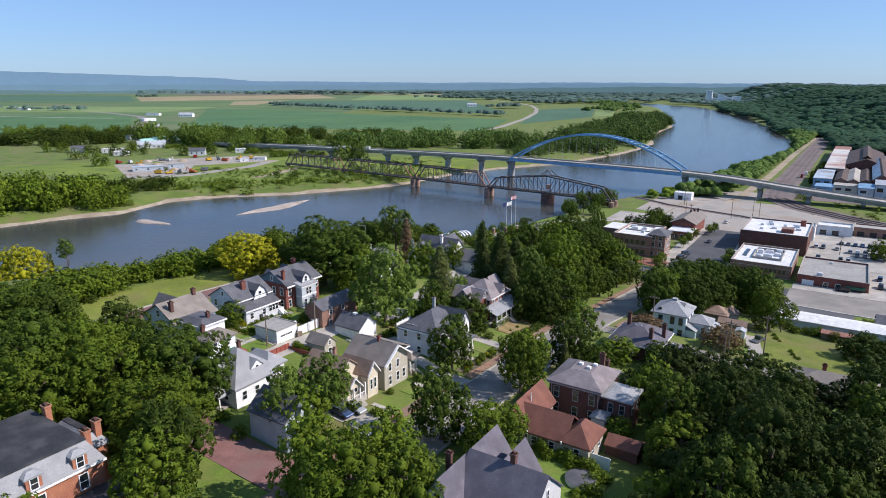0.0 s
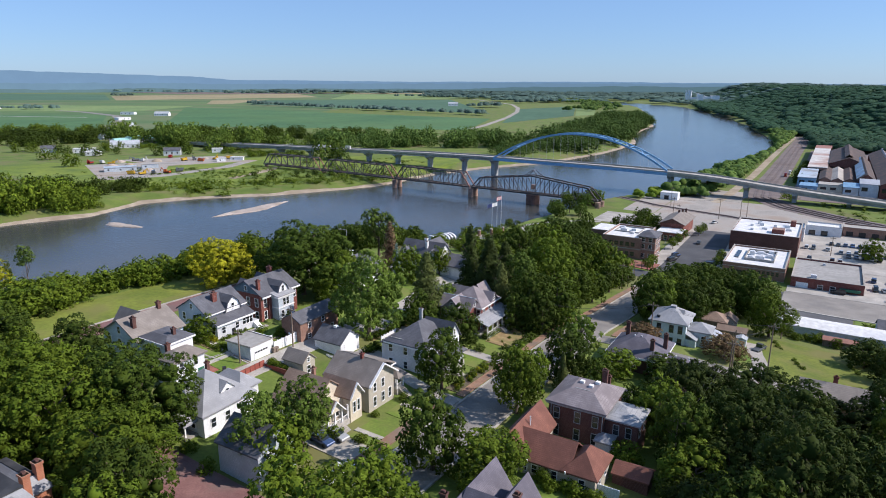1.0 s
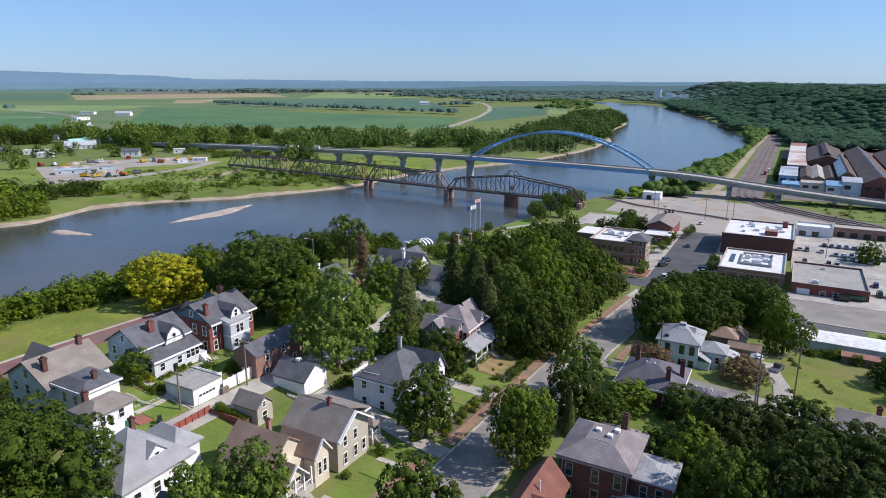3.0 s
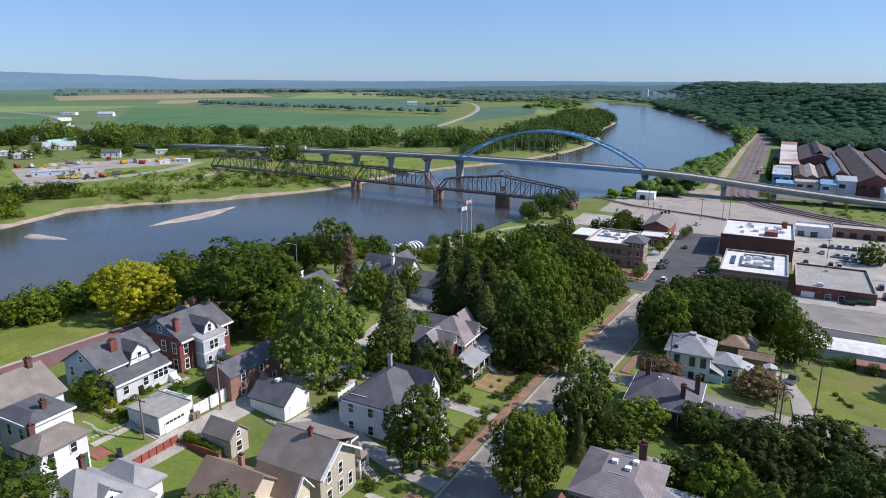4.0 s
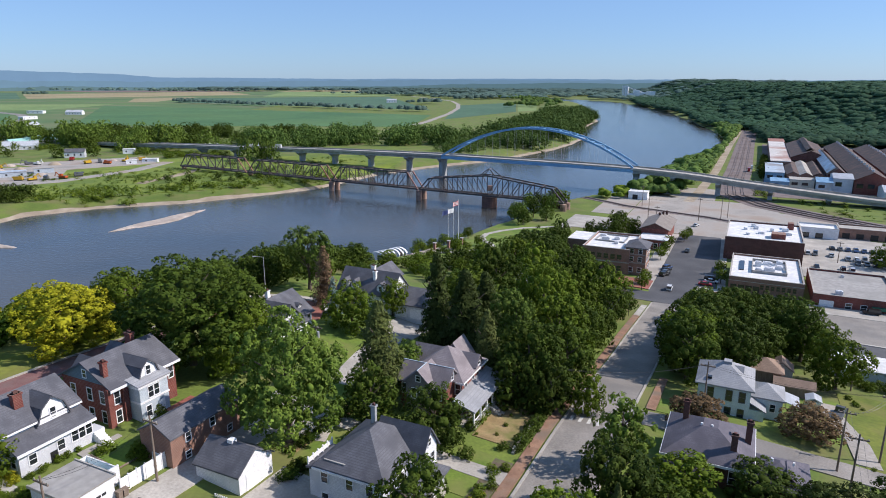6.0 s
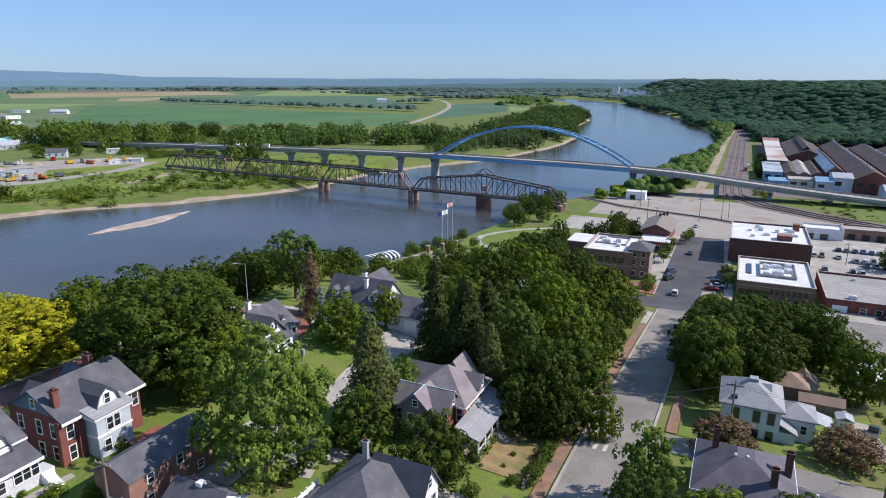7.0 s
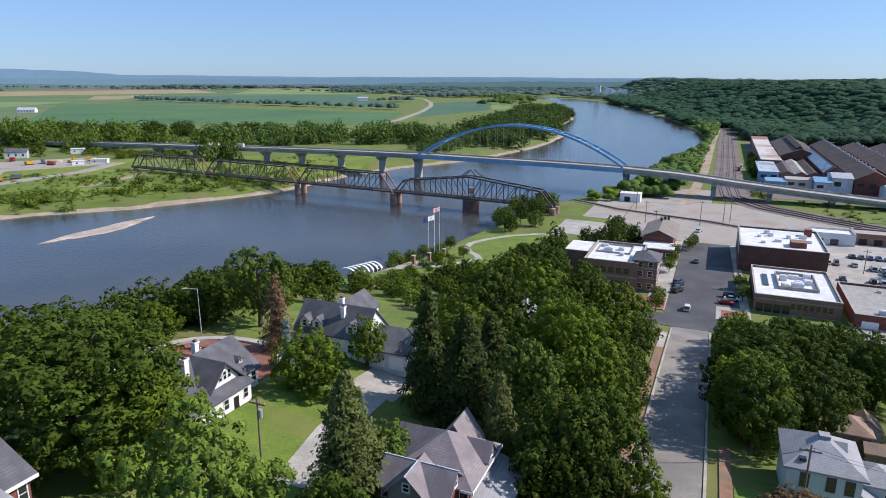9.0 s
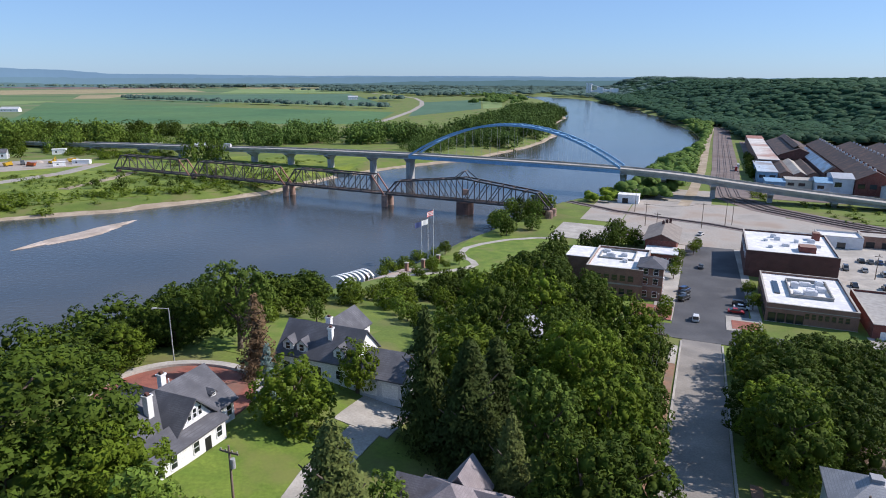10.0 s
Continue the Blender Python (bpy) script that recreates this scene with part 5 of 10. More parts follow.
def long_grey_house():
    h = house_at(-86.5, -50, "large pale blue house with a taupe roof and white rear wings")
    walls(h, SKY_BOARD, (-12, -1.8, -2.4, 7.4, -1.5, 5.6))
    part("gable", gable_walls(bmesh.new(), -12, -1.8, -2.4, 7.4, 5.6, 8.5, "y"), SKY_BOARD, h)
    part("roof", gable_roof(bmesh.new(), -12, -1.8, -2.4, 7.4, 5.6, 8.5, "y", over=0.6), TAUPE_SHINGLE, h, "taupe shingle roof")
    part("back_gable", gable_walls(bmesh.new(), -14, -8, 1.0, 5.0, 5.6, 8.0, "x"), SKY_BOARD, h)
    part("back_roof", gable_roof(bmesh.new(), -14, -7, 1.0, 5.0, 5.6, 8.2, "x", over=0.4), TAUPE_SHINGLE, h)
    walls(h, WHITE_BOARD, (-1.8, 5.2, -1.4, 4.2, -1.5, 6.1), label="white rear wing")
    part("wing_roof", hip_roof(bmesh.new(), -1.9, 5.2, -1.4, 4.2, 6.1, 6.9, over=0.4, run=1.8), SLATE, h, "charcoal roof of the rear wing")
    part("cornice", boxes((5.5, 5.62, -1.8, 4.6, 5.75, 6.1), (-1.8, 5.6, -1.92, -1.8, 5.75, 6.1)), WHITE_PAINT, h)
    walls(h, WHITE_BOARD, (5.2, 9.9, -3.4, 2.8, -1.5, 4.4), label="white rear wing")
    part("wing_roof", hip_roof(bmesh.new(), 5.3, 9.9, -3.4, 2.8, 4.4, 5.6, over=0.45, run=2.2), TAUPE_SHINGLE, h, "taupe roof of the rear wing")
    row_of(h, "x+", 9.9, (-2.0, 0.9), 2.5, 0.8, 1.3)
    row_of(h, "x+", 9.9, (-2.0,), 0.2, 0.8, 1.2)
    row_of(h, "y-", -3.4, (6.4, 8.4), 2.4, 0.8, 1.3)
    row_of(h, "y-", -1.4, (0.6, 3.2), 3.6, 0.8, 1.5)
    panel(h, "shutter", "x+", 9.9, 1.9, -0.6, 1.3, 2.2, GREEN_PAINT, label="green painted door")
    row_of(h, "y-", -2.4, (-10, -7, -4.2), 3.4)
    row_of(h, "y-", -2.4, (-10, -7, -4.2), 0.5)
    row_of(h, "y-", -2.4, (-6.9,), 6.0, 0.8, 1.3)
    chimney(h, -4.4, -1.0, 6.5, 9.2, 0.8, 0.7, DARK_BRICK)
    chimney(h, 3.8, 1.4, 6, 8.0, 0.6, 0.6, DARK_BRICK)
    chimney(h, -6.6, 6.0, 7, 9.8, 0.7, 0.7, DARK_BRICK)
    chimney(h, 6.2, -1.8, 4.6, 6.6, 0.6, 0.7, DARK_BRICK)


def blue_house():
    h = house_at(-67.3, -56, "pale blue clapboard house with charcoal roof and gambrel dormer")
    walls(h, GREY_BOARD, (-6, 2.6, -5.0, 5.3, -1.2, 5.3))
    part("gable", gable_walls(bmesh.new(), -6, 2.6, -5.0, 5.3, 5.3, 7.9, "y"), GREY_BOARD, h)
    part("roof", gable_roof(bmesh.new(), -6, 2.6, -5.0, 5.3, 5.3, 7.9, "y", over=0.45), SLATE, h, "charcoal shingle roof")
    part("eave_board", boxes((2.98, 3.1, -5.3, 5.6, 4.85, 5.1), (2.6, 2.75, -5.3, 5.6, 4.85, 5.0)), WHITE_PAINT, h)
    walls(h, PALE_BOARD, (2.6, 4.8, -4.2, 5.2, -1.2, 3.1), label="pale grey rear extension")
    part("extension_roof", prism(bmesh.new(), [(2.4, 4.3), (5.3, 3.0), (5.3, 3.2), (2.4, 4.5)], "y", -4.6, 5.7), SLATE, h, "charcoal lean-to roof")
    part("eave_board", boxes((5.3, 5.4, -4.6, 5.7, 2.85, 3.2)), WHITE_PAINT, h)
    gambrel(h, "x+", -1.2, 3.0, 1.7, 4.4, 2.1, WHITE_BOARD, SLATE)
    chimney(h, 0.4, -0.9, 6.0, 8.6, 0.75, 1.1, BRICK)
    row_of(h, "x+", 4.8, (-2.6, 1.0), 1.0, 0.9, 1.3)
    row_of(h, "x+", 4.8, (2.9, 3.9, 4.8), 1.2, 0.85, 1.6)
    panel(h, "door", "x+", 4.8, 0.0, -0.8, 0.95, 2.1, BLACK_METAL, label="dark cellar door")
    row_of(h, "y-", -5.0, (-4.2, -0.8), 3.2)
    row_of(h, "y-", -5.0, (-1.7,), 5.9, 0.7, 1.0)
    row_of(h, "y-", -5.0, (-4.2, -0.8), 0.4)
    row_of(h, "y-", -4.2, (3.7,), 1.0)
    steps(h, "x+", 4.8, 5.9, -0.6, 1.0, 1.2, WHITE_PAINT)
    part("porch", boxes((2.8, 4.8, 5.2, 7.0, -1.2, 1.0)), WHITE_BOARD, h)


def red_villa():
    h = house_at(-52.8, -56.5, "red brick villa with charcoal roof and pale blue gambrel bay")
    walls(h, BRICK, (-5.5, 4.3, -5.3, 5.6, -1.2, 6.0))
    part("gable", gable_walls(bmesh.new(), -5.5, 4.3, -5.3, 5.6, 6.0, 8.7, "y"), BLUE_GABLE, h, "slate-blue shingled gable")
    part("roof", gable_roof(gable_roof(gable_roof(bmesh.new(), -5.5, 4.3, -5.3, 5.6, 6.0, 8.7, "y", over=0.7), -5.4, -0.6, 1.4, 4.2, 6.4, 7.9, "x", over=0.2), -5.4, -0.6, -3.6, -1.0, 6.4, 7.7, "x", over=0.2), SLATE, h, "charcoal shingle roof")
    part("eave_board", boxes((5.0, 5.12, -5.8, 6.1, 5.45, 5.8), (4.3, 4.4, -5.8, 6.1, 5.4, 5.6)), WHITE_PAINT, h)
    part("corner_pilaster", boxes((4.0, 4.7, -6.0, -5.2, -1.2, 5.9)), BRICK, h)
    part("corner_pilaster", boxes((4.0, 4.7, -3.6, -2.8, -1.2, 5.9)), BRICK, h)
    walls(h, GREY_BOARD, (4.3, 6.6, -2.6, 2.2, -1.2, 5.2), label="pale blue bay")
    part("band", boxes((4.3, 6.7, -2.7, 2.3, 2.6, 2.85), (4.3, 6.85, -2.9, 2.5, 5.0, 5.4)), WHITE_PAINT, h)
    part("bay_roof", prism(bmesh.new(), [(3.8, 6.1), (7.0, 5.4), (7.0, 5.55), (3.8, 6.3)], "y", -3.1, 2.7), PALE_SHINGLE, h)
    gambrel(h, "x+", 0.2, 5.4, 0.1, 5.6, 1.7, WHITE_BOARD, SLATE)
    row_of(h, "x+", 6.6, (-0.8, 0.2), 3.1, 0.8, 1.6)
    row_of(h, "x+", 6.6, (-1.4,), 0.4, 0.8, 1.6)
    panel(h, "door", "x+", 6.6, 0.9, -0.2, 1.0, 2.2, WHITE_PAINT)
    row_of(h, "x+", 4.3, (-4.4, 4.8), 3.2, 0.8, 1.8)
    row_of(h, "x+", 4.3, (-4.4,), 0.4, 0.8, 1.8)
    row_of(h, "y-", -5.3, (-3.4, 0.0, 2.6), 3.2, 0.9, 1.8)
    row_of(h, "y-", -5.3, (-3.4, 0.0, 2.6), 0.2, 0.9, 1.8)
    row_of(h, "y-", -5.3, (-0.6,), 6.5, 0.7, 1.1)
    chimney(h, 2.6, -4.6, 6.0, 9.2, 0.7, 0.7)
    chimney(h, -2.0, 3.4, 7.6, 9.8, 1.2, 0.7)
    part("terrace", boxes((6.6, 9.5, 1.0, 6.0, -1.2, 0.1)), BRICK_PAVING, h, "red brick terrace")


def carriage_house():
    h = house_at(-54.5, -41.4, "red brick carriage house with a charcoal roof", "carriage_house")
    walls(h, CLAY_BRICK, (-2.7, 2.7, -6.0, 6.0, -1.2, 4.2))
    part("gable", gable_walls(bmesh.new(), -2.7, 2.7, -6.0, 6.0, 4.2, 5.7, "y"), CLAY_BRICK, h)
    part("roof", gable_roof(bmesh.new(), -2.7, 2.7, -6.0, 6.0, 4.2, 5.7, "y", over=0.3), SLATE, h, "charcoal shingle roof")
    row_of(h, "x+", 2.7, (-3.2, 1.0), 2.6, 0.8, 1.2)
    row_of(h, "x+", 2.7, (-3.4, 0.2, 4.0), 0.3, 0.8, 0.9)
    panel(h, "garage_door", "y-", -6.0, 0.4, -0.6, 2.4, 2.2, WHITE_PAINT)


def garages():
    h = house_at(-70.8, -42.7, "flat-roofed white garage with a sectional door", "garage", category="garage")
    walls(h, GREY_BOARD, (-3.3, 3.12, -2.8, 2.7, -1, 2.6))
    part("front_wall", boxes((3.12, 3.2, -2.8, 2.7, -1, 2.6)), WHITE_BOARD, h, "white front wall")
    part("coping", boxes((-3.55, 3.45, -3.05, -2.85, 2.6, 2.95), (-3.55, 3.45, 2.75, 2.95, 2.6, 2.95)), GREY_MEMBRANE, h)
    part("side_wall", boxes((1.0, 1.2, 2.7, 5.0, -0.6, 2.2)), WHITE_BOARD, h, "white boarded yard wall")
    part("roof", boxes((-3.5, 3.4, -3.0, 2.9, 2.6, 2.8)), GREY_MEMBRANE, h, "grey flat roof")
    panel(h, "garage_door", "x+", 3.2, -0.1, -0.7, 3.6, 2.5, WHITE_PAINT)
    part("door_window", boxes(*[(3.24, 3.28, u, u + 0.55, 1.0, 1.35) for u in np.arange(-1.7, 1.4, 0.68)]), PANE, h)
    x, y = at(-63.7, -39.9)
    fence = thing("garden_fence", pose(x, y, ground_at(x, y), 0, 0, -33), "tall white painted garden fence", "fence")
    for j in range(6):
        part("panel", boxes((-0.05, 0.05, -3.4 + j * 1.2, -2.22 + j * 1.2, -0.6, 2.0)), WHITE_PAINT, fence)
        part("post", boxes((-0.1, 0.1, -3.46 + j * 1.2, -3.34 + j * 1.2, -0.6, 2.15)), WHITE_PAINT, fence)
    for j in range(4):
        part("panel", boxes((-4.8 + j * 1.2, -3.62 + j * 1.2, 3.75, 3.85, -0.6, 1.6)), WHITE_PAINT, fence)
    # white-walled court; the bluish shade inside is painted as a blue slab
    pool = house_at(-66.9, -44.6, "white-walled back court with its bluish shade painted blue", "walled_court", category="pool")
    part("rim", boxes((-2.8, 2.8, -1.2, -1.05, -0.5, 1.7), (-2.8, 2.8, 1.05, 1.2, -0.5, 1.7), (-2.8, -2.65, -1.05, 1.05, -0.5, 1.7), (2.65, 2.8, -1.05, 1.05, -0.5, 1.7)), WHITE_PAINT, pool)
    part("water", boxes((-2.65, 2.65, -1.05, 1.05, -0.5, 0.5)), COURT_BLUE, pool, "blue slab standing in for bluish shade")
    h = house_at(-70.3, -30.4, "beige board garage with a taupe gable roof", "garage", category="garage")
    walls(h, BEIGE_BOARD, (-2.4, 2.6, -1.3, 2.0, -1.2, 2.7))
    part("gable", gable_walls(bmesh.new(), -2.4, 2.6, -1.3, 2.0, 2.7, 4.2, "x"), BEIGE_BOARD, h)
    part("roof", gable_roof(bmesh.new(), -2.4, 2.6, -1.3, 2.0, 2.7, 4.2, "x", over=0.3), TAUPE_SHINGLE, h)
    row_of(h, "x+", 2.6, (0.2,), 2.6, 0.6, 0.8)
    row_of(h, "x+", 2.6, (0.2,), 0.3, 0.9, 1.5)
    h = house_at(-56.8, -32, "white garage with a slate-grey gable roof", "garage", category="garage")
    walls(h, WHITE_BOARD, (-3.5, 3.5, -3.0, 3.0, -1, 2.5))
    part("gable", gable_walls(bmesh.new(), -3.5, 3.5, -3.0, 3.0, 2.5, 4.6, "x"), WHITE_BOARD, h)
    part("roof", gable_roof(bmesh.new(), -3.5, 3.5, -3.0, 3.0, 2.5, 4.6, "x", over=0.35), SLATE, h)
    panel(h, "garage_door", "x+", 3.5, 0.1, -0.4, 3.8, 2.4, WHITE_PAINT)
    panel(h, "door", "y+", 3.0, 1.6, -0.4, 0.9, 2.0, WHITE_PAINT)
    part("cupola", boxes((-0.5, 0.3, -0.4, 0.4, 4.3, 5.0)), WHITE_PAINT, h)
    x, y = at(-75, -26.5)
    fence = thing("garden_fence", pose(x, y, ground_at(x, y), 0, 0, -33), "dark red board fence round a back lawn", "fence")
    for j in range(9):
        part("board", boxes((-9.85, -9.75, -9.0 + j * 1.2, -7.82 + j * 1.2, -0.8, 2.3)), RED_FENCE, fence)
        part("post", boxes((-9.75, -9.63, -9.06 + j * 1.2, -8.94 + j * 1.2, -0.8, 2.4)), RED_FENCE, fence)
    for j in range(7):
        part("board", boxes((-9.7 + j * 1.1, -8.63 + j * 1.1, 1.8, 1.9, -0.8, 1.5)), RED_FENCE, fence)
    x, y = at(-61.5, -25.5)
    fence = thing("picket_fence", pose(x, y, ground_at(x, y), 0, 0, -33), "low white picket fence beside the drive", "fence")
    for j in range(30):
        part("picket", boxes((-5.4 + j * 0.36, -5.2 + j * 0.36, 0, 0.06, -0.5, 1.0)), WHITE_PAINT, fence)
    part("rail", boxes((-5.4, 5.3, 0.06, 0.12, 0.6, 0.72), (-5.4, 5.3, 0.06, 0.12, 0.1, 0.22)), WHITE_PAINT, fence)


def white_hip_house():
    h = house_at(-49.8, -16.2, "pale grey two-storey house with a slate hipped roof and porch")
    walls(h, PALE_BOARD, (-4.0, 5.0, -5.2, 6.0, -1.5, 5.7))
    part("roof", hip_roof(bmesh.new(), -4.0, 5.0, -5.2, 6.0, 5.7, 9.1, over=0.55), SLATE, h, "slate-grey hipped roof")
    part("eave_board", boxes((-4.6, 5.6, -5.85, -5.75, 5.2, 5.5), (5.5, 5.6, -5.75, 6.6, 5.2, 5.5)), WHITE_PAINT, h)
    w, r = bmesh.new(), bmesh.new()
    box(w, 4.6, 6.6, 1.4, 5.6, -1.5, 5.7)
    gable_walls(w, 0, 6.6, 1.4, 5.6, 5.7, 8.6, "x")
    gable_roof(r, 0, 6.6, 1.4, 5.6, 5.7, 8.6, "x", over=0.5)
    part("bay", w, WHITE_BOARD, h, "white gabled bay")
    part("bay_roof", r, SLATE, h)
    part("back_porch", boxes((-5.6, -4.0, -5.0, 0, -1.5, 5.0)), PALE_BOARD, h)
    part("back_roof", hip_roof(bmesh.new(), -5.6, -3.9, -5.0, 0, 5.0, 5.4, over=0.3, run=0.8), SLATE, h)
    for v in np.arange(-5.0, 0.1, 1.0):
        part("baluster", boxes((-5.75, -5.6, v - 0.08, v + 0.08, 5.0, 6.1)), WHITE_PAINT, h)
    part("balustrade", boxes((-5.72, -5.62, -5.0, 0.1, 5.3, 5.85)), WHITE_PAINT, h, "white painted roof balustrade")
    part("roof_deck", boxes((-3.4, -0.4, -4.9, -3.2, 5.9, 6.4)), GREY_MEMBRANE, h, "flat roof deck with a pale rim")
    row_of(h, "y-", -5.2, (-3.2, 0.4, 3.2), 3.4)
    row_of(h, "y-", -5.2, (-3.2, 0.4), 0.4)
    row_of(h, "x+", 6.6, (2.6, 4.4), 3.4)
    row_of(h, "x+", 6.6, (3.5,), 6.2, 0.7, 1.0)
    row_of(h, "x+", 5.0, (-3.2, -0.8), 3.5)
    part("porch_roof", hip_roof(bmesh.new(), 5.0, 8.6, -4.6, 4.8, 2.9, 3.6, over=0.3, run=1.4), SLATE, h)
    part("porch_floor", boxes((5.0, 8.4, -4.6, 4.8, -1.8, 0.4)), CONCRETE, h)
    posts(h, [(8.1, v) for v in (-4.3, -1.4, 1.6, 4.5)], 0.4, 2.8, 0.28)
    steps(h, "x+", 8.4, 0.2, -1.6, 0.4, 1.8)
    part("railing", boxes((8.05, 8.15, -4.3, -1.0, 1.2, 1.3), (8.05, 8.15, 1.4, 4.5, 1.2, 1.3), *[(8.07, 8.13, v, v + 0.06, 0.4, 1.2) for v in np.arange(-4.1, 4.4, 0.4) if abs(v - 0.2) > 1.2]), WHITE_PAINT, h)
    chimney(h, -0.6, 2.2, 7.5, 10.8, 0.6, 0.5, CONCRETE_PIER, "pale rendered chimney")


def brick_hip_house():
    h = house_at(-21.3, -19.2, "red brick house with mauve slate cross gables and a porch")
    walls(h, BRICK, (-4.6, 4.6, -3.4, 5.8, -1.5, 5.8), (-5.0, 3.2, -6.4, -3.4, -1.5, 5.9))
    r, w = hip_roof(bmesh.new(), -4.6, 4.6, -3.6, 5.8, 5.8, 9.3, over=0.55), bmesh.new()
    gable_roof(r, -5.0, 3.2, -6.4, -2.0, 5.9, 7.9, "x", over=0.5)          # front cross wing
    gable_walls(w, -5.0, 3.2, -6.4, -2.0, 5.9, 7.9, "x")
    gable_roof(r, -3.4, 1.0, -7.4, -3.0, 5.9, 8.1, "y", over=0.45)         # gable towards the neighbours
    gable_walls(w, -3.4, 1.0, -7.4, -3.0, 5.9, 8.1, "y")
    gable_roof(r, 1.5, 4.9, 1.4, 4.0, 6.5, 7.9, "x", over=0.4)             # dormer over the porch
    gable_walls(w, 1.5, 4.9, 1.4, 4.0, 6.0, 7.8, "x")
    gable_roof(r, -2.0, 2.2, 3.0, 7.0, 6.2, 9.0, "y", over=0.45)
    gable_walls(w, -2.0, 2.2, 3.0, 7.0, 6.2, 9.0, "y")
    gable_roof(r, -6.2, -1.0, 0.2, 4.0, 6.0, 8.3, "x", over=0.45)
    gable_walls(w, -6.2, -1.0, 0.2, 4.0, 6.0, 8.3, "x")
    box(w, -3.4, 1.0, -7.4, -6.4, -1.5, 5.9)
    part("ridge_cap", boxes((-5.4, 3.6, -4.26, -4.14, 8.02, 8.14), (-1.26, -1.14, -7.8, -4.3, 8.22, 8.34)), PALE_SHEET, h, "pale metal ridge capping")
    part("roof", r, MAUVE_SLATE, h, "mauve slate roof")
    part("gable", w, MAUVE_SLATE, h)
    part("eave_board", boxes((5.1, 5.2, -4.1, 6.3, 5.5, 5.8), (3.7, 5.1, -4.2, -4.1, 5.5, 5.8)), WHITE_PAINT, h)
    row_of(h, "y-", -7.4, (-1.9, -0.5), 3.3, 0.8, 1.7)
    row_of(h, "y-", -7.4, (-1.2,), 6.3, 0.7, 0.9)
    row_of(h, "y-", -6.4, (-4.2, 2.0), 3.3, 0.8, 1.7)
    row_of(h, "y-", -3.4, (3.9,), 3.3, 0.9, 1.8)
    row_of(h, "x+", 3.2, (-4.2,), 6.1, 0.8, 1.1)
    row_of(h, "x+", 4.6, (-2.0, 1.0, 4.0), 3.3, 0.8, 1.7)
    row_of(h, "x+", 4.6, (-3.0, 2.2), 0.5, 0.8, 1.7)
    row_of(h, "x+", 4.9, (2.7,), 6.3, 0.8, 1.0)
    part("porch_roof", prism(bmesh.new(), [(4.6, 4.05), (8.5, 2.85), (8.5, 3.02), (4.6, 4.25)], "y", -7.2, 6.9), PALE_SHINGLE, h, "long pale slate porch roof")
    part("porch_floor", boxes((4.604, 8.1, -6.9, 6.6, -1.8, 0.3)), CONCRETE, h)
    part("porch_beam", boxes((7.95, 8.2, -6.9, 6.6, 2.62, 2.84)), WHITE_PAINT, h)
    posts(h, [(8.05, v) for v in (-6.6, -4.0, -1.4, 1.2, 3.8, 6.3)], 0.3, 2.62, 0.25)
    part("railing", boxes((8.0, 8.1, -6.6, -0.2, 1.1, 1.2), (8.0, 8.1, 1.8, 6.3, 1.1, 1.2), *[(8.02, 8.08, v, v + 0.05, 0.3, 1.1) for v in np.arange(-6.4, 6.2, 0.4) if not -0.2 < v < 1.8]), WHITE_PAINT, h)
    steps(h, "x+", 8.1, 0.8, -1.6, 0.3, 1.6)


def pale_blue_house():
    h = house_at(7.6, 23.2, "pale blue two-storey house with pale grey hipped roof and side wing")
    walls(h, SKY_BOARD, (-4.3, 4.2, -4.6, 4.6, -2, 6.0))
    part("roof", hip_roof(bmesh.new(), -4.3, 4.2, -4.6, 4.6, 6.0, 8.4, over=0.55, flat=0.6), PALE_SHINGLE, h, "pale grey hipped roof")
    part("roof_deck", boxes((-0.6, 0.7, -0.7, 0.7, 8.3, 8.9)), PALE_SHINGLE, h)
    gable_dormer(h, "x+", 0, 2.6, 0.2, 7.0, 0.7, 0.3, SKY_BOARD, PALE_SHINGLE, (0.5, 0.4))
    part("skylight", boxes((-3.0, -2.2, -4.2, -3.4, 6.2, 7.0)), PANE, h)
    for u in (-2.2, 0.8, 2.9):
        for z in (3.4, 0.2):
            window(h, "y-", -4.6, u, z, 0.9, 1.8, frame_mat=SLATE)
    row_of(h, "x+", 4.2, (-2.2, 1.6), 3.4, 0.9, 1.7, frame_mat=SLATE)
    walls(h, SKY_BOARD, (4.2, 9.4, -1.4, 4.2, -2, 3.7), label="pale blue side wing")
    part("wing_roof", hip_roof(bmesh.new(), 4.0, 9.4, -1.4, 4.2, 3.7, 5.3, over=0.4), PALE_SHINGLE, h)
    part("lean_to_roof", prism(bmesh.new(), [(4.2, 3.4), (6.9, 2.0), (6.9, 2.2), (4.2, 3.6)], "y", -4.4, -1.6), PALE_SHINGLE, h)
    walls(h, SKY_BOARD, (4.2, 6.6, -4.0, -1.6, -2, 2.1))
    row_of(h, "y-", -1.4, (7.9,), 1.2, 0.8, 1.4)
    part("carport_roof", prism(bmesh.new(), [(9.4, 3.2), (12.2, 2.4), (12.2, 2.55), (9.4, 3.35)], "y", -0.6, 3.8), TIN, h, "pale metal carport roof")
    posts(h, [(12.0, -0.4), (12.0, 3.6)], -1.4, 2.5, 0.15)


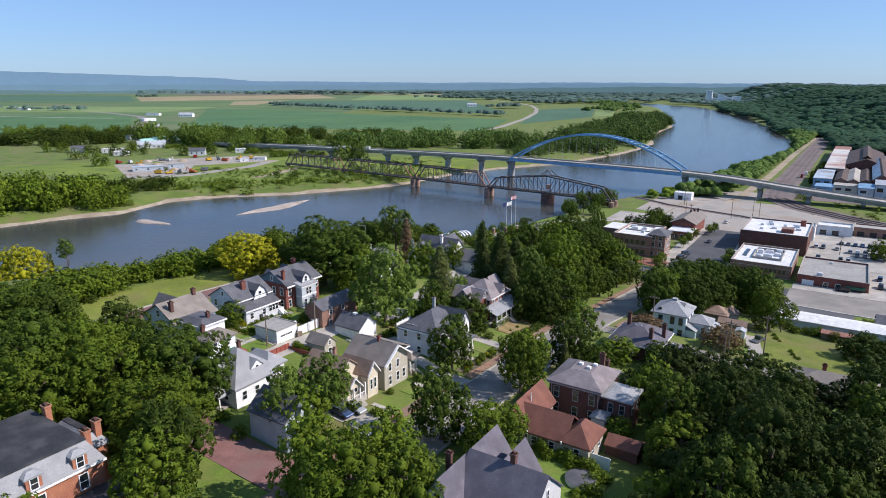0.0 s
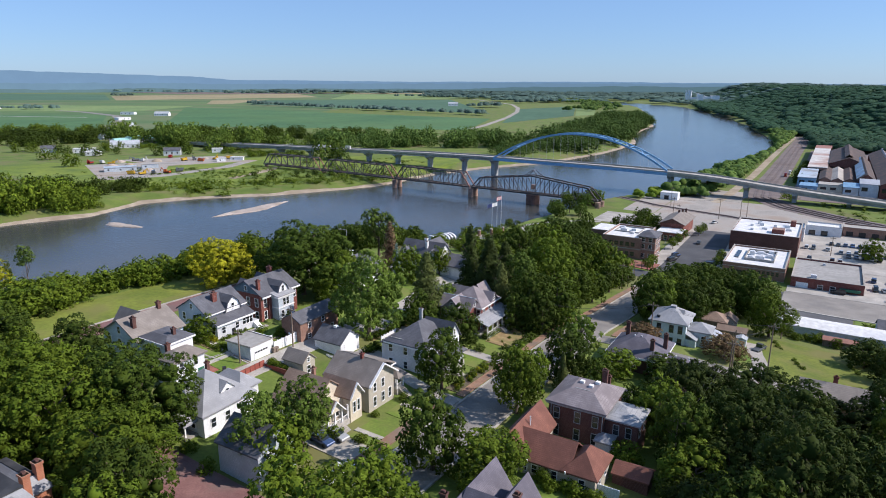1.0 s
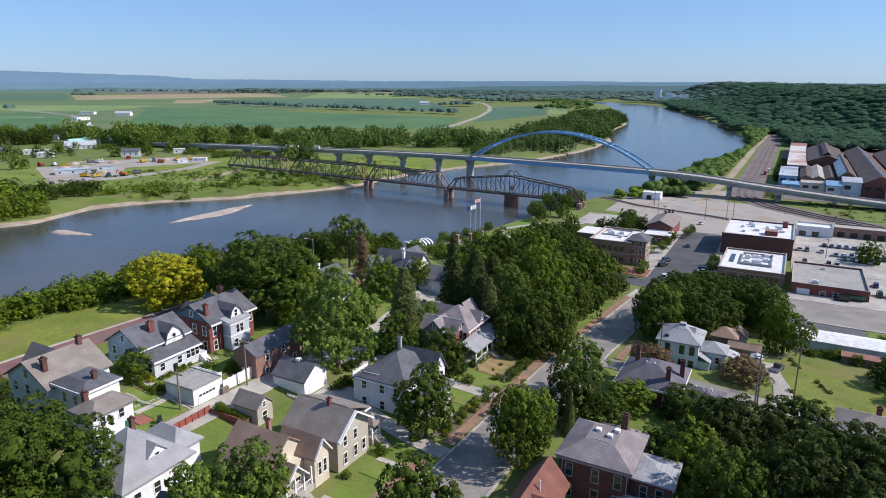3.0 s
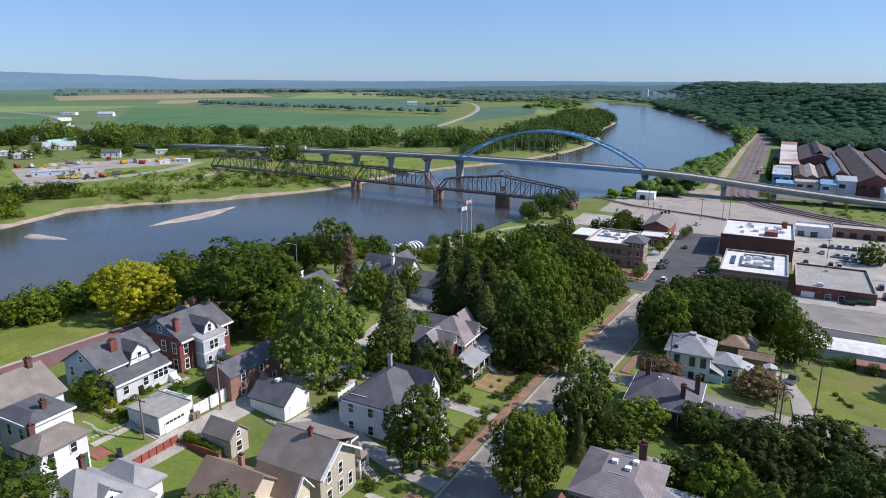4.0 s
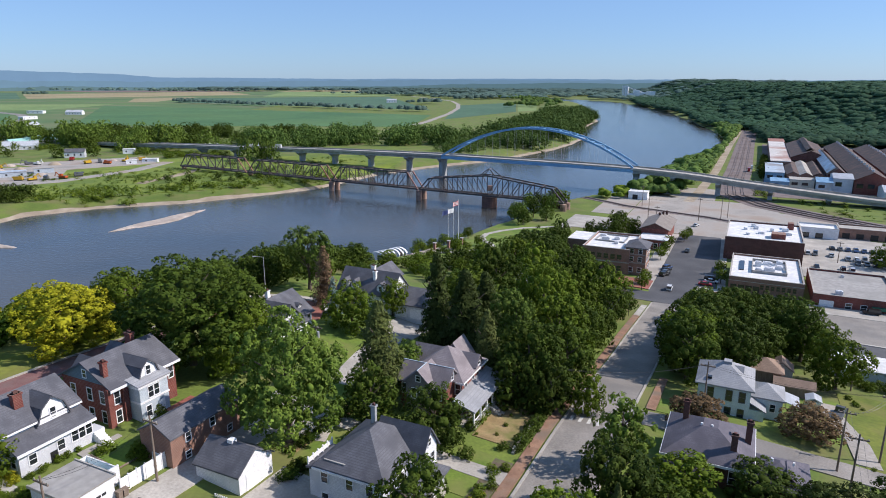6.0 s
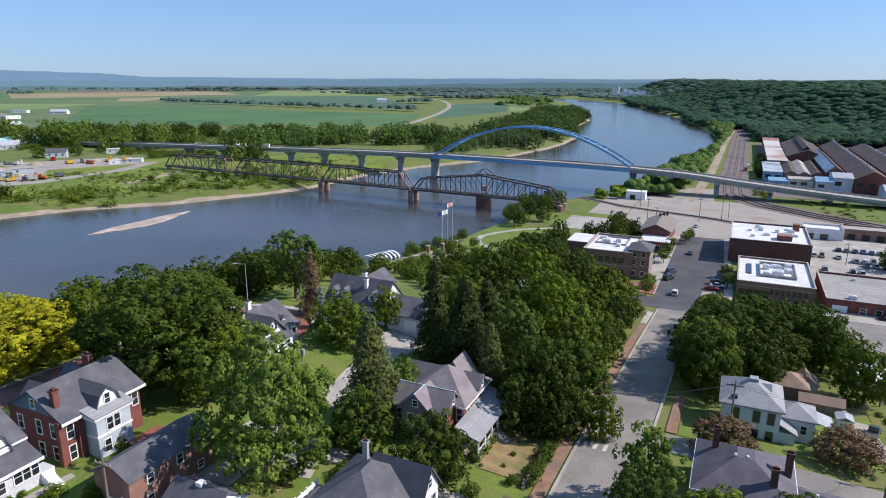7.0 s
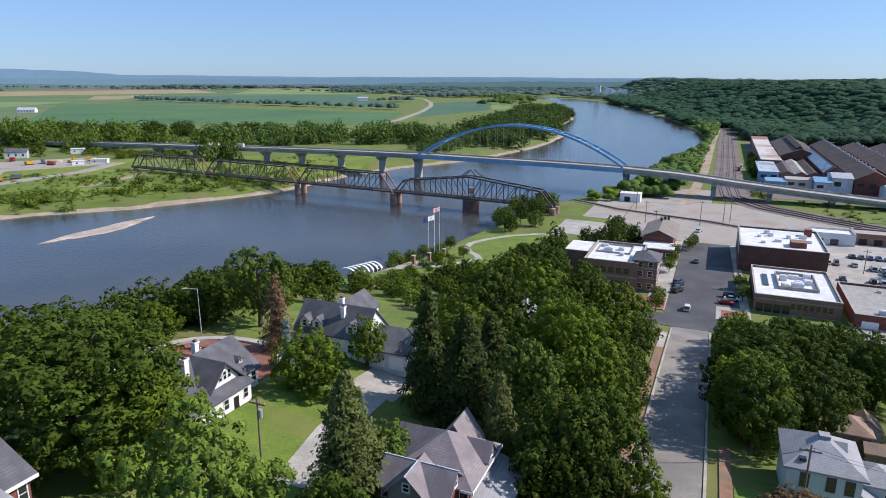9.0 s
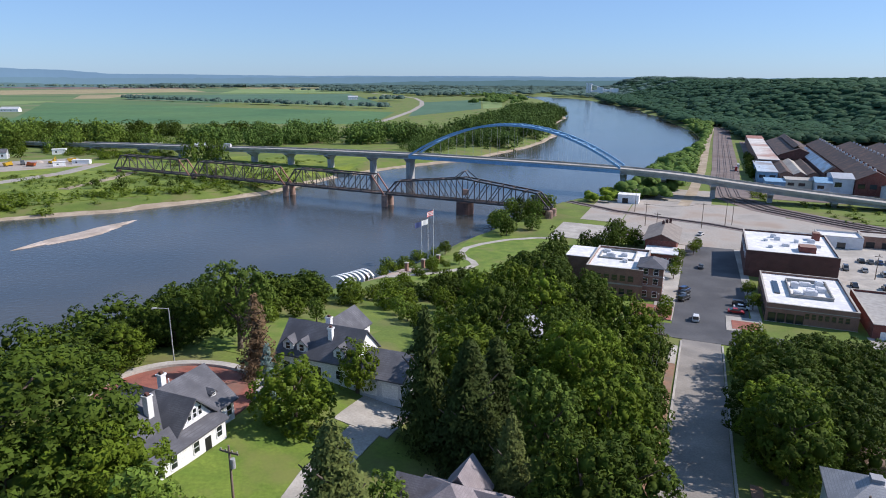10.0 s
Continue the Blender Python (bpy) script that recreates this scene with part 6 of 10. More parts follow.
def dark_hip_house():
    h = house_at(-19, 22, "low dark brick house with a slate hipped roof")
    walls(h, DARK_BRICK, (-5.4, 5.4, -5.8, 5.6, -2, 4.0))
    part("roof", hip_roof(bmesh.new(), -5.4, 5.4, -5.8, 5.6, 4.0, 6.7, over=0.6, flat=1.0), PURPLE_SLATE, h, "slate-grey hipped roof")
    part("eave_board", boxes((-6.1, 6.1, -6.5, -6.4, 3.6, 3.95), (6.0, 6.1, -6.4, 6.2, 3.6, 3.95), (-6.1, -6.0, -6.4, 6.2, 3.6, 3.95)), WHITE_PAINT, h)
    walls(h, DARK_BRICK, (5.4, 12.4, -6.6, 0.8, -2, 2.8))
    part("wing_roof", hip_roof(bmesh.new(), 5.6, 12.4, -6.6, 0.8, 2.8, 4.6, over=0.5), PURPLE_SLATE, h)
    gable_dormer(h, "y-", -2, -5.4, 9.8, 2.9, 1.0, 0.5, DARK_BRICK, PURPLE_SLATE)
    for u, v, z in ((-3.6, 2.5, 8.2), (3.2, -3.8, 7.6), (5.0, 0.5, 7.8)):
        chimney(h, u, v, 4.4, z, 0.8, 0.7, DARK_BRICK)
    for u in (-1.2, 0.2, 8.0, 10.6):
        part("roof_vent", rod(bmesh.new(), (u, -1.0 if u < 5 else -3, 4.4), (u, -1.0 if u < 5 else -3, 6.9 if u < 5 else 4.9), 0.16), WHITE_PAINT, h)
    row_of(h, "y-", -5.8, (-3.4, 0, 3.4), 1.2, 0.9, 1.8)
    row_of(h, "x-", -5.4, (-3, 2.6), 1.2, 0.9, 1.8)
    posts(h, [(-5.2, -7.6), (0, -7.6)], -1.5, 2.6)
    part("porch_roof", hip_roof(bmesh.new(), -5.4, 0.4, -7.9, -5.8, 2.6, 3.2, over=0.2, run=0.8), PURPLE_SLATE, h)


def small_right_houses():
    h = house_at(25.5, 35.6, "long brown timber shed with a brown roof", "shed", category="shed")
    walls(h, TIMBER, (-3.6, 3.6, -1.6, 1.6, -1.5, 2.2))
    part("roof", gable_roof(bmesh.new(), -3.6, 3.6, -1.6, 1.6, 2.2, 3.1, "x", over=0.3), BROWN_SHINGLE, h)
    h = house_at(19.5, 38.6, "small grey metal garden shed", "shed", category="shed")
    walls(h, PALE_BOARD, (-1.2, 1.2, -1.3, 1.3, -1, 2.0))
    part("roof", gable_roof(bmesh.new(), -1.2, 1.2, -1.3, 1.3, 2.0, 2.5, "y", over=0.2), TIN, h)
    h = house_at(31, 30.5, "small brown house half hidden by trees")
    walls(h, TIMBER, (-3, 3, -3, 3, -1.5, 3.2))
    part("roof", hip_roof(bmesh.new(), -3, 3, -3, 3, 3.2, 5.0), BROWN_SHINGLE, h)
    h = house_at(34, 33.5, "small beige gabled annex with a brown roof", "house")
    walls(h, BEIGE_BOARD, (-2.2, 2.2, -2, 2, -1.5, 2.8))
    part("roof", gable_roof(bmesh.new(), -2.2, 2.2, -2, 2, 2.8, 4.4, "y", over=0.3), BROWN_SHINGLE, h)
    part("gable", gable_walls(bmesh.new(), -2.2, 2.2, -2, 2, 2.8, 4.4, "y"), BEIGE_BOARD, h)
    h = house_at(-13, 60.5, "brown brick bungalow with a broad taupe hipped roof")
    walls(h, CLAY_BRICK, (-7, 8, -4.5, 4.5, -1.5, 3.2))
    part("roof", hip_roof(bmesh.new(), -7, 8, -4.5, 4.5, 3.2, 5.4, over=0.8), TAUPE_SHINGLE, h, "taupe hipped roof")
    row_of(h, "y-", -4.5, (-4.5, -1, 3.5), 0.8, 1.2, 1.4)
    chimney(h, -1.5, 1.5, 4.4, 6.3, 0.8, 0.6)
    h = house_at(50, 61, "long low white building with a white metal roof", "warehouse", category="building")
    walls(h, PALE_BOARD, (-16.5, 20, -4.0, 4.6, -2, 3.3))
    part("roof", gable_roof(bmesh.new(), -16.5, 20, -4.0, 4.6, 3.3, 4.1, "x", over=0.4), WHITE_MEMBRANE, h, "white metal roof")
    h = house_at(41.5, 61, "small rusty roofed lean-to", "shed", category="shed")
    walls(h, TIMBER, (-4, 4, -1.6, 1.6, -1.5, 2.0))
    part("roof", gable_roof(bmesh.new(), -4, 4, -1.6, 1.6, 2.0, 2.5, "x", over=0.3), RUST_RED, h)
    h = house_at(58, 78, "grey gable-roofed building beside the lot", "building")
    walls(h, PALE_BOARD, (-8, 14, -4.5, 4.5, -1.5, 3.6))
    part("roof", gable_roof(bmesh.new(), -8, 14, -4.5, 4.5, 3.6, 6.0, "x", over=0.4), SLATE, h)
    # pale blue house half hidden among the trees by the brick street
    h = house_at(-97, -13, "pale blue house half hidden by trees")
    walls(h, GREY_BOARD, (-4, 4, -3.5, 3.5, -1.5, 5.2))
    part("roof", gable_roof(bmesh.new(), -4, 4, -3.5, 3.5, 5.2, 7.8, "x", over=0.4), SLATE, h)
    part("gable", gable_walls(bmesh.new(), -4, 4, -3.5, 3.5, 5.2, 7.8, "x"), GREY_BOARD, h)
    row_of(h, "x+", 4, (-1.6, 1.2), 3.2)
    row_of(h, "x+", 4, (-1.6, 1.2), 0.4)


def white_circle_house():
    h = house_at(-17.0, -56.0, "white house with steep slate roof beside the turning circle")
    walls(h, WHITE_PAINT, (-9.0, 1.0, -9.4, 7.2, -1.2, 2.95), (1.0, 3.5, -9.4, 2.6, -1.2, 2.7))
    r, w = bmesh.new(), bmesh.new()
    gable_roof(r, -9.0, 1.0, -9.4, 7.4, 2.9, 6.6, "y", over=0.5)
    gable_walls(w, -9.0, 1.0, -9.3, 7.2, 2.9, 6.6, "y")
    gable_roof(r, -9.4, 2.3, -4.4, 2.6, 3.3, 6.7, "x", over=0.4)
    gable_walls(w, -9.0, 2.0, -4.4, 2.6, 3.0, 6.7, "x")
    part("roof", r, SLATE, h, "dark slate roof")
    part("gable", w, WHITE_PAINT, h, "white gable")
    part("lower_roof", prism(bmesh.new(), [(0.6, 4.0), (4.0, 2.65), (4.0, 2.85), (0.6, 4.25)], "y", -9.8, 2.9), SLATE, h, "low slate roof over the front wing")
    for u in (-1.8, -0.9, 0.0):
        window(h, "x+", 2.0, u, 4.3, 0.55, 1.2)
    row_of(h, "x+", 3.5, (-8.2, -6.2, -2.6, 1.4), 0.8, 0.9, 1.4)
    row_of(h, "x+", 1.0, (4.2, 6.2), 0.7, 0.9, 1.6)
    panel(h, "door", "x+", 3.5, -0.6, -0.4, 1.0, 2.2, BLACK_METAL)
    chimney(h, -2.0, -4.0, 3.5, 8.0, 0.8, 0.8, WHITE_PAINT, "white painted chimney")
    chimney(h, -4.6, 0.8, 5.0, 8.2, 0.7, 0.8, WHITE_PAINT, "white painted chimney")
    gable_dormer(h, "x+", -1.6, -0.2, 5.0, 3.9, 0.45, 0.5, WHITE_PAINT, SLATE, (0.4, 0.5))
    for u, v in ((-6.2, 3.4), (-3.0, -6.8)):
        part("roof_vent", rod(bmesh.new(), (u, v, 4.6), (u, v, 6.0), 0.09, 0.09, 8), WHITE_PAINT, h)


def long_white_house():
    h = house_at(11, -53, "long white house with slate roof, dormers and a garage wing")
    walls(h, WHITE_PAINT, (-7, 7, -4, 4, -1.2, 3.8))
    r, w = gable_roof(bmesh.new(), -7, 7, -4, 4, 3.8, 7.8, "x", over=0.5), gable_walls(bmesh.new(), -7, 7, -4, 4, 3.8, 7.8, "x")
    gable_roof(r, -6.5, 0, 4, 14, 3.2, 5.9, "y", over=0.4)
    box(w, -6.5, 0, 4, 14, -2.5, 3.2)
    gable_walls(w, -6.5, 0, 4, 14, 3.2, 5.9, "y")
    part("roof", r, SLATE, h, "dark slate roof")
    part("gable", w, WHITE_PAINT, h, "white gable")
    for u in (-5.2, -2.6, 4.2):
        gable_dormer(h, "y-", -0.5, -3.7, u, 4.1, 0.95, 1.2, WHITE_PAINT, SLATE, (0.8, 1.1))
    row_of(h, "y-", -4, (-5.4, -3.2, 4.4), 0.8, 1.2, 1.4)
    panel(h, "door", "y-", -4, 0.2, -0.4, 1.6, 2.6, BLACK_METAL, label="dark arched door")
    chimney(h, 1.6, -1.6, 5.5, 8.2, 0.7, 0.7, WHITE_PAINT, "white painted chimney")
    chimney(h, -1.6, 3.0, 6, 7.9, 0.9, 0.7, WHITE_PAINT, "white painted chimney")
    part("terrace", boxes((-8, 3.5, -6.2, -4.3, -1.2, 0.0)), BRICK_PAVING, h, "red brick terrace")
    walls(h, PALE_BOARD, (8.2, 15.3, -4.5, 5, -1.5, 2.6), label="pale garage wall")
    part("garage_roof", gable_roof(bmesh.new(), 8.0, 15.5, -4.5, 5, 2.6, 5.0, "x", over=0.4), SLATE, h, "dark slate garage roof")
    part("garage_gable", gable_walls(bmesh.new(), 8.2, 15.3, -4.5, 5, 2.6, 5.0, "x"), WHITE_PAINT, h)
    for u in (9.9, 13.4):
        panel(h, "garage_door", "y-", -4.5, u, -0.4, 2.7, 2.2, WHITE_PAINT, label="white garage door")
    # roof corner glimpsed between the trees
    k = house_at(45, -29, "grey-roofed house half hidden among tall trees")
    walls(k, PALE_BOARD, (-4, 4, -4, 4, -2, 6.0))
    part("roof", gable_roof(bmesh.new(), -4, 4, -4, 4, 6.0, 9.0, "y", over=0.4), PALE_SHINGLE, k)
    part("gable", gable_walls(bmesh.new(), -4, 4, -4, 4, 6.0, 9.0, "y"), PALE_BOARD, k)


for build in (mansion, purple_house, red_roof_house, brick_villa, beige_house, tan_house, white_cottage, long_grey_house, blue_house, red_villa, carriage_house, garages,
              white_hip_house, brick_hip_house, pale_blue_house, dark_hip_house, small_right_houses, white_circle_house, long_white_house):
    build()

# ---- downtown: flat-roofed brick blocks, the depot, the corner building ----
def flat_block(s0, s1, w0, w1, tall, wall_mat, roof_mat, label, rows=(), name="commercial_building"):
    h = house_at((s0 + s1) / 2, (w0 + w1) / 2, label, name, z=ground_at(*at((s0 + s1) / 2, (w0 + w1) / 2)), category="building", group="downtown buildings")
    x, y = (w1 - w0) / 2, (s1 - s0) / 2
    walls(h, wall_mat, (-x, x, -y, y, -1.5, tall))
    part("roof", boxes((-x + 0.4, x - 0.4, -y + 0.4, y - 0.4, tall, tall + 0.12)), roof_mat, h)
    part("parapet", boxes((-x, x, -y, -y + 0.4, tall, tall + 0.7), (-x, x, y - 0.4, y, tall, tall + 0.7), (-x, -x + 0.4, -y + 0.4, y - 0.4, tall, tall + 0.7), (x - 0.4, x, -y + 0.4, y - 0.4, tall, tall + 0.7)), wall_mat, h)
    part("coping", boxes((-x - 0.06, x + 0.06, -y - 0.06, -y + 0.46, tall + 0.7, tall + 0.82), (-x - 0.06, x + 0.06, y - 0.46, y + 0.06, tall + 0.7, tall + 0.82), (-x - 0.06, -x + 0.46, -y + 0.46, y - 0.46, tall + 0.7, tall + 0.82), (x - 0.46, x + 0.06, -y + 0.46, y - 0.46, tall + 0.7, tall + 0.82)), CONCRETE, h)
    return h, x, y


def rooftop(h, u, v, z, a, b, c, mat=None):
    part("rooftop_unit", boxes((u - a / 2, u + a / 2, v - b / 2, v + b / 2, z, z + c), (u - a / 3, u + a / 3, v - b / 3, v + b / 3, z + c, z + c + 0.15)), mat or PALE_BOARD, h, "grey rooftop ventilation unit")


h, x, y = flat_block(118, 151, 20.6, 43, 5.0, CLAY_BRICK, WHITE_MEMBRANE, "brown brick block with a bright white flat roof")
row_of(h, "y-", -y, np.arange(-1.0, 10.2, 1.6), 2.3, 1.0, 1.5, frame_mat=CLAY_BRICK)
row_of(h, "y-", -y, np.arange(-9.6, -2.5, 2.3), 0.4, 1.7, 2.6, frame_mat=BLACK_METAL)
row_of(h, "x-", -x, np.arange(-14, 15, 4.0), 0.6, 1.8, 2.6, frame_mat=BLACK_METAL)
part("band", boxes((-x - 0.1, x + 0.1, -y - 0.1, -y - 0.004, 0.2, 0.5), (-x - 0.1, x + 0.1, -y - 0.1, -y - 0.004, 4.3, 4.5)), CONCRETE, h)
screen = boxes((-4.5, 6.5, -7.0, -6.7, 5.1, 6.1), (-4.5, 6.5, 9.7, 10.0, 5.1, 6.1), (-4.5, -4.2, -6.7, 9.7, 5.1, 6.1), (6.2, 6.5, -6.7, 9.7, 5.1, 6.1))
part("roof_well", screen, GREY_MEMBRANE, h, "grey screen round the roof plant")
for u, v, a, b, c in ((-2.4, -4.5, 2.2, 2.2, 1.2), (1, -3, 3.4, 2.2, 1.4), (4.2, 2, 2.4, 3, 1.1), (-2.5, 3.5, 2, 2, 1.6), (0.6, 6.4, 3, 1.8, 1.0), (4.4, 7.2, 2.0, 2.6, 1.5), (1.4, 1.6, 1.6, 1.6, 0.8)):
    rooftop(h, u, v, 5.1, a, b, c)
part("skylight", boxes((-8.4, -6.9, -5, 7.5, 5.1, 5.5)), PANE, h)

h, x, y = flat_block(164, 199, 17, 45, 8.5, DARK_BRICK, WHITE_MEMBRANE, "tall dark brick block with a bright white flat roof")
for j, (u, v) in enumerate(((-7, 2), (-3, 5), (-1, -4), (3, 3), (4, -6), (8, 5), (-6, -8), (-4, 9), (9, -2))):
    rooftop(h, u, v, 8.6, 1.4 + (j % 3) * 0.5, 1.2, 0.8 + (j % 2) * 0.4)
part("stair_house", boxes((2.6, 7.6, -11.5, -6.5, 8.6, 10.6)), BRICK, h, "red brick rooftop stair house")
part("stair_house", boxes((9.0, 11.2, 9, 12.5, 8.6, 11.4)), BRICK, h, "red brick rooftop chimney stack")
row_of(h, "x-", -x, np.arange(-13, 14, 3.2), 5.6, 1.1, 2.0)

h, x, y = flat_block(114, 146, 45.4, 69, 3.6, BRICK, GREY_MEMBRANE, "red brick hall with a grey flat roof")
panel(h, "garage_door", "y-", -y, -8.0, -0.9, 4.0, 3.4, WHITE_PAINT, label="white roller door")
panel(h, "awning", "y-", -y, 7.4, 1.4, 6.6, 0.9, GREEN_PAINT, out=1.2, label="dark green canvas awning")
row_of(h, "y-", -y, (-2, 2), 0.5, 1.6, 1.8)
rooftop(h, -4.5, -12, 3.7, 2.0, 1.6, 1.2)
rooftop(h, -1.5, 10, 3.7, 1.0, 1.0, 0.7)

# low row of buildings behind the parking lot
for w0, w1, tall, wall_mat, roof_mat, label in ((46, 62, 4.2, PALE_BOARD, WHITE_MEMBRANE, "low pale workshop with a white roof"), (62.5, 86, 4.0, CLAY_BRICK, CONCRETE, "low brown workshop with a pale roof"), (86.5, 120, 3.8, BRICK, GREY_MEMBRANE, "low brick workshop with a grey roof")):
    h, x, y = flat_block(219.5 + (w0 - 46) * 0.34, 231 + (w0 - 46) * 0.34, w0, w1, tall, wall_mat, roof_mat, label)
    for u in np.arange(-x + 3, x - 2, 5.5):
        panel(h, "garage_door", "y-", -y, u, -0.2, 3.0, 2.8, BLACK_METAL if w0 > 46 else PANE)
h, x, y = flat_block(199.6, 213, 31, 46, 6.0, WHITE_BOARD, WHITE_MEMBRANE, "white rear annex with a white flat roof")

# corner building with a hipped tower
h, x, y = flat_block(121, 147, -30, -13, 8.6, CLAY_BRICK, WHITE_MEMBRANE, "long brown brick building with white flat roof and corner tower")
wing = boxes((-x - 9, -x, -1, y, -1.5, 8.4))
part("wing", wing, CLAY_BRICK, h)
part("wing_roof", boxes((-x - 8.9, -x, -0.9, y - 0.1, 8.404, 8.55)), WHITE_MEMBRANE, h)
part("tower", boxes((x - 1.5, x + 5.6, -y + 1.5, -y + 11.5, -1.5, 10.2)), CLAY_BRICK, h, "brown brick corner tower")
part("tower_roof", hip_roof(bmesh.new(), x - 1.5, x + 5.6, -y + 1.5, -y + 11.5, 10.2, 12.2, over=0.7), SLATE, h, "charcoal hipped tower roof")
part("band", boxes((-x - 0.1, x + 0.1, -y - 0.1, -y, 4.2, 4.6), (x - 1.6, x + 5.7, -y + 1.4, -y + 1.5, 4.2, 4.6), (x + 5.6, x + 5.7, -y + 1.5, -y + 11.5, 4.2, 4.6), (x - 1.6, x + 5.7, -y + 1.4, -y + 1.5, 7.4, 7.7), (x + 5.6, x + 5.7, -y + 1.5, -y + 11.5, 7.4, 7.7)), CONCRETE, h)
row_of(h, "y-", -y, np.arange(-x + 1.5, x - 2.5, 2.4), 5.4, 1.6, 1.8, frame_mat=CLAY_BRICK)
row_of(h, "y-", -y, np.arange(-x + 1.5, x - 2.5, 2.4), 1.2, 1.6, 1.8, frame_mat=CLAY_BRICK)
for z in (1.0, 5.0, 8.0):
    row_of(h, "y-", -y + 1.5, (x + 0.6, x + 3.6), z, 1.3, 1.7)
    row_of(h, "x+", x + 5.6, (-y + 4, -y + 7, -y + 9.6), z, 1.3, 1.7)
for u, v, a, b, c in ((-3, 2, 3, 2, 1.1), (1, 4, 2, 2, 0.9), (-5, 7, 2.4, 1.6, 0.9), (2, -3, 1.5, 1.5, 0.8)):
    rooftop(h, u, v, 8.75, a, b, c)
part("roof_well", boxes((-6.5, 4.5, -1.0, -0.8, 8.7, 9.3), (-6.5, 4.5, 9.8, 10.0, 8.7, 9.3), (-6.5, -6.3, -0.8, 9.8, 8.7, 9.3), (4.3, 4.5, -0.8, 9.8, 8.7, 9.3)), GREY_MEMBRANE, h)

# old depot: dark red gable with a brown roof and a low white-roofed porch
h = house_at(190, -11.8, "old red depot with a broad brown gable roof", "depot", category="building", group="downtown buildings", z=2.0)
walls(h, BRICK, (-5.6, 5.6, -13, 13, -1, 6.6))
part("gable", gable_walls(bmesh.new(), -5.6, 5.6, -13, 13, 6.6, 9.1, "y"), DARK_BRICK, h, "dark red gable")
part("roof", gable_roof(bmesh.new(), -5.6, 5.6, -13, 13, 6.6, 9.1, "y", over=1.0), TAUPE_SHINGLE, h, "brown shingle roof")
for v in (6, 9, 12):
    chimney(h, -3 + v * 0.4, v, 7.4, 10.2, 0.9, 0.7, DARK_BRICK)
part("porch", boxes((-4.6, 6.6, -24, -13.004, -1, 4.2)), BRICK, h)
part("porch_roof", boxes((-4.9, 6.9, -24.3, -13.004, 4.2, 4.5)), WHITE_MEMBRANE, h, "white flat porch roof")
row_of(h, "y-", -24, (-3, -0.4, 2.2, 4.8), 0.6, 1.6, 2.2)
row_of(h, "x+", 6.6, (-22, -19, -16), 0.6, 1.6, 2.2)

# small white building by the bridge and an old timber shed
h = house_at(287, -35.5, "small white block building below the bridge", "utility_building", category="building")
walls(h, WHITE_PAINT, (-6, 5, -3.5, 3.5, -1, 4.4))
part("roof", boxes((-6.2, 5.2, -3.7, 3.7, 4.4, 4.7)), WHITE_MEMBRANE, h)
panel(h, "door", "y-", -3.5, -2, -0.2, 3, 3, BLACK_METAL)
h = house_at(236, -74, "low brown shed under the trees by the river", "shed", category="shed")
walls(h, DARK_BRICK, (-5, 5, -3, 3, -1, 2.6))
part("roof", gable_roof(bmesh.new(), -5, 5, -3, 3, 2.6, 4.0, "x", over=0.4), BROWN_SHINGLE, h)

# ---- foundry works beyond the tracks ----
def works(s0, s1, w0, w1, eave, ridge, axis, wall_mat, roof_mat, label):
    h = house_at((s0 + s1) / 2, (w0 + w1) / 2, label, "foundry_shed", category="building", group="foundry sheds")
    x, y = (w1 - w0) / 2, (s1 - s0) / 2
    walls(h, wall_mat, (-x, x, -y, y, -1.5, eave))
    if ridge > eave:
        part("gable", gable_walls(bmesh.new(), -x, x, -y, y, eave, ridge, axis), wall_mat, h)
        part("roof", gable_roof(bmesh.new(), -x, x, -y, y, eave, ridge, axis, over=0.5), roof_mat, h)
    else:
        part("roof", boxes((-x - 0.3, x + 0.3, -y - 0.3, y + 0.3, eave, eave + 0.4)), roof_mat, h)
    for u in np.arange(-x + 3, x - 2, 6.0):
        panel(h, "window_band", "y-", -y, u, eave * 0.45, 3.6, eave * 0.3, PANE)
    return h


works(462, 652, 37, 51, 8, 8, "y", CLAY_BRICK, PATCHED_ROOF, "long pale flat-roofed works building")
works(653, 690, 37, 52, 8, 8, "y", CLAY_BRICK, RUST_RED, "long rust-red works building")
works(397, 458, 33, 45, 7, 7, "y", BLUE_SHEET, PATCHED_SHEET, "blue shed with a pale flat roof")
hall = works(490, 622, 52, 80, 9, 14.5, "y", DARK_BRICK, RUST, "tall dark gabled foundry hall with roof vents")
part("monitor_roof", gable_roof(bmesh.new(), -3, 3, -60, 60, 14.6, 16.6, "y", over=0.3), RUST, hall)
for w0 in (47, 55, 63):
    works(404, 484, w0, w0 + 7.4, 5.5, 7.4, "y", CLAY_BRICK, RUST if w0 != 55 else CONCRETE, "low rusty foundry bay with a shallow roof")
hall = works(393, 530, 71, 82, 8.5, 12.5, "y", DARK_BRICK, RUST, "dark foundry hall with a pale lean-to roof")
part("glazed_slope", prism(bmesh.new(), [(-6.2, 8.6), (-1.6, 12.6), (-1.6, 12.9), (-6.2, 8.9)], "y", -66, 68), PALE_SHEET, hall, "pale sheet-metal roof slope")
hall = works(366, 600, 83.5, 103, 9, 14, "y", BRICK, RUST, "long rust-roofed foundry hall with round ridge vents")
for j in range(18):
    part("ridge_vent", rod(bmesh.new(), (0, -110 + j * 13, 13.6), (0, -110 + j * 13, 15.4), 0.9, 0.7, 8), TIN, hall)
works(368, 392, 72, 83, 9, 11, "x", PALE_BOARD, TIN, "grey metal shed with a dark open bay")
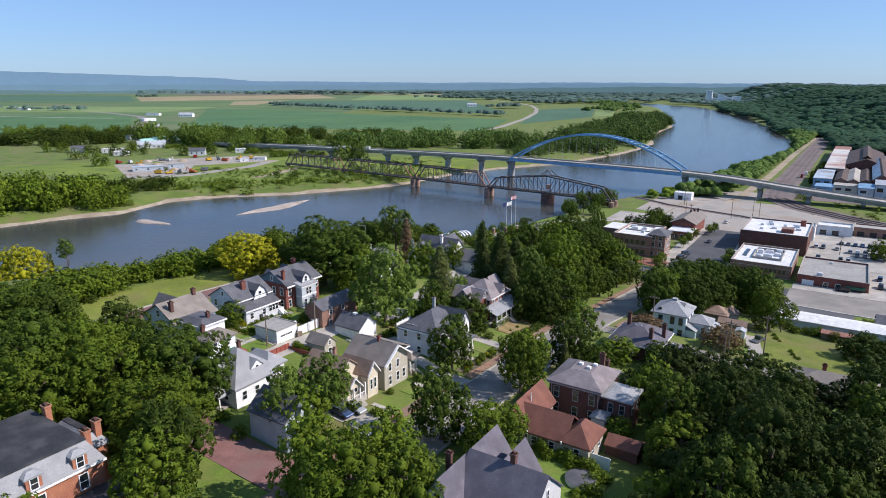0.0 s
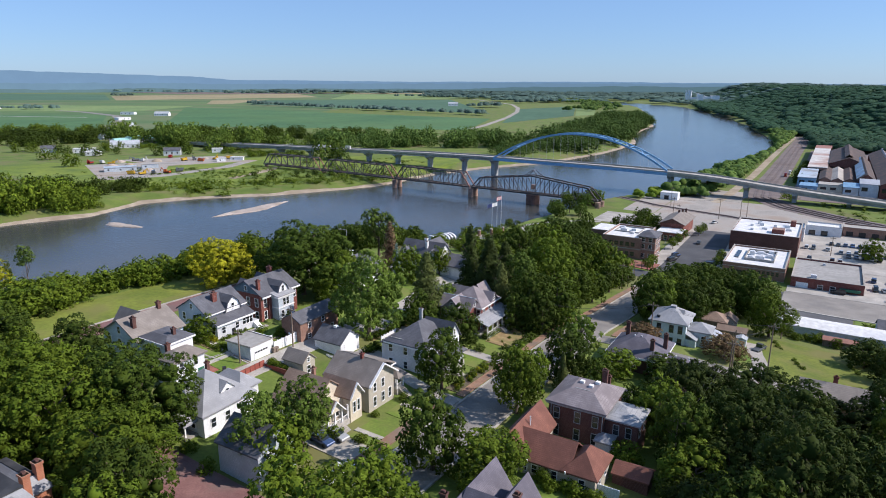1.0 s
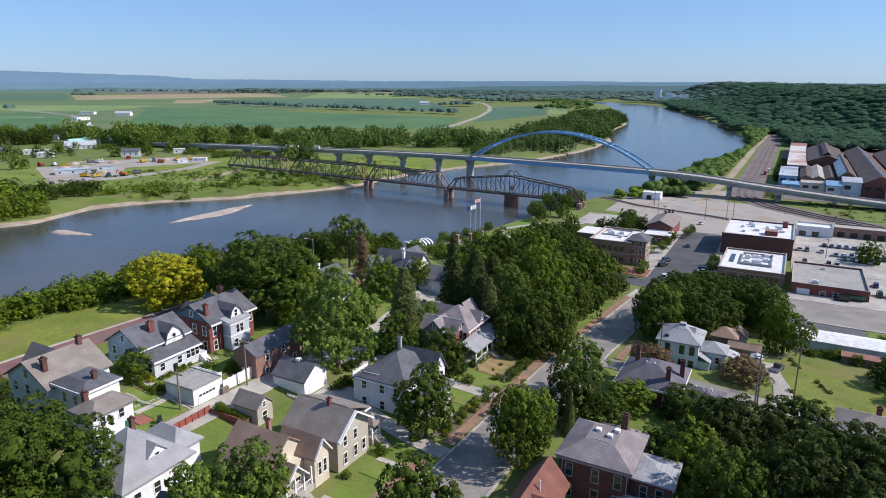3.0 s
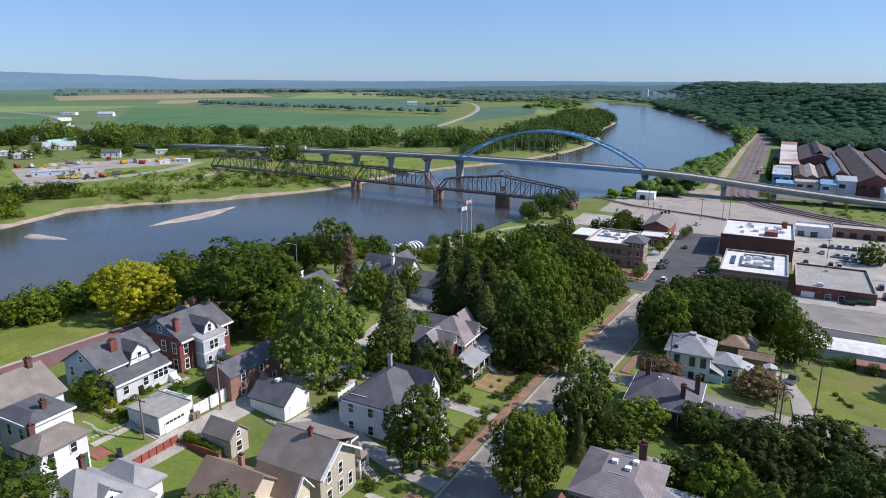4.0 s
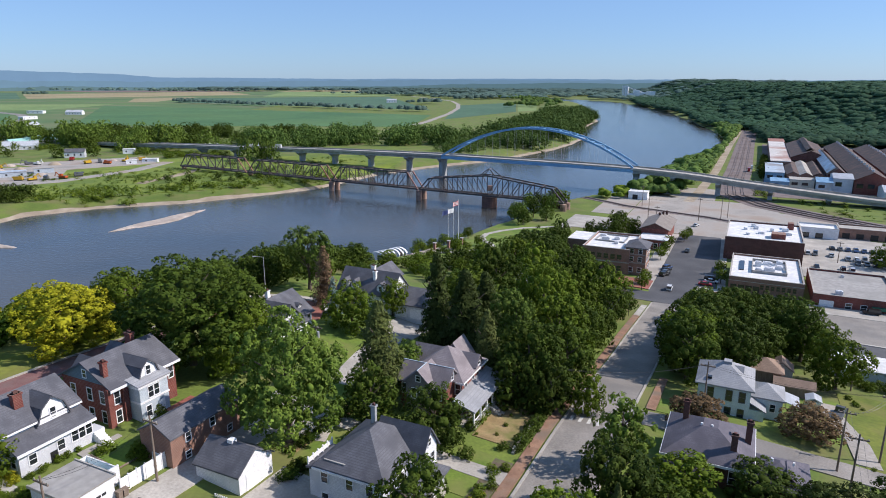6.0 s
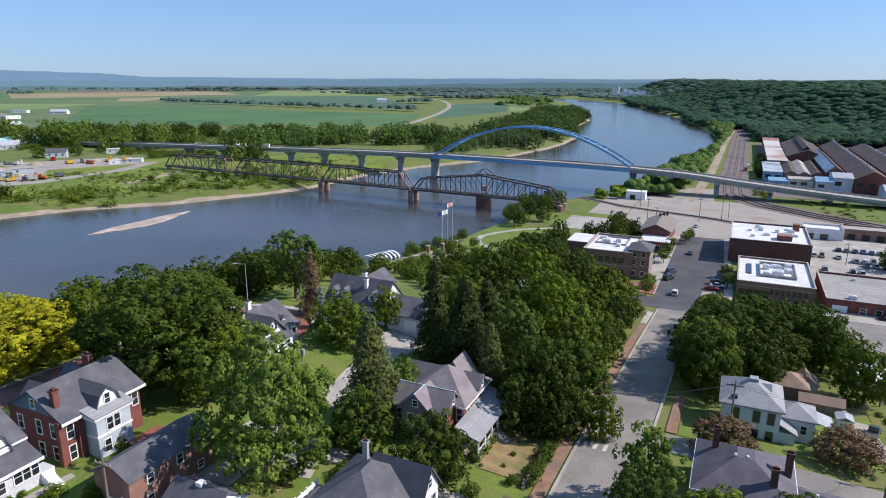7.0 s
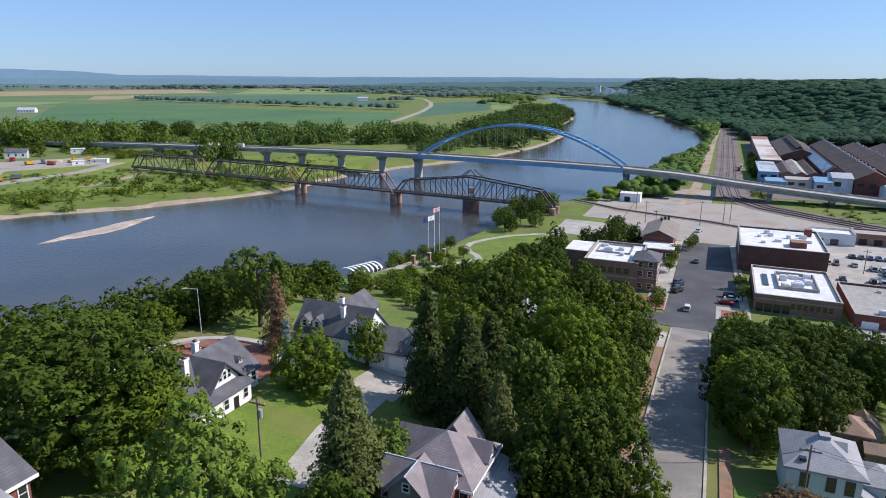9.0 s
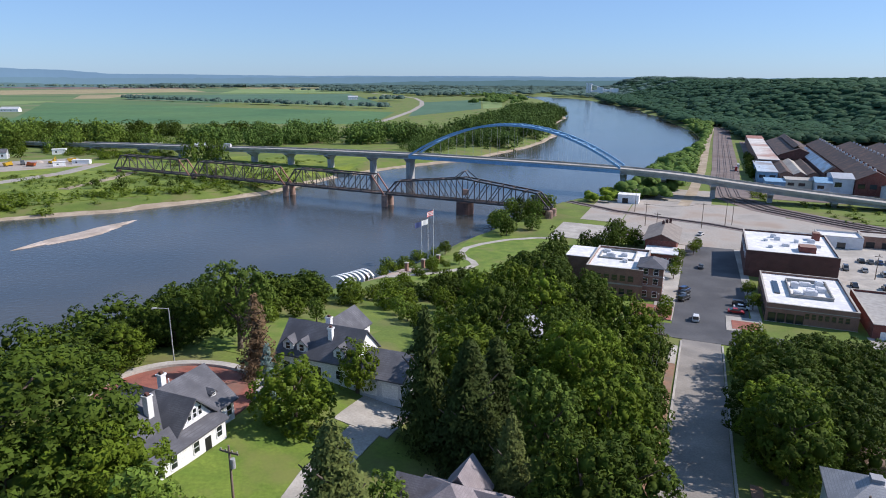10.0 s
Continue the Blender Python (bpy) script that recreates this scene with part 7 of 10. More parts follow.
works(366, 384, 36, 47, 5, 5, "y", BLUE_SHEET, BLUE_SHEET, "low blue sheet-metal works shed")
works(372, 386, 47.5, 62, 6, 6, "y", TAN_BOARD, CONCRETE, "beige flat-roofed works store")
works(364, 384, 62.5, 71.5, 6.5, 8.5, "x", PALE_SHEET, BLUE_SHEET, "pale blue works shed with a blue roof")
works(340, 364, 96, 130, 6, 8.5, "x", PALE_BOARD, TIN, "white metal shed beside the works")
for w0 in (106, 128, 150):
    hall = works(385 - (w0 - 106) * 0.3, 590, w0, w0 + 20, 9, 13.5, "y", BRICK, RUST, "long rust-roofed foundry hall with round ridge vents")
    for j in range(15):
        part("ridge_vent", rod(bmesh.new(), (0, -96 + j * 13, 13.1), (0, -96 + j * 13, 14.8), 0.9, 0.7, 8), TIN, hall)

# ---- railway tracks ----
strip("railway_bed", [at(244, 106), at(259, 81.5), at(276, 57.4), at(297, 32.5), at(328, 16), at(380, 13.5), at(454, 15), at(700, 15), at(900, 16), at(1060, 0)], 19, BALLAST, "dark ballast bed of the rail yard", "railway", lift=0.16, step=6)
for offset in (-4.6, 0, 4.6):
    for gauge in (-0.72, 0.72):
        strip("rail", [at(244, 106), at(259, 81.5), at(276, 57.4), at(297, 32.5), at(328, 16), at(380, 13.5), at(454, 15), at(700, 15), at(900, 16), at(1060, 0)], 0.14, RAIL_STEEL, "worn steel rail", "rail", lift=0.4, step=8, offset=offset + gauge)
strip("railway_bed", [at(275, -66), at(258.5, -38.5), at(247, 5), at(238, 22), at(234, 60), at(240, 115)], 6, BALLAST, "dark ballast of a single track", "railway", lift=0.18, step=5)
for gauge in (-0.72, 0.72):
    strip("rail", [at(275, -66), at(258.5, -38.5), at(247, 5), at(238, 22), at(234, 60), at(240, 115)], 0.14, RAIL_STEEL, "worn steel rail", "rail", lift=0.42, step=6, offset=gauge)
strip("access_road", [at(290, -8), at(330, -5), at(440, -1.5), at(700, 0), at(930, 4)], 6, SAND, "pale gravel road beside the tracks", "road", lift=0.12, step=8)

# ---- trees ----
def unit_rows(n, rng):
    v = rng.normal(size=(n, 3))
    return v / np.linalg.norm(v, axis=1)[:, None]


ICO = bmesh.new()
bmesh.ops.create_icosphere(ICO, subdivisions=1, radius=1.0)
ICO_V = np.array([v.co[:] for v in ICO.verts])
ICO_F = np.array([[v.index for v in f.verts] for f in ICO.faces])
ICO.free()


def facing(n, leaves_at, way, size, rng, lift=0.25, long=1.0):
    """Three-cornered leaf sprays at the given spots, turned roughly along way, and their soft normals."""
    normal = way + rng.normal(size=(n, 3)) * 0.36 + np.array((0, 0, lift))
    normal /= np.linalg.norm(normal, axis=1)[:, None]
    side = np.cross(normal, unit_rows(n, rng))
    side /= np.linalg.norm(side, axis=1)[:, None]
    up = np.cross(normal, side)
    a = size * rng.uniform(0.6, 1.3, n)[:, None]
    leaf = np.stack((leaves_at - side * a * 0.5 - up * a * 0.4, leaves_at + side * a * 0.5 - up * a * 0.4, leaves_at + up * a * 0.9 * long - normal * a * 0.25), axis=1)
    soft = way * 0.8 + normal * 0.45
    soft /= np.linalg.norm(soft, axis=1)[:, None]
    return leaf.reshape(-1, 3), np.arange(n * 3).reshape(-1, 3), np.repeat(soft, 3, axis=0)


def leafy_mesh(name, v, f, soft, mat):
    """A mesh of leaf sprays, shaded softly along the rounding of their clumps."""
    me = bpy.data.meshes.new(name)
    me.from_pydata(v.tolist(), [], f, shade_flat=False)
    me.normals_split_custom_set_from_vertices(soft.tolist())
    me.materials.append(mat)
    return me


def crown_arrays(seed, shape, clumps, leaves, size):
    """A crown of boughs with leafy clumps on their outside. It is 1 wide in radius, its foot at z = 0 and its top near z = 2."""
    rng = np.random.default_rng(seed)
    if shape == "cone":
        k = np.linspace(0.0, 0.97, clumps) ** 0.9
        a = np.arange(clumps) * 2.4 + rng.random(clumps) * 0.5
        reach = (1 - k) ** 0.72 * rng.uniform(0.58, 1.0, clumps) + 0.03
        pick = rng.choice(clumps, leaves, p=(reach + 0.12) / (reach + 0.12).sum())
        f = rng.random(leaves) ** 0.6
        r = reach[pick] * f
        spread = 0.21 * reach[pick] * (1.15 - 0.4 * f) + 0.025
        turn = rng.normal(size=leaves)
        x = np.cos(a[pick]) * r - np.sin(a[pick]) * turn * spread
        y = np.sin(a[pick]) * r + np.cos(a[pick]) * turn * spread
        z = k[pick] * 1.92 + 0.1 - 0.30 * reach[pick] * f ** 1.6 + rng.normal(size=leaves) * 0.022
        spot = np.stack((x, y, z), axis=1)
        way = np.stack((np.cos(a[pick]) * 0.5, np.sin(a[pick]) * 0.5, np.full(leaves, 0.8)), axis=1)
        leaf_v, leaf_f, soft = facing(leaves, spot, way, size, rng, 0.1, 1.5)
        zz = np.linspace(0.06, 1.75, 8)
        centre = np.stack((np.zeros(8), np.zeros(8), zz), axis=1)
        radius, squash = (0.42 * (1 - zz / 2.0) if leaves > clumps * 12 else 0.0 * zz) + 0.03, 0.6
    else:
        boughs = 15 if shape != "open" else 12
        a = np.arange(boughs) * 2.4 + rng.random(boughs) * 0.9
        z = np.linspace(0.36, 1.56, boughs) + rng.normal(size=boughs) * 0.08
        out = 0.70 * np.sqrt(np.clip(1 - ((z - 0.72) / 1.0) ** 2, 0.04, 1)) * rng.uniform(0.72, 1.12, boughs)
        centre = np.stack((np.cos(a) * out, np.sin(a) * out, z), axis=1)
        radius = rng.uniform(0.22, 0.40, boughs)
        centre = np.concatenate((centre, [(0, 0, 0.8), (rng.normal() * 0.12, rng.normal() * 0.12, 1.42)]))
        radius = np.concatenate((radius, [0.56, 0.38]))
        if shape == "open":
            radius *= 0.86
        pick = rng.choice(len(radius), clumps * 6, p=radius ** 2 / (radius ** 2).sum())
        out = unit_rows(clumps * 6, rng)
        heart = centre[pick] + out * radius[pick][:, None]
        keep = heart[:, 2] > 0.12
        for c, r in zip(centre, radius):
            keep &= np.linalg.norm(heart - c, axis=1) > r * 0.94
        heart, out = heart[keep], out[keep]
        order, gap = [0], np.full(len(heart), 9.0)          # spread the clumps evenly over the boughs
        for _ in range(min(clumps, len(heart)) - 1):
            gap = np.minimum(gap, np.linalg.norm(heart - heart[order[-1]], axis=1))
            order.append(int(gap.argmax()))
        heart, out = heart[order], out[order]
        m = len(heart)
        mean = math.sqrt(8.5 / m / 3.1416) * (1.08 if shape != "open" else 0.98)
        cr = mean * rng.uniform(0.6, 1.45, m)
        heart += out * (rng.normal(size=m) * 0.05)[:, None]
        pick = rng.choice(m, leaves, p=cr ** 2 / (cr ** 2).sum())
        way = unit_rows(leaves, rng) + out[pick] * 0.75 + np.array((0, 0, 0.2))
        way /= np.linalg.norm(way, axis=1)[:, None]
        spot = heart[pick] + way * (cr[pick] * rng.uniform(0.72, 1.12, leaves))[:, None]
        leaf_v, leaf_f, soft = facing(leaves, spot, way, size, rng)
        squash = 1.0
        if clumps < 30:
            centre, radius = centre[-4:], radius[-4:] * 1.25
        radius = radius * (0.5 if shape != "open" else 0.36)
    bend = 1 + 0.10 * np.sin(ICO_V[:, 0] * 7 + seed) * np.sin(ICO_V[:, 1] * 6) * np.cos(ICO_V[:, 2] * 5)
    core = (ICO_V * bend[:, None])[None] * radius[:, None, None] * np.array((1, 1, squash)) + centre[:, None]
    core_f = (ICO_F[None] + (np.arange(len(radius)) * len(ICO_V))[:, None, None]).reshape(-1, 3) + len(leaf_v)
    return np.concatenate((leaf_v, core.reshape(-1, 3))), leaf_f.tolist() + core_f.tolist(), np.concatenate((soft, np.tile(ICO_V, (len(radius), 1))))


# three grades of fineness: broad crowns carry more and smaller leaves
CROWNS, TRUNKS = {}, []
FORMS = {"conifer": "cone", "spruce": "cone", "bare": "cone", "olive": "cone", "light": "open"}
GRADES = {"huge": (420, 17500, 0.039), "broad": (280, 10500, 0.047), "middle": (150, 4800, 0.066), "small": (80, 1900, 0.10), "tiny": (40, 700, 0.16)}
for kind in ("dark", "deep", "mid", "light", "yellow", "olive", "conifer", "spruce", "brown", "bare"):
    for grade, (clumps, leaves, size) in GRADES.items():
        shape = FORMS.get(kind, "round")
        if shape == "cone":
            clumps, leaves, size = clumps // 2, leaves, size * 0.9
        if kind == "bare":
            clumps, leaves = clumps, leaves // 2
        for seed in range(3 if kind in ("dark", "deep", "mid") else 2 if kind in ("light", "conifer") else 1):
            CROWNS.setdefault((kind, grade), []).append(leafy_mesh("crown", *crown_arrays(seed * 7 + len(kind) + len(grade), shape, clumps, leaves, size), LEAVES[kind]))
for seed in range(3):
    rng, bm = random.Random(seed), bmesh.new()
    rod(bm, (0, 0, -0.06), (0, 0, 0.1), 0.042, 0.028, 9)
    rod(bm, (0, 0, 0.1), (0.01, 0, 0.42), 0.028, 0.02, 9)
    rod(bm, (0.01, 0, 0.42), (0, 0.01, 0.8), 0.02, 0.006, 7)
    for j in range(7):
        a, z = j * 0.9 + rng.random(), 0.25 + 0.06 * j
        rod(bm, (0.005, 0, z), (math.cos(a) * 0.22, math.sin(a) * 0.22, z + 0.2), 0.012, 0.004, 6)
    TRUNKS.append(mesh_of("trunk", bm, BARK))

TREE_WORDS = {"deep": "tall deciduous tree with a very deep green crown", "dark": "large deciduous tree with a dense dark green crown", "mid": "deciduous tree with a full green crown", "light": "tall tree with an airy light green crown",
              "yellow": "broad tree with bright yellow-green leaves", "olive": "tall olive-green conifer with drooping branches", "conifer": "tall dark green conifer", "spruce": "small blue spruce tree beside the drive",
              "brown": "small ornamental tree with bronze leaves", "bare": "dying conifer with bare brown branches beside the circle"}
TREES = 0
TREE_SPOTS = []


def tree(kind, x, y, tall, wide, base=0.05):
    """A tree that stands at x, y: tall metres high, with a crown wide metres across that starts at base of its height."""
    global TREES
    TREES += 1
    TREE_SPOTS.append((x, y, wide))
    k = TREES
    root = thing("tree", pose(x, y, ground_at(x, y), 0, 0, (k * 137) % 360), TREE_WORDS[kind], "tree", "trees of the town")
    girth = min(tall, wide * 1.15)
    part("trunk", TRUNKS[k % 3], None, root).scale = (girth, girth, tall)
    grade = "broad" if kind == "olive" else "huge" if wide > 16.5 else "broad" if wide > 13 else "middle" if wide > 8.5 else "small"
    forms = CROWNS[kind, grade]
    crown = part("crown", forms[k % len(forms)], None, root)
    foot = 0.02 if kind in ("conifer", "spruce") and base == 0.05 else base
    crown.location = (0, 0, tall * foot)
    deep = tall * (1 - foot)
    if kind in ("dark", "deep", "mid", "yellow", "light") and deep > wide * 1.12:
        crown.location.z, deep = tall - wide * 1.12, wide * 1.12
    crown.scale = (wide / 2, wide / 2 * (0.9 + 0.2 * ((k * 31) % 10) / 10), deep / 1.93)
    return root


def grove(kind, corners, count, tall, wide, gap, seed, kinds=None):
    """Trees spread over a four-sided stretch given in the town's grid."""
    rng = random.Random(seed)
    a, b, c, d = corners
    done, tries = 0, 0
    while done < count and tries < count * 40:
        tries += 1
        u, v = rng.random(), rng.random()
        s = (a[0] * (1 - u) + b[0] * u) * (1 - v) + (d[0] * (1 - u) + c[0] * u) * v
        w = (a[1] * (1 - u) + b[1] * u) * (1 - v) + (d[1] * (1 - u) + c[1] * u) * v
        x, y = at(s, w)
        if 39 < s < 51 and -36 < w < -22:
            continue
        if 5 < s < 140 and ((-12 if s > 58 else -8.5) < w < 0 or 0 <= w < 14):
            continue
        if any(math.hypot(x - p, y - q) < gap for p, q, _ in TREE_SPOTS) or in_river(np.array([x]), np.array([y]))[0]:
            continue
        k = 0.82 + 0.36 * rng.random()
        tree(rng.choice(kinds) if kinds else kind, x, y, tall * k, wide * (0.8 + 0.4 * rng.random()))
        done += 1


tree("dark", -43.5, 120.0, 15, 18.2)
tree("dark", -61.1, 135.7, 11, 13.6)
tree("mid", -52.2, 113.6, 15, 15.9)
tree("mid", -41.3, 106.5, 13, 15.4)
tree("light", -24.8, 115.5, 11.5, 9.0)
tree("light", -19.6, 119.5, 13, 10.5)
tree("mid", -21.0, 113.5, 9, 8.2)
tree("dark", 0.1, 116.1, 12, 10.1)
tree("mid", 8.4, 112.6, 9, 10.8)
tree("mid", 15.4, 134.9, 12, 9.3)
tree("dark", 27.6, 149.5, 11, 10.6)
tree("dark", 2.4, 143.7, 12, 9.2)
tree("light", -13.2, 167.0, 19.5, 17.0)
tree("dark", -1.6, 173.6, 8.5, 8.0)
tree("dark", 7.1, 167.0, 9, 9.7)
tree("mid", 65.8, 202.3, 13, 14.9)
tree("dark", 76.7, 214.0, 13, 15.0)
tree("dark", 70.5, 203.0, 13, 12.5)
tree("dark", 87.5, 222.0, 13, 15.0)
tree("dark", 93.5, 213.0, 12.5, 13.0)
tree("dark", 82.0, 206.0, 13, 12.5)
tree("dark", 101.6, 216.5, 11, 12.0)
tree("mid", 194.9, 295.4, 9, 10.0)
tree("mid", 94.8, 195.0, 13, 11.5)
tree("brown", 51.3, 173.2, 6, 9.3)
tree("brown", 70.1, 170.2, 6, 9.9)
tree("mid", 39.0, 153.6, 5.5, 8.0)
tree("dark", 33.1, 147.0, 6, 6.3)
tree("dark", 49.0, 151.1, 6, 9.4)
tree("deep", 53.1, 140.9, 10, 13.4)
tree("deep", 64.2, 141.6, 10, 13.3)
tree("dark", 39.0, 119.5, 13.5, 10.5)
tree("deep", 44.5, 132.5, 12.5, 11.5)
tree("mid", 38.4, 128.6, 10.5, 8.5)
tree("deep", 45.0, 99.0, 19.0, 15.5)
tree("dark", 37.0, 135.5, 6.5, 7.5)
tree("deep", 47.6, 119.0, 15.5, 13.6)
tree("deep", 60.2, 125.2, 13, 14.8)
tree("deep", 68.5, 123.5, 12, 15.3)
tree("dark", 112.0, 178.5, 6, 9.0)
tree("deep", 49.0, 110.5, 14.0, 13.4)
tree("mid", 36.9, 110.0, 10, 10.6)
tree("deep", 56.0, 109.7, 14, 15.7)
tree("mid", 30.3, 119.3, 4, 5.1)
tree("dark", -31.5, 190.5, 19.0, 24.5)
tree("mid", -22.6, 187.0, 13.0, 13.5)
tree("yellow", -55.6, 199.5, 12, 16.6)
tree("mid", -47.6, 208.2, 13, 11.7)
tree("mid", -46.4, 157.9, 5, 6.7)
tree("light", 33.0, 160.5, 11, 8.5)
tree("mid", 17.2, 138.8, 12, 9.2)
tree("olive", 25.7, 144.5, 8, 3.8)
tree("light", -15.2, 239.0, 16.5, 13.0)
tree("bare", -10.8, 224.5, 13.5, 9.0)
tree("spruce", -8.6, 216.0, 8.5, 5.0)
tree("mid", -4.6, 208.6, 9.5, 10.5)
tree("olive", 0.0, 181.5, 16.5, 12.5)
tree("mid", 4.2, 219.5, 8, 6.3)
tree("light", 5.0, 184.5, 9, 7.0)
tree("conifer", 12.4, 205.0, 19.5, 11.5)
tree("conifer", 17.2, 199.5, 18.0, 15.0)
tree("conifer", 22.4, 205.5, 16.5, 13.5)
tree("light", 25.8, 193.6, 17.0, 10.5)
tree("mid", 35.3, 208.0, 19.5, 13.5)
tree("mid", 43.5, 214.0, 16, 12.0)
tree("dark", 41.0, 203.0, 14, 10.5)
tree("mid", 34.2, 195.5, 16.5, 12.0)
tree("dark", 33.0, 185.5, 13.0, 11.0)
tree("dark", 25.6, 183.0, 14.5, 11.0)
tree("olive", 19.0, 187.2, 14.5, 9.5)
tree("dark", 28.0, 178.3, 9.0, 8.0)
tree("dark", 22.2, 180.0, 9.5, 8.0)
tree("mid", 34.5, 178.5, 7.0, 6.0)
tree("dark", 52.2, 274.3, 19, 19.8)
tree("dark", 56.8, 255.1, 16, 13.5)
tree("mid", 63.7, 249.8, 15, 11.9)
tree("dark", 31.1, 235.2, 17, 13.1)
tree("mid", 27.1, 242.3, 12, 10.3)
tree("dark", 71.5, 210.5, 15, 15.7)
tree("dark", 83.5, 219.5, 15, 17.6)
tree("dark", 62.4, 196.6, 14, 12.8)
tree("dark", 73.1, 197.8, 13, 12.6)
tree("dark", -65.3, 117.5, 15, 15.8)
tree("mid", -57.2, 119.1, 15, 15.5)
tree("mid", -60.0, 108.4, 14, 14.6)
tree("dark", -83.4, 139.1, 14, 17.7)
tree("dark", -77.5, 140.9, 13, 14.6)
tree("dark", -36.6, 99.0, 14, 10.5)
tree("mid", -36.2, 92.0, 12, 9.0)
tree("mid", -15.6, 95.6, 14, 13.0)
tree("mid", -7.9, 100.5, 12, 11.0)
tree("mid", -11.3, 91.5, 13, 12.6)
tree("mid", -48.2, 84.0, 8.5, 7.5)
tree("mid", -4.5, 94.8, 11, 10.5)
tree("mid", 30.5, 97.0, 7.5, 9.0)
tree("deep", 36.8, 101.7, 11, 13.2)
tree("yellow", -130.0, 215.0, 17, 17.0)
tree("light", -118.0, 219.0, 18, 5.6, 0.5)

for s, w, tall in ((25, 66, 7.5), (16, 71, 8.5), (29, 75, 8), (7, 74, 9)):
    tree("deep", *at(s, w), tall, tall * 1.1)

# trees that lean over the brick pavement
for j, s in enumerate((-8, -2, 5, 12, 19, 26, 32, 38, 44, 50, 56, 62, 68, 74)):
    tree(("dark", "mid", "dark")[j % 3], *at(s, -5.3 - 1.3 * ((j * 5) % 3)), 7.0 + (j * 7) % 4, 7.6 + (j * 3) % 3)

for s, w, tall, kind in ((81, 15.5, 8.5, "mid"), (73, 14.5, 9.5, "mid"), (66, 14.2, 10, "dark"), (58, 14.0, 9, "mid")):
    tree(kind, *at(s, w), tall, tall * 0.9)

# banks, park and gaps between the houses
grove("mid", ((190, -90), (250, -88), (250, -70), (180, -66)), 12, 9, 8, 4.5, 4, ("mid", "dark", "light"))
grove("mid", ((30, -82), (95, -80), (95, -52), (38, -48)), 14, 5, 4.6, 5.0, 5, ("mid", "light", "mid"))
grove("dark", ((34, -46), (100, -46), (92, -16), (24, -12)), 12, 15, 11.5, 7.6, 6, ("dark", "mid", "dark", "dark"))
grove("dark", ((1, -34), (30, -34), (58, -8), (12, -9)), 6, 14, 11, 7.4, 7, ("mid", "mid", "dark"))
grove("dark", ((-100, 46), (-31, 40), (-36, 112), (-105, 105)), 32, 14.5, 10.5, 6.6, 8, ("deep", "deep", "dark"))
grove("dark", ((-110, 43), (-60, 41), (-60, 60), (-110, 60)), 8, 10, 10, 6.0, 9, ("deep",))
grove("mid", ((48, 22), (66, 22), (66, 40), (50, 40)), 7, 13, 10, 5.0, 10, ("dark", "mid"))
grove("mid", ((-5, 78), (40, 80), (34, 110), (-20, 110)), 10, 8, 8, 6.0, 11, ("mid",))
grove("mid", ((-160, -80), (-128, -72), (-128, -46), (-160, -46)), 9, 13, 10.5, 6.5, 12, ("mid", "mid", "dark"))
grove("mid", ((-122, -68), (-96, -64), (-100, -36), (-122, -36)), 6, 12, 9.5, 6.5, 13, ("mid", "dark"))
grove("mid", ((108, -46), (146, -46), (120, -34), (108, -34)), 4, 12, 9, 5.0, 14, ("dark",))
grove("mid", ((184, -32), (200, -30), (200, -22), (184, -22)), 3, 8, 7, 3.5, 15, ("dark", "mid"))
for s, w in ((104, -5.5), (112, -5.5), (150, -5.2), (160, -5.2), (172, -4.8), (186, 0), (192, 1), (126, 18), (139, 17)):
    x, y = at(s, w)
    tree("mid", x, y, 5.5, 4.2, 0.3)
grove("mid", ((62, -84), (86, -86), (86, -66), (62, -62)), 8, 4.6, 6.5, 4.4, 16, ("mid", "dark", "mid"))
grove("mid", ((82, -64), (100, -64), (104, -48), (84, -48)), 8, 7, 8, 4.4, 17, ("dark", "mid"))
for s, w in ((180, -40), (176, -34), (184, -30), (190, -22)):
    x, y = at(s, w)
    tree("dark", x, y, 6.0 + (s % 3), 6.5)

for s, w in ((113.7, -94.9), (132.7, -92.6), (122.4, -93.0), (116.6, -79.8), (130.2, -75.3), (142.9, -85.7), (72.2, -70.8)):
    tree("mid", *at(s, w), 4.4 + (s % 2), 4.0 + (w % 1.3), 0.25)
grove("dark", ((-30, -88), (26, -88), (26, -81.8), (-30, -81.8)), 10, 8, 8.0, 4.2, 18, ("dark", "dark", "mid"))

# shrubs in the gardens
def shrubs(label, rows, tall, mat):
    for j, (s, w) in enumerate(rows):
        x, y = at(s, w)
        ob = new("shrub", CROWNS[mat or "dark", "tiny"][j % 2])
        k = tall * (0.75 + 0.5 * ((j * 37) % 10) / 10)
        ob.matrix_basis = pose(x, y, ground_at(x, y) - 0.1, 0, 0, j * 77) @ Matrix.Diagonal((k * 0.62, k * 0.62, k * 0.5, 1))
        tagged(ob, label, "shrub", "garden shrubs")


shrubs("rounded green garden shrub", [(-56 + j * 1.7, -3.2 - 0.6 * (j % 3)) for j in range(13)], 1.3, "mid")
shrubs("rounded green garden shrub", [(-30.5, -5.4), (-15, -6), (-13.5, -10), (-28, -11.5), (-33, -12.5), (-36, -9)], 1.8, None)
shrubs("leafy shrub between the wall and the pavement", [(-30 + j * 1.9, -3.4) for j in range(9)], 1.7, None)
shrubs("rounded shrub beside the porch", [(-27.5 + j * 2.4, -11.8) for j in range(4)], 2.0, "mid")
shrubs("leafy bush before the white building", [(43.5 - 0.9 * ((j * 7) % 5), 47 + j * 1.9) for j in range(17)], 2.3, "mid")
shrubs("round bush on the verge beside the lot", [(62 + 3 * (j % 4), 66.5 + j * 1.6) for j in range(7)], 2.2, "mid")
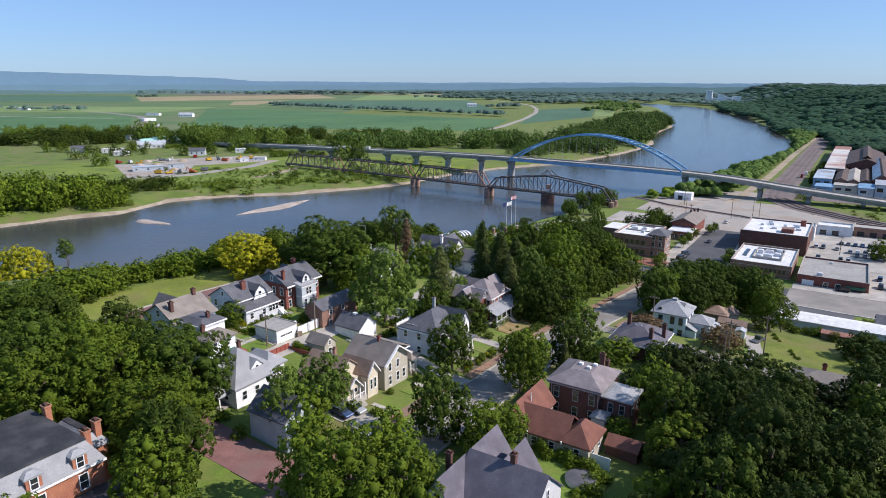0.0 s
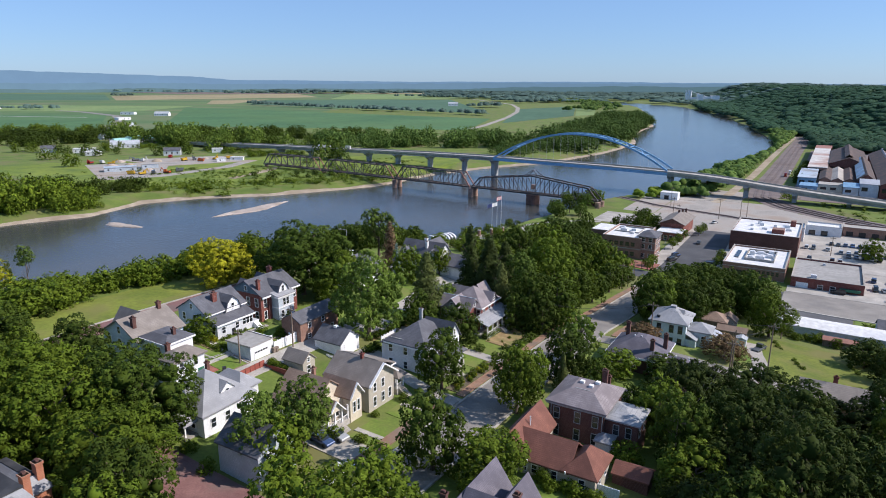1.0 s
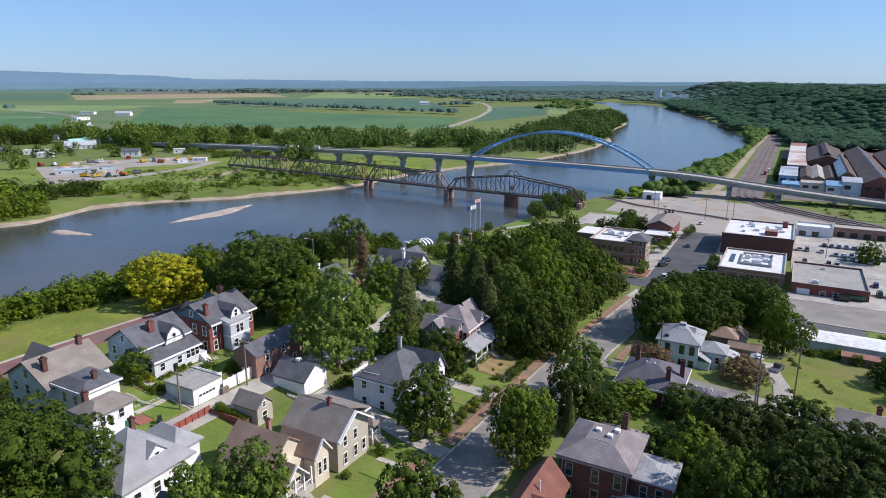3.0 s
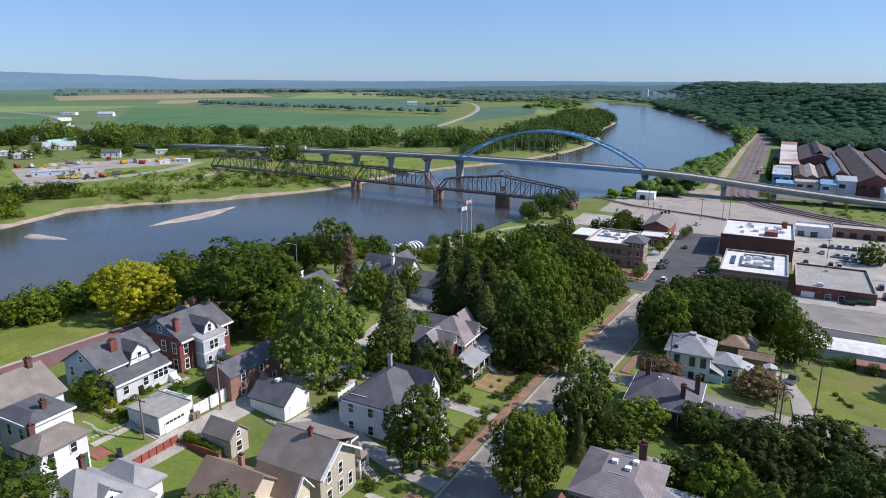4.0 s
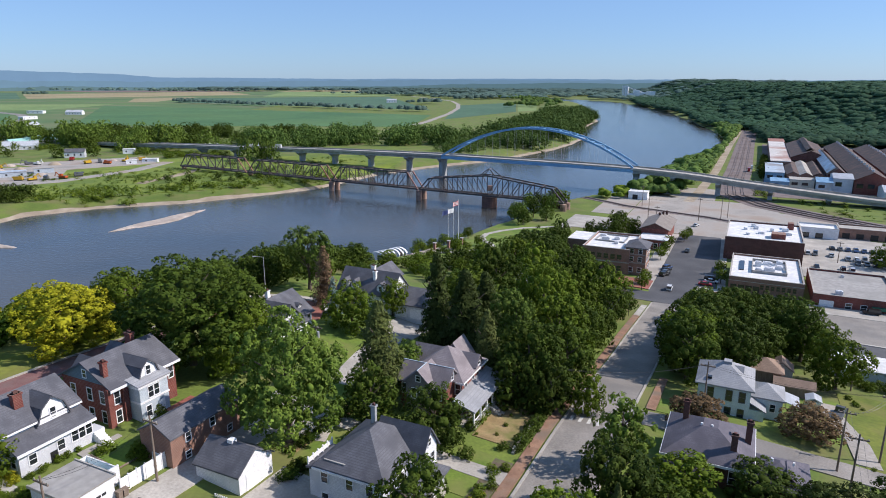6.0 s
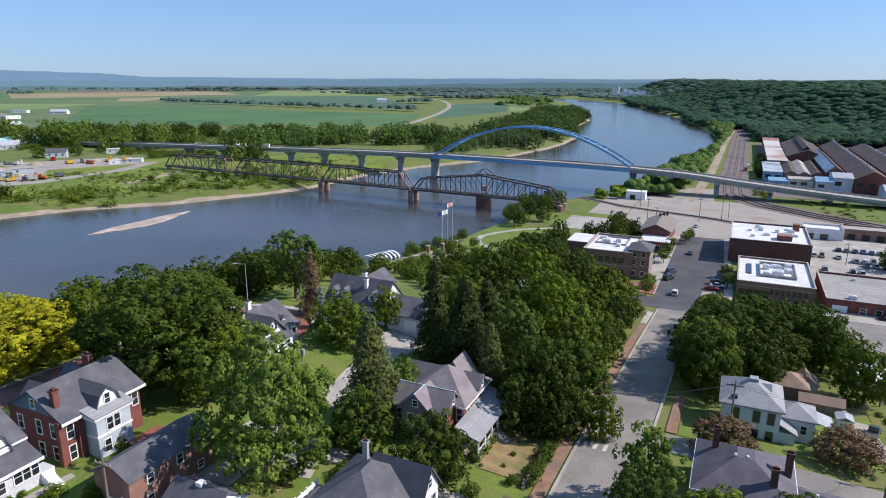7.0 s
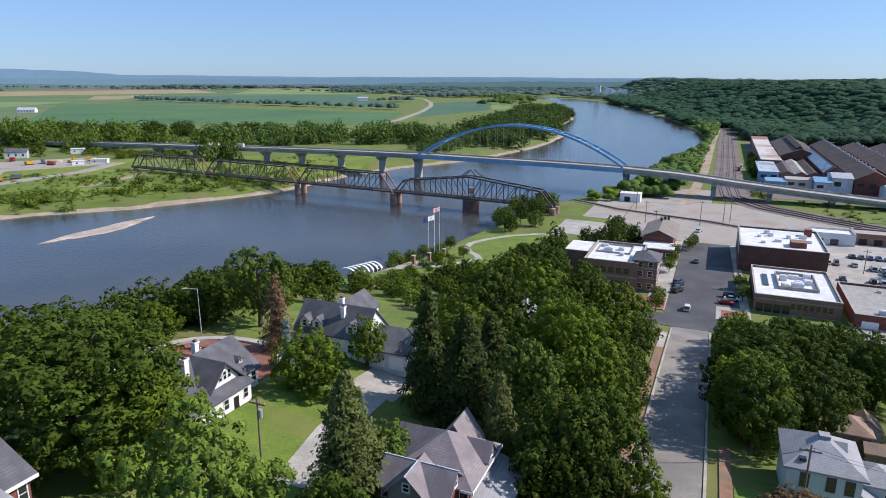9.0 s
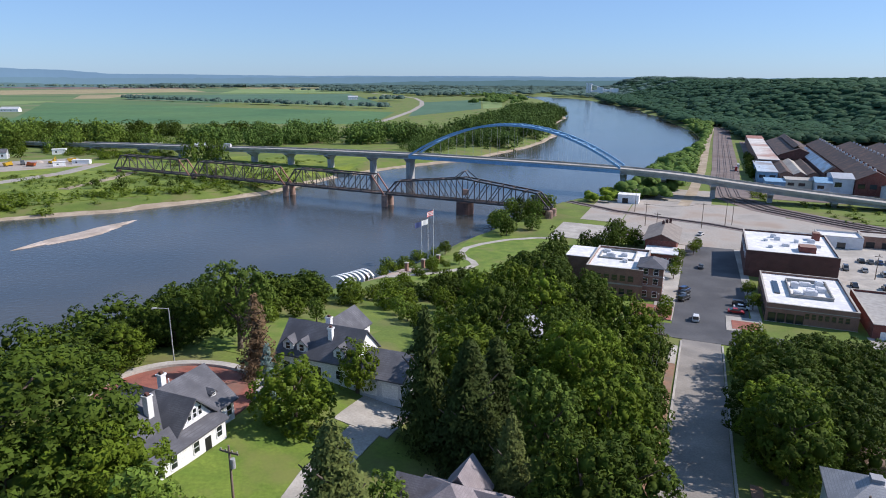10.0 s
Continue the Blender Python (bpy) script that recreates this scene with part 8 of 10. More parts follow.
shrubs("leafy bush along the board fence", [(-75.2 - 0.6 * (j % 3), 21.5 + j * 1.25) for j in range(9)], 2.0, "mid")
shrubs("leafy green garden shrub", [(-72 + j * 1.9 + 0.5 * (j % 2), -40.4 - 0.5 * (j % 3)) for j in range(5)], 1.3, "mid")
shrubs("leafy green garden shrub", [(-52.6 - 0.4 * (j % 2), -44 - j * 1.5) for j in range(6)], 1.5, None)
shrubs("low garden shrub beside the back lawn", [(-74.5 - 0.3 * (j % 2), -46 - j * 1.4) for j in range(5)], 1.1, "mid")
shrubs("low garden shrub beside the drive", [(-49 + j * 2.1, -29.6 + 0.3 * (j % 2)) for j in range(8)], 1.5, None)
shrubs("rounded green shrub on the front lawn", [(-64.5, -5), (-66.2, -8.6), (-60, -6.5), (-74, -9.2), (-82.4, -6)], 1.5, "mid")
shrubs("clipped dark hedge bush", [(-43 + j * 1.5, -24.2 + 0.2 * (j % 2)) for j in range(5)], 1.9, None)
shrubs("leafy green garden shrub", [(-61.5, -44.6), (-60.6, -43.6), (-73.4, -47.5), (-57, -45)], 1.6, "mid")
shrubs("leafy green garden shrub", [(-86.5 + j * 1.2, 31 + (j % 3) * 1.1) for j in range(9)], 1.7, "mid")
shrubs("leafy green garden shrub", [(-96, -36), (-99, -30), (-100, -24), (-88, -22), (-84, -10), (-102, -18)], 2.0, "mid")
shrubs("low planted park shrub", [(96 + j * 3.3, -78 - 3 * ((j * 7) % 3)) for j in range(12)], 2.2, "mid")
shrubs("low planted park shrub", [(-95 + j * 6, -92 - (j % 3)) for j in range(3)], 2.6, None)

# ---- far woods, hedges and scrub: uncountable, joined ----
def far_crown(seed):
    """A broad, lumpy crown for distant woods: a low dome with leaf sprays over it."""
    rng = np.random.default_rng(seed)
    rings, spokes = 3, 7
    v = [(0, 0, 1.9)]
    for j in range(1, rings + 1):
        e = j / rings * 1.75
        for i in range(spokes):
            a = (i + 0.5 * (j % 2)) / spokes * 6.2832
            k = rng.uniform(0.8, 1.08)
            v.append((math.sin(e) * math.cos(a) * k, math.sin(e) * math.sin(a) * k, 0.95 + 0.92 * math.cos(e) * k))
    f = [[0, 1 + i, 1 + (i + 1) % spokes] for i in range(spokes)]
    for j in range(rings - 1):
        for i in range(spokes):
            p, q = 1 + j * spokes + i, 1 + j * spokes + (i + 1) % spokes
            f += [[p, p + spokes, q + spokes], [p, q + spokes, q]]
    way = unit_rows(32, rng)
    way[:, 2] = np.abs(way[:, 2])
    spot = way * rng.uniform(0.86, 1.14, 32)[:, None] * np.array((1, 1, 0.95)) + np.array((0, 0, 0.9))
    leaf_v, leaf_f, soft = facing(32, spot, way, 0.34, rng, 0.4)
    dome = np.array(v) - np.array((0, 0, 0.8))
    dome /= np.linalg.norm(dome, axis=1)[:, None]
    return np.concatenate((np.array(v), leaf_v)), f + (leaf_f + len(v)).tolist(), np.concatenate((dome, soft))


FAR = [far_crown(90 + j) for j in range(4)]


def woods(name, spots, label, mat, seed, sizes=(8, 13), spread_w=(0.7, 1.0), forms=None):
    rng = np.random.default_rng(seed)
    spots = np.asarray(spots, float)
    wet = in_river(spots[:, 0], spots[:, 1])
    spots = spots[~wet]
    z = height(spots[:, 0], spots[:, 1])
    vs, fs, ns, base = [], [], [], 0
    for (x, y), g in zip(spots, z):
        v, f, soft = (forms or FAR)[rng.integers(4)]
        tall = rng.uniform(*sizes)
        wide = tall * rng.uniform(*spread_w) / 2
        a = rng.random() * 6.28
        c, s = math.cos(a), math.sin(a)
        q = np.stack(((v[:, 0] * c - v[:, 1] * s) * wide + x, (v[:, 0] * s + v[:, 1] * c) * wide + y, v[:, 2] * tall / 1.95 + g - 0.2), axis=1)
        vs.append(q)
        ns.append(np.stack(((soft[:, 0] * c - soft[:, 1] * s) / wide, (soft[:, 0] * s + soft[:, 1] * c) / wide, soft[:, 2] * 1.95 / tall), axis=1))
        fs += [[i + base for i in one] for one in f]
        base += len(v)
    ns = np.concatenate(ns)
    ns /= np.linalg.norm(ns, axis=1)[:, None]
    return tagged(new(name, leafy_mesh(name, np.concatenate(vs), fs, ns, mat)), label, "woodland", kind="stuff")


def belt(line, width, count, seed, gather=0.0):
    """Random spots along a line; gather: the share that stands in clumps."""
    rng = np.random.default_rng(seed)
    line = np.array(line, float)
    lens = np.linalg.norm(np.diff(line, axis=0), axis=1)
    k = rng.choice(len(lens), count, p=lens / lens.sum())
    f = rng.random(count)[:, None]
    p = line[k] + (line[k + 1] - line[k]) * f
    d = (line[k + 1] - line[k]) / lens[k][:, None]
    p = p + np.stack((d[:, 1], -d[:, 0]), axis=1) * ((rng.random(count) - 0.5) * width)[:, None]
    heart = rng.integers(max(1, count // 9), size=count)
    return np.where((rng.random(count) < gather)[:, None], p[heart] + rng.normal(size=(count, 2)) * 8.0, p)


def between(corners, count, seed):
    """Random spots over a four-sided stretch given in the town's grid."""
    rng = np.random.default_rng(seed)
    u, v = rng.random(count)[:, None], rng.random(count)[:, None]
    a, b, c, d = [np.array(at(*p)) for p in corners]
    return (a * (1 - u) + b * u) * (1 - v) + (d * (1 - u) + c * u) * v


def clear_of_bridge(spots):
    """Spots that leave the view of the raised highway open."""
    x, y = spots[:, 0], spots[:, 1]
    return spots[(x < -205) | (y > 602.5 - 0.7 * (x - 9) + 16)]


BUSHES = [crown_arrays(70 + j, "round", 60, 850, 0.13) for j in range(4)]
for j, (corners, count, tall) in enumerate(((((-140, -113), (-30, -106), (-30, -96), (-140, -98)), 105, (4.2, 6.8)), (((-40, -106), (62, -96), (62, -84), (-40, -86)), 66, (4.5, 8)), (((104, -98), (190, -98), (190, -92), (104, -92)), 34, (2.0, 3.6)))):
    woods("bank_thicket", between(corners, count, 60 + j), "thicket of leafy green trees and bushes on the steep river bank", LEAVES["mid"] if j != 1 else LEAVES["dark"], 60 + j, tall, (1.0, 1.5), BUSHES)

COPSE = [crown_arrays(40 + j, "round", 36, 330, 0.155) for j in range(4)]
WEEDS = [crown_arrays(30 + j, "round", 16, 90, 0.25) for j in range(4)]
AIRY = [crown_arrays(80 + j, "open", 34, 300, 0.17) for j in range(4)]
far_mat, mid_mat, dark_mat, pale_mat = LEAVES["far"], LEAVES["mid"], LEAVES["dark"], LEAVES["light"]
woods("roadside_trees", clear_of_bridge(belt([(-400, 930), (-330, 855), (-250, 790), (-175, 760), (-120, 750)], 100, 120, 3, 0.7)), "tall airy roadside trees beyond the meadow", pale_mat, 3, (9, 24), (0.55, 0.9), AIRY)
woods("roadside_trees", clear_of_bridge(belt([(-390, 920), (-310, 860), (-230, 800), (-150, 780)], 90, 90, 23, 0.6)), "dark roadside trees beyond the meadow", dark_mat, 23, (7, 15), (0.8, 1.3), COPSE)
woods("roadside_trees", belt([(-560, 850), (-470, 850), (-390, 850)], 130, 120, 4, 0.6), "belt of trees round the hamlet", dark_mat, 4, (7, 15), (0.9, 1.4), COPSE)
woods("roadside_trees", belt([(-600, 900), (-500, 900), (-420, 930)], 90, 60, 24, 0.5), "belt of green trees round the hamlet", mid_mat, 24, (7, 17), (0.8, 1.2), COPSE)
woods("hedge", belt([(-330, 785), (-250, 735), (-165, 695), (-120, 690)], 24, 70, 34, 0.5), "low green hedge along the highway", mid_mat, 34, (3, 6), (1.1, 1.6), COPSE)
woods("riverbank_trees", belt([(-285, 400), (-250, 420), (-215, 432), (-208, 425)], 56, 60, 6, 0.4), "clump of tall green trees on the river bank", mid_mat, 6, (8, 18), (0.75, 1.1), COPSE)
woods("riverbank_trees", belt([(-300, 410), (-255, 432), (-225, 445)], 50, 40, 26, 0.4), "clump of dark green trees on the river bank", dark_mat, 26, (7, 15), (0.8, 1.2), COPSE)
woods("riverbank_trees", belt([(-292, 388), (-250, 404), (-212, 418), (-196, 432)], 22, 46, 60, 0.4), "green trees and bushes leaning over the water", mid_mat, 60, (4, 11), (0.9, 1.3), COPSE)
woods("meadow_trees", np.array([(-340, 702), (-318, 682), (-360, 706), (-372, 712), (-308, 700), (-334, 684), (-262, 690), (-238, 700)], float), "green trees between the hamlet buildings", dark_mat, 61, (7, 12), (0.8, 1.2), COPSE)
woods("riverbank_trees", belt([(-226, 462), (-190, 482)], 30, 30, 35), "low clump of green trees on the river bank", dark_mat, 35, (4, 9), (0.9, 1.3), COPSE)
woods("meadow_trees", np.array([(-352, 650), (-304, 599), (-300, 604), (-418, 716), (-400, 717), (-325, 719), (-326, 749), (-410, 724), (-345, 655), (-332, 724)], float), "single green trees on the meadow", mid_mat, 36, (9, 15), (0.7, 1.0), COPSE)
woods("scrub", belt([(-190, 482), (-120, 500), (-60, 530), (-20, 552)], 30, 230, 7, 0.7), "low green scrub along the river bank", mid_mat, 7, (1.0, 4.0), (1.0, 2.0), WEEDS)
woods("scrub", belt([(-190, 500), (-140, 540), (-100, 600), (-60, 580)], 70, 120, 8, 0.8), "low scrub round the works yard", pale_mat, 8, (0.8, 2.6), (1.2, 2.2), WEEDS)
woods("meadow_trees", np.array([(-116, 522), (-113, 526), (-98, 540), (-88, 532), (-84, 541), (-72, 548), (-66, 556), (-128, 530)], float), "small dark trees on the river meadow", dark_mat, 38, (4, 8), (0.8, 1.1), COPSE)
woods("trackside_trees", np.array([(-79, 650), (-84, 656), (-92, 649), (-99, 653), (-74, 645), (-88, 660)], float), "tall airy trees between the two bridges", pale_mat, 39, (12, 22), (0.5, 0.8), AIRY)
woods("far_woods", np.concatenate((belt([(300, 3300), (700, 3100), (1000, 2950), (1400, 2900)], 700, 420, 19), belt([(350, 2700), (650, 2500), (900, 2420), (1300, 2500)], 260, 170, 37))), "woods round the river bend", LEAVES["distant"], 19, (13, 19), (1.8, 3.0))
woods("riverside_woods", belt([(105, 745), (190, 830), (255, 960), (320, 1110), (390, 1260), (450, 1430)], 110, 520, 1, 0.3), "dense green riverside woods", far_mat, 1, (6, 19), (0.75, 1.25), COPSE)
woods("riverside_woods", belt([(75, 695), (130, 752), (190, 825), (245, 905)], 56, 130, 55, 0.3), "young green trees behind the sandbank", far_mat, 55, (4, 11), (0.8, 1.3), COPSE)
woods("riverside_woods", belt([(-120, 790), (-40, 815), (50, 815), (120, 800)], 100, 210, 2, 0.5), "belt of green trees behind the highway", far_mat, 2, (5, 19), (0.75, 1.25), COPSE)
woods("field_edge_trees", belt([(-330, 900), (-220, 900), (-120, 905), (-60, 900)], 100, 130, 5, 0.7), "trees along the crop fields", dark_mat, 5, (7, 16), (0.8, 1.3), COPSE)
woods("trackside_trees", belt([(-125, 660), (-60, 590), (-30, 560)], 22, 12, 9, 0.5), "light green trees beside the railway bridge", pale_mat, 9, (3, 8), (0.6, 0.9), AIRY)
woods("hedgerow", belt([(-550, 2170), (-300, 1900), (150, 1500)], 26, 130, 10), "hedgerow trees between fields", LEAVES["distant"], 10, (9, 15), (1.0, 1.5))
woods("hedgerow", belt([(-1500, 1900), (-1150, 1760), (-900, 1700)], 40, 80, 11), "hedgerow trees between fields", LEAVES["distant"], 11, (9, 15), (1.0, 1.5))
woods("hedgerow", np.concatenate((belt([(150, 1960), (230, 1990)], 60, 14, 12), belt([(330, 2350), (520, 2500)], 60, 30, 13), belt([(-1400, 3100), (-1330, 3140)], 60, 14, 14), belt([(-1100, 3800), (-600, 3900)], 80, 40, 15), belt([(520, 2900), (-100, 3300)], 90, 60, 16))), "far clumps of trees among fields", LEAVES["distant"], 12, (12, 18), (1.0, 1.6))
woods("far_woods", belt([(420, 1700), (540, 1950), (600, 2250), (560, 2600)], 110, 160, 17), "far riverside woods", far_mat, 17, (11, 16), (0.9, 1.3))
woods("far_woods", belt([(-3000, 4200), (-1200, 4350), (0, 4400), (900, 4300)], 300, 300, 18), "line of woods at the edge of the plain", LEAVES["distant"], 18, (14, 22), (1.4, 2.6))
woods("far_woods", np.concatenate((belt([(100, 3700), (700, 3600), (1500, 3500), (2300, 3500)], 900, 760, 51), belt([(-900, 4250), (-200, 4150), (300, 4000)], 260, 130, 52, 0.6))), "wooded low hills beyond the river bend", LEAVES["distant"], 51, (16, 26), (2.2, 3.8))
woods("scrub", belt([(-300, 452), (-250, 462), (-200, 474), (-150, 490), (-100, 508), (-50, 535), (-10, 560)], 16, 330, 59, 0.5), "rough grass tussocks along the shore", pale_mat, 59, (0.4, 1.1), (2.2, 4.5), WEEDS)
woods("scrub", belt([(-280, 520), (-190, 530), (-120, 560), (-60, 590), (30, 640)], 110, 420, 53, 0.75), "tall weeds and low bushes over the river meadow", mid_mat, 53, (0.5, 1.7), (2.0, 4.0), WEEDS)
woods("trackside_trees", belt([at(415, 31.5), at(470, 32.5), at(560, 33.5)], 4, 30, 54), "dark trees along the foundry wall", dark_mat, 54, (4, 8), (0.8, 1.1), COPSE)
woods("bank_scrub", belt([at(300, -30), at(420, -20), at(600, -18), at(800, -12), at(930, -10), at(1000, -30)], 26, 620, 20), "green scrub and young trees along the river bank", far_mat, 20, (5, 10), (0.9, 1.3))
woods("scrub", np.concatenate((between(((322, 28), (360, 26), (360, 34), (322, 36)), 26, 57), between(((270, 62), (325, 45), (328, 98), (278, 104)), 60, 58))), "weeds and low bushes beside the tracks", mid_mat, 57, (0.6, 2.2), (1.6, 3.0), WEEDS)
woods("bank_scrub", belt([at(285, -60), at(300, -40), at(320, -30)], 24, 40, 21), "green scrub below the bridge", mid_mat, 21, (2, 6), (0.9, 1.4))


def bluff_edge(s):
    return np.interp(s, [250, 720, 880, 1100, 2300, 3500], [185, 175, 40, -110, -390, -660])


def on_bluffs(count, seed, near, far):
    """Spots on the wooded bluffs between two distances along the street's line."""
    rng = np.random.default_rng(seed)
    s, w = rng.uniform(near, far, count), rng.uniform(-700, 1250, count)
    edge = bluff_edge(s)
    keep = (w > edge) & (w < edge + 200 + (s - 250) * 0.5) & ~((s < 720) & (w < 180))
    return np.stack((OX + s * UX + w * VX, OY + s * UY + w * VY), axis=1)[keep]


span, across = np.meshgrid(np.linspace(300, 2700, 60), np.linspace(0, 1, 24), indexing="ij")
reach = bluff_edge(span) + across * (205 + (span - 250) * 0.5)
reach = np.where(span < 720, np.maximum(reach, 180), reach)
canopy = reach[:, 2:-1] + 6.0
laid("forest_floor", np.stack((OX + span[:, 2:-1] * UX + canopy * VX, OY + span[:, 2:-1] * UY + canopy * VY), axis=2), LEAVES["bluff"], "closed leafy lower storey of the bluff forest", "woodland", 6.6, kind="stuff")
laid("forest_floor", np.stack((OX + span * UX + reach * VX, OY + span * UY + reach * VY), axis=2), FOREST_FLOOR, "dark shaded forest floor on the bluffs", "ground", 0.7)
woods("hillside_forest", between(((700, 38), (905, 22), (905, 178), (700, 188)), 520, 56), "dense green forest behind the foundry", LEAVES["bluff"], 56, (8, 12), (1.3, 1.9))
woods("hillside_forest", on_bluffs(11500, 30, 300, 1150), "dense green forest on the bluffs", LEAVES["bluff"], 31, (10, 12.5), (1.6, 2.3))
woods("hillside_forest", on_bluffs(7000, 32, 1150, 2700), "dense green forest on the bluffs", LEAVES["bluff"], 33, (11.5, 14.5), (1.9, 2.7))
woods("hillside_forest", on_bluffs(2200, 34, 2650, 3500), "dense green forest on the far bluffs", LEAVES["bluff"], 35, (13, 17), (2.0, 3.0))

# ---- vehicles ----
CAR_PAINT = {name: material("car_paint_" + name, tuple(c * 0.9 for c in rgb), rgb, scale=2.0, rough=0.25, metal=0.2) for name, rgb in (
    ("white", (0.75, 0.75, 0.74)), ("black", (0.02, 0.02, 0.022)), ("silver", (0.42, 0.44, 0.46)), ("blue", (0.05, 0.09, 0.2)), ("red", (0.35, 0.03, 0.03)), ("grey", (0.13, 0.14, 0.15)), ("yellow", (0.55, 0.35, 0.03)), ("orange", (0.5, 0.12, 0.03)))}
TYRE = material("tyre_rubber", (0.015, 0.015, 0.015), (0.03, 0.03, 0.03), scale=3, rough=0.9)
CAR_MESHES = {}


def car(x, y, turn, colour="silver", body="sedan", label=None, z=None):
    key = (colour, body)
    if key not in CAR_MESHES:
        long, tall = {"sedan": (4.6, 1.45), "suv": (4.8, 1.75), "pickup": (5.6, 1.8), "van": (7.5, 3.0)}[body]
        h = long / 2
        low = bmesh.new()
        prism(low, [(-h, 0.35), (h, 0.35), (h, 0.75), (h * 0.55, 0.95), (-h, 0.95)], "y", -0.88, 0.88)
        cab = {"sedan": [(-h * 0.78, 0.95), (h * 0.5, 0.95), (h * 0.18, tall), (-h * 0.5, tall)], "suv": [(-h * 0.98, 0.95), (h * 0.5, 0.95), (h * 0.25, tall), (-h * 0.92, tall)],
               "pickup": [(-h * 0.15, 0.95), (h * 0.5, 0.95), (h * 0.28, tall), (-h * 0.1, tall)], "van": [(-h, 0.95), (h * 0.85, 0.95), (h * 0.7, tall), (-h, tall)]}[body]
        glass = prism(bmesh.new(), cab, "y", -0.76, 0.76)
        mid = sum(p[0] for p in cab) / 4
        roof = prism(bmesh.new(), [(mid + (u - mid) * 0.86 if z > 1 else u, z) for u, z in [(cab[3][0], tall - 0.03), (cab[2][0], tall - 0.03), (cab[2][0] - 0.1, tall + 0.05), (cab[3][0] + 0.1, tall + 0.05)]], "y", -0.72, 0.72)
        bmesh.ops.bevel(low, geom=low.edges[:], offset=0.08, segments=1, affect="EDGES")
        wheel = rod(bmesh.new(), (0, -0.12, 0), (0, 0.12, 0), 0.34, 0.34, 14)
        CAR_MESHES[key] = (mesh_of("body", low, CAR_PAINT[colour]), mesh_of("cabin_glass", glass, CAR_PAINT[colour] if body == "van" else PANE), mesh_of("cabin_roof", roof, CAR_PAINT[colour]), mesh_of("wheel", wheel, TYRE), h)
    low, glass, roof, wheel, h = CAR_MESHES[key]
    root = thing("car" if body != "pickup" else "pickup_truck", pose(x, y, ground_at(x, y) + 0.12 if z is None else z, 0, 0, turn), label or f"{colour} parked {body if body != 'suv' else 'sport utility'} car on the pavement", "car", "parked cars")
    part("body", low, None, root)
    part("cabin_glass", glass, None, root)
    part("cabin_roof", roof, None, root)
    for u in (-0.62, 0.62):
        for v in (-0.8, 0.8):
            part("wheel", wheel, None, root).location = (h * u, v, 0.34)
    return root


for s, w, turn, colour, body in ((110, 2.8, 57, "white", "suv"), (127.5, -1.0, 30, "black", "suv"), (130.9, -1.0, 30, "grey", "sedan"), (134.2, -1.1, 30, "black", "sedan"), (137.6, -1.2, 30, "blue", "suv"),
                                 (168, 3.1, 57, "grey", "sedan"), (125.4, 15.0, -33, "white", "sedan"), (128.6, 14.8, -33, "black", "suv"), (121, 13.4, -33, "red", "sedan"), (222, 2, 40, "white", "sedan"),
                                 (111.3, 61, 148, "black", "suv"), (110.2, 78, 148, "silver", "sedan"), (118, 80, 150, "white", "suv")):
    car(*at(s, w), turn, colour, body)
rng = random.Random(5)
for row, (s, w0, count) in enumerate(((186, 48, 4), (182, 62, 11), (176, 62, 11), (199, 58, 12), (164, 50, 5), (138, 73, 4), (124, 73, 4))):
    for j in range(count):
        if rng.random() < 0.82:
            x, y = at(s + rng.uniform(-0.3, 0.3), w0 + j * 2.9)
            car(x, y, 57 + rng.uniform(-3, 3) + (180 if rng.random() < 0.4 else 0), rng.choice(("white", "silver", "black", "grey", "blue", "grey", "silver", "black")), rng.choice(("sedan", "suv", "sedan", "suv")))
sheet("driveway", block(-88, -82.5, -13, -3), CONCRETE, "pale concrete parking pad beside the tan house", "driveway", lift=0.13)
sheet("driveway", block(-60, -52, -28, -20.5), CONCRETE, "pale concrete drive before the white garage", "driveway", lift=0.13)
for s, w, turn, colour, body, label in ((-83.6, -9.8, -40, "silver", "sedan", "silver saloon car parked beside the tan house"), (-86.2, -10.6, -40, "blue", "sedan", "blue saloon car parked beside the tan house"),
                                        (-84.0, -14.0, -40, "grey", "suv", "grey car parked under the tree"), (-91.5, -2.6, 57, "white", "pickup", "white pickup truck parked at the kerb"),
                                        (18.8, 43.0, 40, "grey", "pickup", "grey pickup parked on the grass"), (-45.5, -70, 57, "black", "suv", "black car parked on the brick street")):
    car(*at(s, w), turn, colour, body, label)
p = on_bridge(-72, 2.0)
car(p.x, p.y, math.degrees(math.atan2(BSLOPE, 1)) + 180, "white", "van", "white box van crossing the highway bridge", z=deck_z(-72) + 0.02)
p = on_bridge(-82, -2.0)
car(p.x, p.y, math.degrees(math.atan2(BSLOPE, 1)), "grey", "sedan", "grey saloon car crossing the highway bridge", z=deck_z(-82) + 0.02)

# ---- poles, lamps and wires ----
POLE_TOPS = {}


